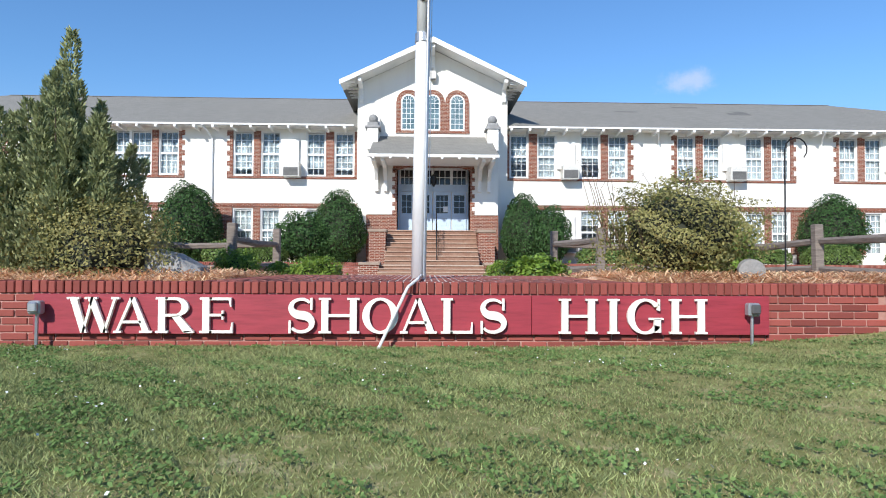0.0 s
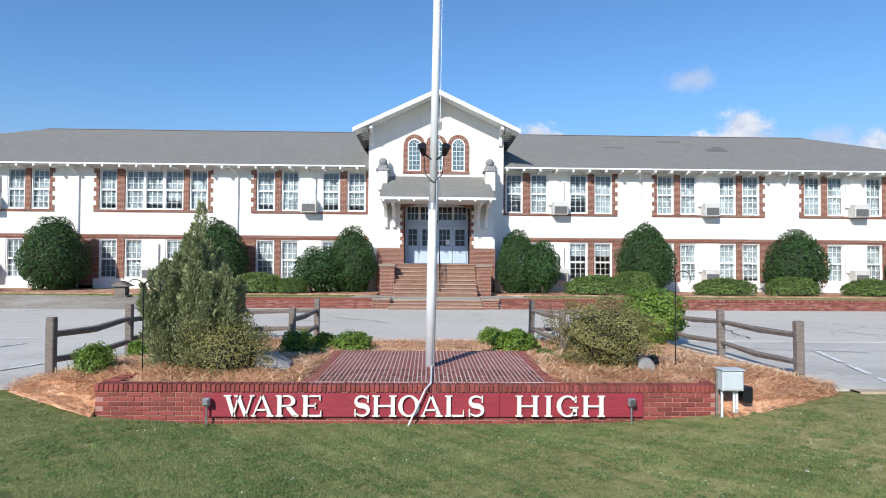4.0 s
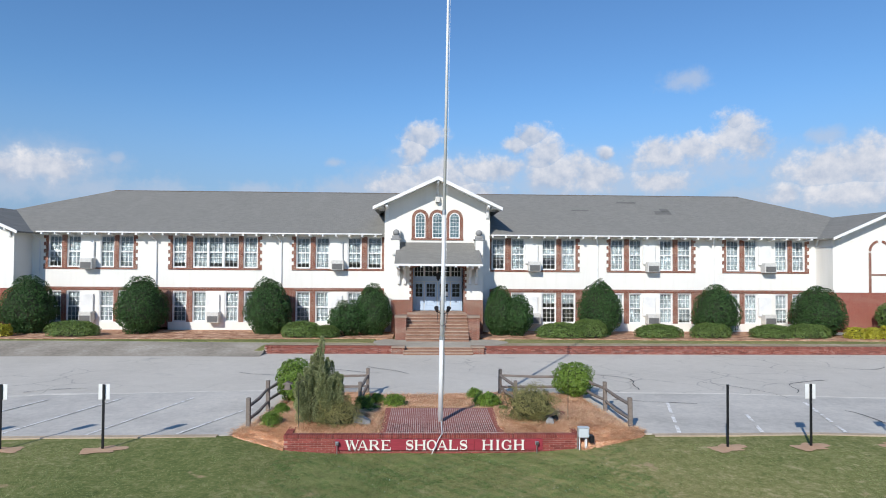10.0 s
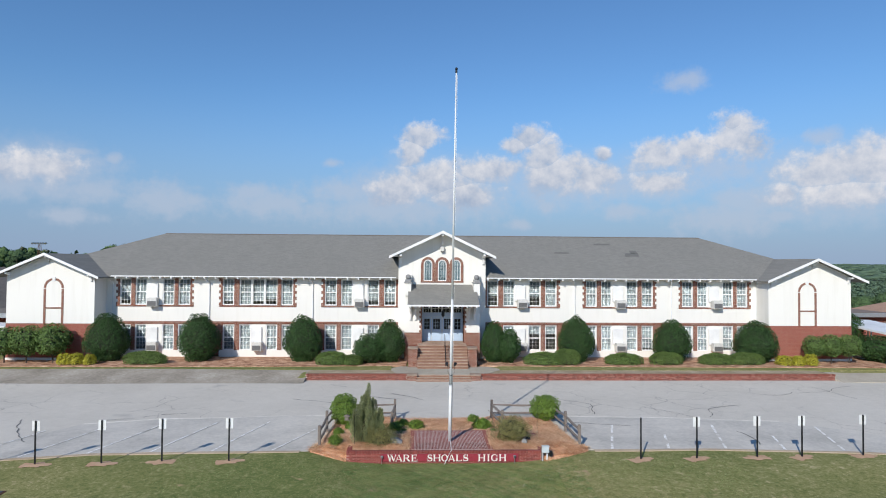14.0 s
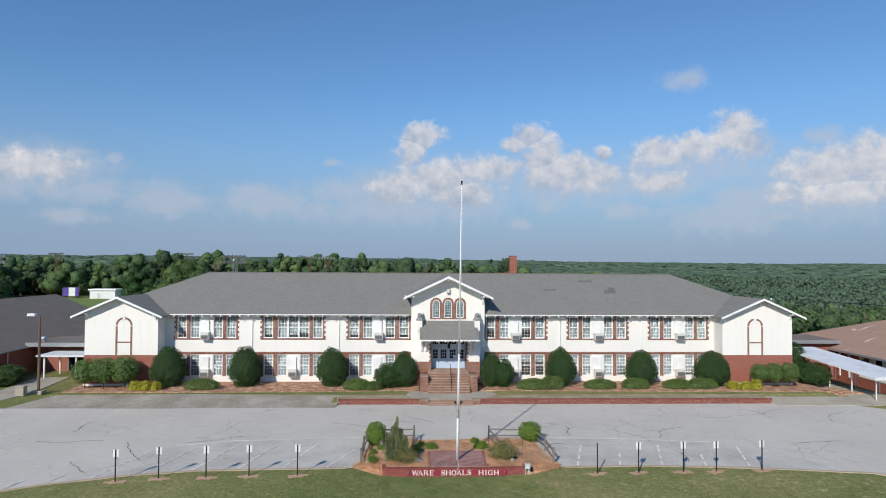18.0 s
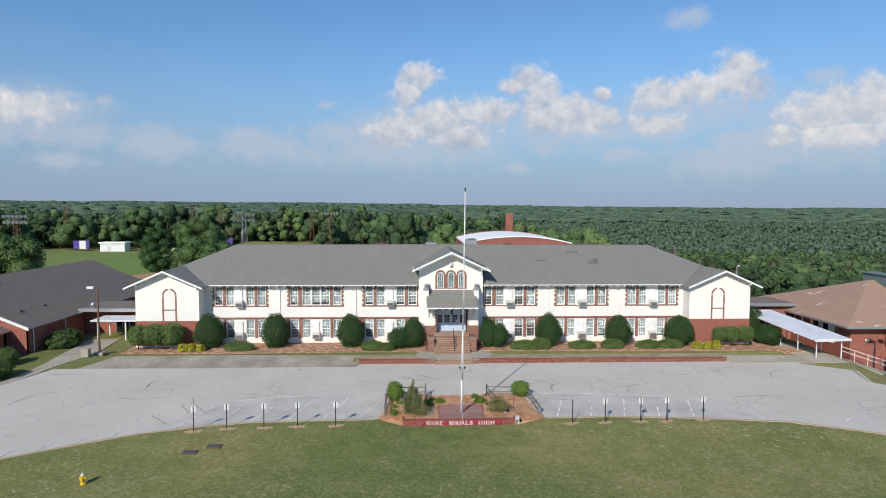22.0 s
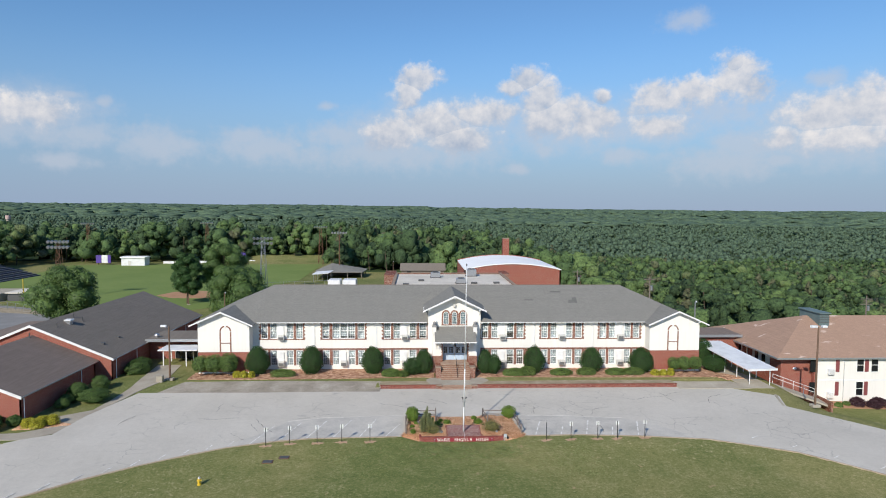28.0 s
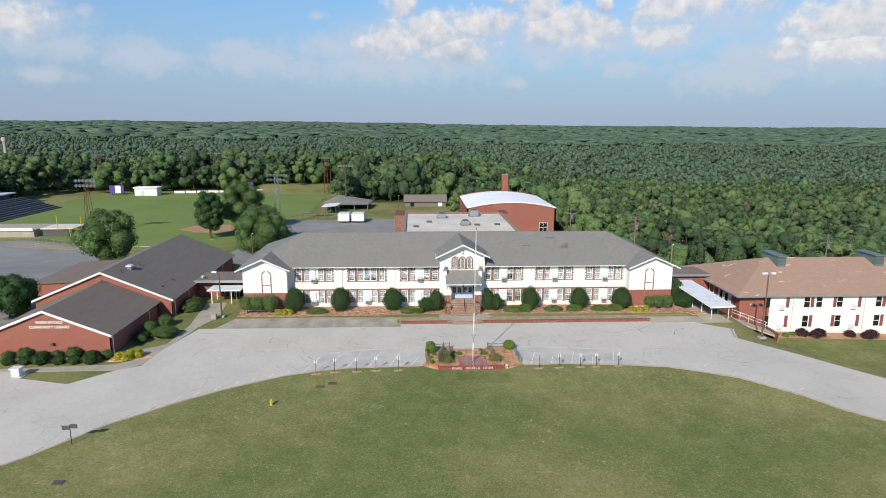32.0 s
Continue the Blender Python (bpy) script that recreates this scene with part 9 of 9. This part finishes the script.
# woods: crowns that thin out into rolling canopy with distance
def open_ground(x, y):
    """Where no woods stand."""
    fld = (x > -178) & (x < -44) & (y < 207 + 14 * (x > -92)) & (y > 10)
    mid = (x > -62) & (x < 8) & (y < 158)
    gym = (x >= 8) & (x < 36) & (y < 104) | (x >= 36) & (x < 52) & (y < 62)
    right = (x >= 40) & (y < 38 + 0.15 * (x - 40)) & (x < 110)
    return (y < 24) & (x > -230) | fld | mid | gym | right | (y < -20)


def toned(me, tone):
    me.attributes.new("tone", "FLOAT", "FACE").data.foreach_set("value", tone.astype(np.float32))
    return me


def crowns(name, cx_, cy_, h, w, seed, mat, leaf_n, leaf_size, label, sub=8, facets=(6, 4), spread=0.24):
    """Many crowns in one mesh: bumpy lobes set round each crown, their outline broken by loose leaf clumps."""
    r = np.random.RandomState(seed)
    z = ground_z(cx_, cy_)
    n = len(cx_)
    tone = np.clip(0.42 + 0.2 * wav(cx_, cy_, 0.045, 2.0) + r.normal(0, spread, n), 0, 1)
    conifer = r.uniform(0, 1, n) < 0.2
    tone = np.where(conifer, r.choice((0.05, 0.15, 1.0), n), tone)
    tpl = Geo().ball((0, 0, 0), 1, n=facets[0], m=facets[1])
    tri = np.array([t for f in tpl.f for t in ([f[:3]] if len(f) == 3 else [(f[0], f[1], f[2]), (f[0], f[2], f[3])])])
    tv = np.array(tpl.v)
    k = leaf_n // sub
    lobes, tones, flecks, outward, fleck_tone = [], [], [], [], []
    for j in range(sub):
        a = j * 2.4 + r.uniform(-0.5, 0.5, n)
        f = np.where(conifer, 0.3 + 0.64 * j / max(1, sub - 1), (0.24 if k else 0.42) + (0.64 if k else 0.46) * (1 - (j + 0.5) / sub) + r.uniform(-0.06, 0.06, n))
        rad = w * np.where(conifer, 0.1, 0.4) * np.sqrt(np.clip(1.0 - f, 0.0, 1)) * 1.4 * r.uniform(0.75, 1.2, n) * (j > 0 or sub == 1)
        if sub == 1:
            rad = rad * 0
        c = np.stack([cx_ + np.cos(a) * rad, cy_ + np.sin(a) * rad, z + h * f], 1)
        size = w * (np.where(conifer, 0.17 * (1.35 - f), 0.225) if sub > 1 else 0.5) * r.uniform(0.75, 1.3, n)
        scale = np.stack([size, size, size * np.where(conifer, 1.5, 0.95 if k else 0.6) if sub > 1 else h * 0.3], 1)[:, None, :]
        lobes.append((tv[None] * r.uniform(0.6, 1.2, (n, len(tv), 1)) * scale * (0.92 if k else 1.0) + c[:, None, :]).reshape(-1, 3))
        tones.append(np.repeat(np.clip(tone + r.normal(0, 0.06, n), 0, 1), len(tri)))
        if k:
            d = r.normal(0, 1, (n, k, 3))
            d /= np.linalg.norm(d, axis=2, keepdims=True)
            d[:, :, 2] = np.abs(d[:, :, 2]) * 1.15 - 0.35
            flecks.append((c[:, None, :] + d * scale * r.uniform(0.82, 1.22, (n, k, 1))).reshape(-1, 3))
            outward.append(d.reshape(-1, 3)), fleck_tone.append(np.repeat(tone, k))
    f_ = (tri[None] + (np.arange(n * sub) * len(tv))[:, None, None]).reshape(-1, 3)
    me = fast_mesh(name, np.concatenate(lobes), f_, mat, True)
    tagged(new(name, toned(me, np.concatenate(tones))), label, "woods", kind="stuff")
    if k:
        v_, f_ = leaf_quads(np.concatenate(flecks), np.concatenate(outward) + (0, 0, 0.2), leaf_size, r, aspect=1.4, three=True, jitter=0.4)
        tagged(new(name + "_leaves", toned(fast_mesh(name + "_leaves", v_, f_, mat), np.concatenate(fleck_tone))), "loose leaf clumps of the woods", "woods", kind="stuff")


def scatter(x0, x1, y0, y1, step, seed, cond):
    r = np.random.RandomState(seed)
    xs_, ys_ = np.meshgrid(np.arange(x0, x1, step), np.arange(y0, y1, step))
    xs_, ys_ = (xs_ + r.uniform(-0.85, 0.85, xs_.shape) * step).ravel(), (ys_ + r.uniform(-0.85, 0.85, ys_.shape) * step).ravel()
    k = cond(xs_, ys_)
    return xs_[k], ys_[k], r


fov = lambda x, y: np.abs(x + 5) < 0.86 * (y + 105) + 20
xs_, ys_, r = scatter(-330, 230, 20, 250, 7.6, 201, lambda x, y: ~open_ground(x, y) & fov(x, y))
hh = r.uniform(8, 15, len(xs_)) + 3.0 * wav(xs_, ys_, 0.07, 0.6) + 5.0 * ((xs_ < -30) & (ys_ > 190) | (xs_ < -175))
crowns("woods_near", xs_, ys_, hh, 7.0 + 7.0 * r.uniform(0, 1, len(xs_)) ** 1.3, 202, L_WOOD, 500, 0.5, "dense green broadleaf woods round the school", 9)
# bare pale trunks that show between the crowns
sel = np.arange(0, len(xs_), 4)
tk = Geo()
for i in sel:
    g0 = float(ground_z(xs_[i], ys_[i]))
    tk.tube((xs_[i], ys_[i] - 2.5, g0), (xs_[i] + r.uniform(-1.2, 1.2), ys_[i] - 2.0, g0 + hh[i] * 0.85), 0.22, 0.1, 5)
tagged(new("woods_trunks", tk.mesh("woods_trunks", BARK)), "tall bare trunks at the edge of the woods", "woods", kind="stuff")
xs_, ys_, r = scatter(-620, 620, 236, 620, 10.5, 203, lambda x, y: ~open_ground(x, y) & fov(x, y) & (y >= 236))
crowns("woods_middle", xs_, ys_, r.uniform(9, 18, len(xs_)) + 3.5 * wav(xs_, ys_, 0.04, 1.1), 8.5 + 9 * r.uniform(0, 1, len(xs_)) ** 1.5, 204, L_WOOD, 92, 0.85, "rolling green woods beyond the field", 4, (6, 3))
xs_, ys_, r = scatter(-1500, 1500, 600, 1500, 16, 205, lambda x, y: fov(x, y))
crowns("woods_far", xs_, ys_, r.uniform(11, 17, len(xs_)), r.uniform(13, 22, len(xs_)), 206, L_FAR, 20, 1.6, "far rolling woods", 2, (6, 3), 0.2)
xs_, ys_, r = scatter(-3600, 3600, 1480, 4300, 33, 207, lambda x, y: fov(x, y) & (y < 3900))
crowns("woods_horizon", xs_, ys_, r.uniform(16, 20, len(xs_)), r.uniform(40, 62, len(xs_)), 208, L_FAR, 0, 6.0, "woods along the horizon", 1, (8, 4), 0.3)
# stand-in for a small pale skyline patch, sized to fit the camera's view
wt = thing("water_tower", "pale upright stand-in above the distant woods", "tower", at=(-560, 760, 0))
gzt = float(ground_z(-545, 760))
part("shaft", Geo().tube((-555, 760, gzt), (-555, 760, gzt + 30), 2.4, 2.2, 12), CONCRETE, wt)
part("tank", Geo().tube((-555, 760, gzt + 29), (-555, 760, gzt + 34), 3.2, 3.0, 14), m_paint("pale_red_top", (0.55, 0.4, 0.36), 0.6), wt)

def bank_z(x, y):
    return float(ground_z(x, y)) + 2.2 * float(sstep(199, 222, y)) * float(sstep(-96, -84, x)) * float(sstep(-40, -50, x))


flat_sheet("grass_bank", [(-92, 197), (-92, 224), (-46, 224), (-44, 196)], 0.06, GRASS, "rough grass bank behind the field", "grass bank", 4, bank_z)


def utility_pole(x, y, h, label):
    z = float(ground_z(x, y))
    t = thing("utility_pole", label, "utility pole", "utility poles", at=(x, y, z))
    part("pole", Geo().tube((x, y, z - 0.5), (x, y, z + h), 0.17, 0.11, 8), RAILWOOD, t)
    for k in (0.5, 1.5):
        part("crossarm", Geo().box(x - 1.2, x + 1.2, y - 0.06, y + 0.06, z + h - k - 0.12, z + h - k), RAILWOOD, t)
    for i in range(4):
        part("insulator", Geo().tube((x - 1.05 + i * 0.7, y, z + h - 0.5), (x - 1.05 + i * 0.7, y, z + h - 0.28), 0.05, n=6), DARKGREY, t)
    part("transformer", Geo().tube((x + 0.35, y - 0.1, z + h - 2.9), (x + 0.35, y - 0.1, z + h - 1.9), 0.27, n=10), GALV, t)
    return (x, y, z + h - 0.5)


tops = [utility_pole(34.5, 63, 11, "weathered utility pole with transformer at the wood's edge"), utility_pole(44.0, 40, 11.5, "weathered utility pole with transformer at the wood's edge"), utility_pole(84, 30, 13, "weathered utility pole with transformer at the wood's edge"),
        utility_pole(130, 26, 16, "weathered utility pole with transformer at the wood's edge")]
for (xa, ya, za), (xb, yb, zb) in zip(tops[:-1], tops[1:]):
    wr = thing("overhead_wire", "thin dark overhead wire between utility poles", "wire", "overhead wires", at=(xa, ya, za))
    for k in (-0.9, 0.9):
        # one welded tube along the sagging line
        ring, vs = 4, []
        for i in range(11):
            f = i / 10
            p = (xa + (xb - xa) * f, ya + (yb - ya) * f + k, za + (zb - za) * f - 4 * 0.9 * f * (1 - f))
            vs += [(p[0], p[1] + 0.025 * math.cos(math.tau * q / ring), p[2] + 0.025 * math.sin(math.tau * q / ring)) for q in range(ring)]
        g = Geo().add(vs, [(i * ring + q, i * ring + (q + 1) % ring, (i + 1) * ring + (q + 1) % ring, (i + 1) * ring + q) for i in range(10) for q in range(ring)])
        part("strand", g, BLACK, wr)
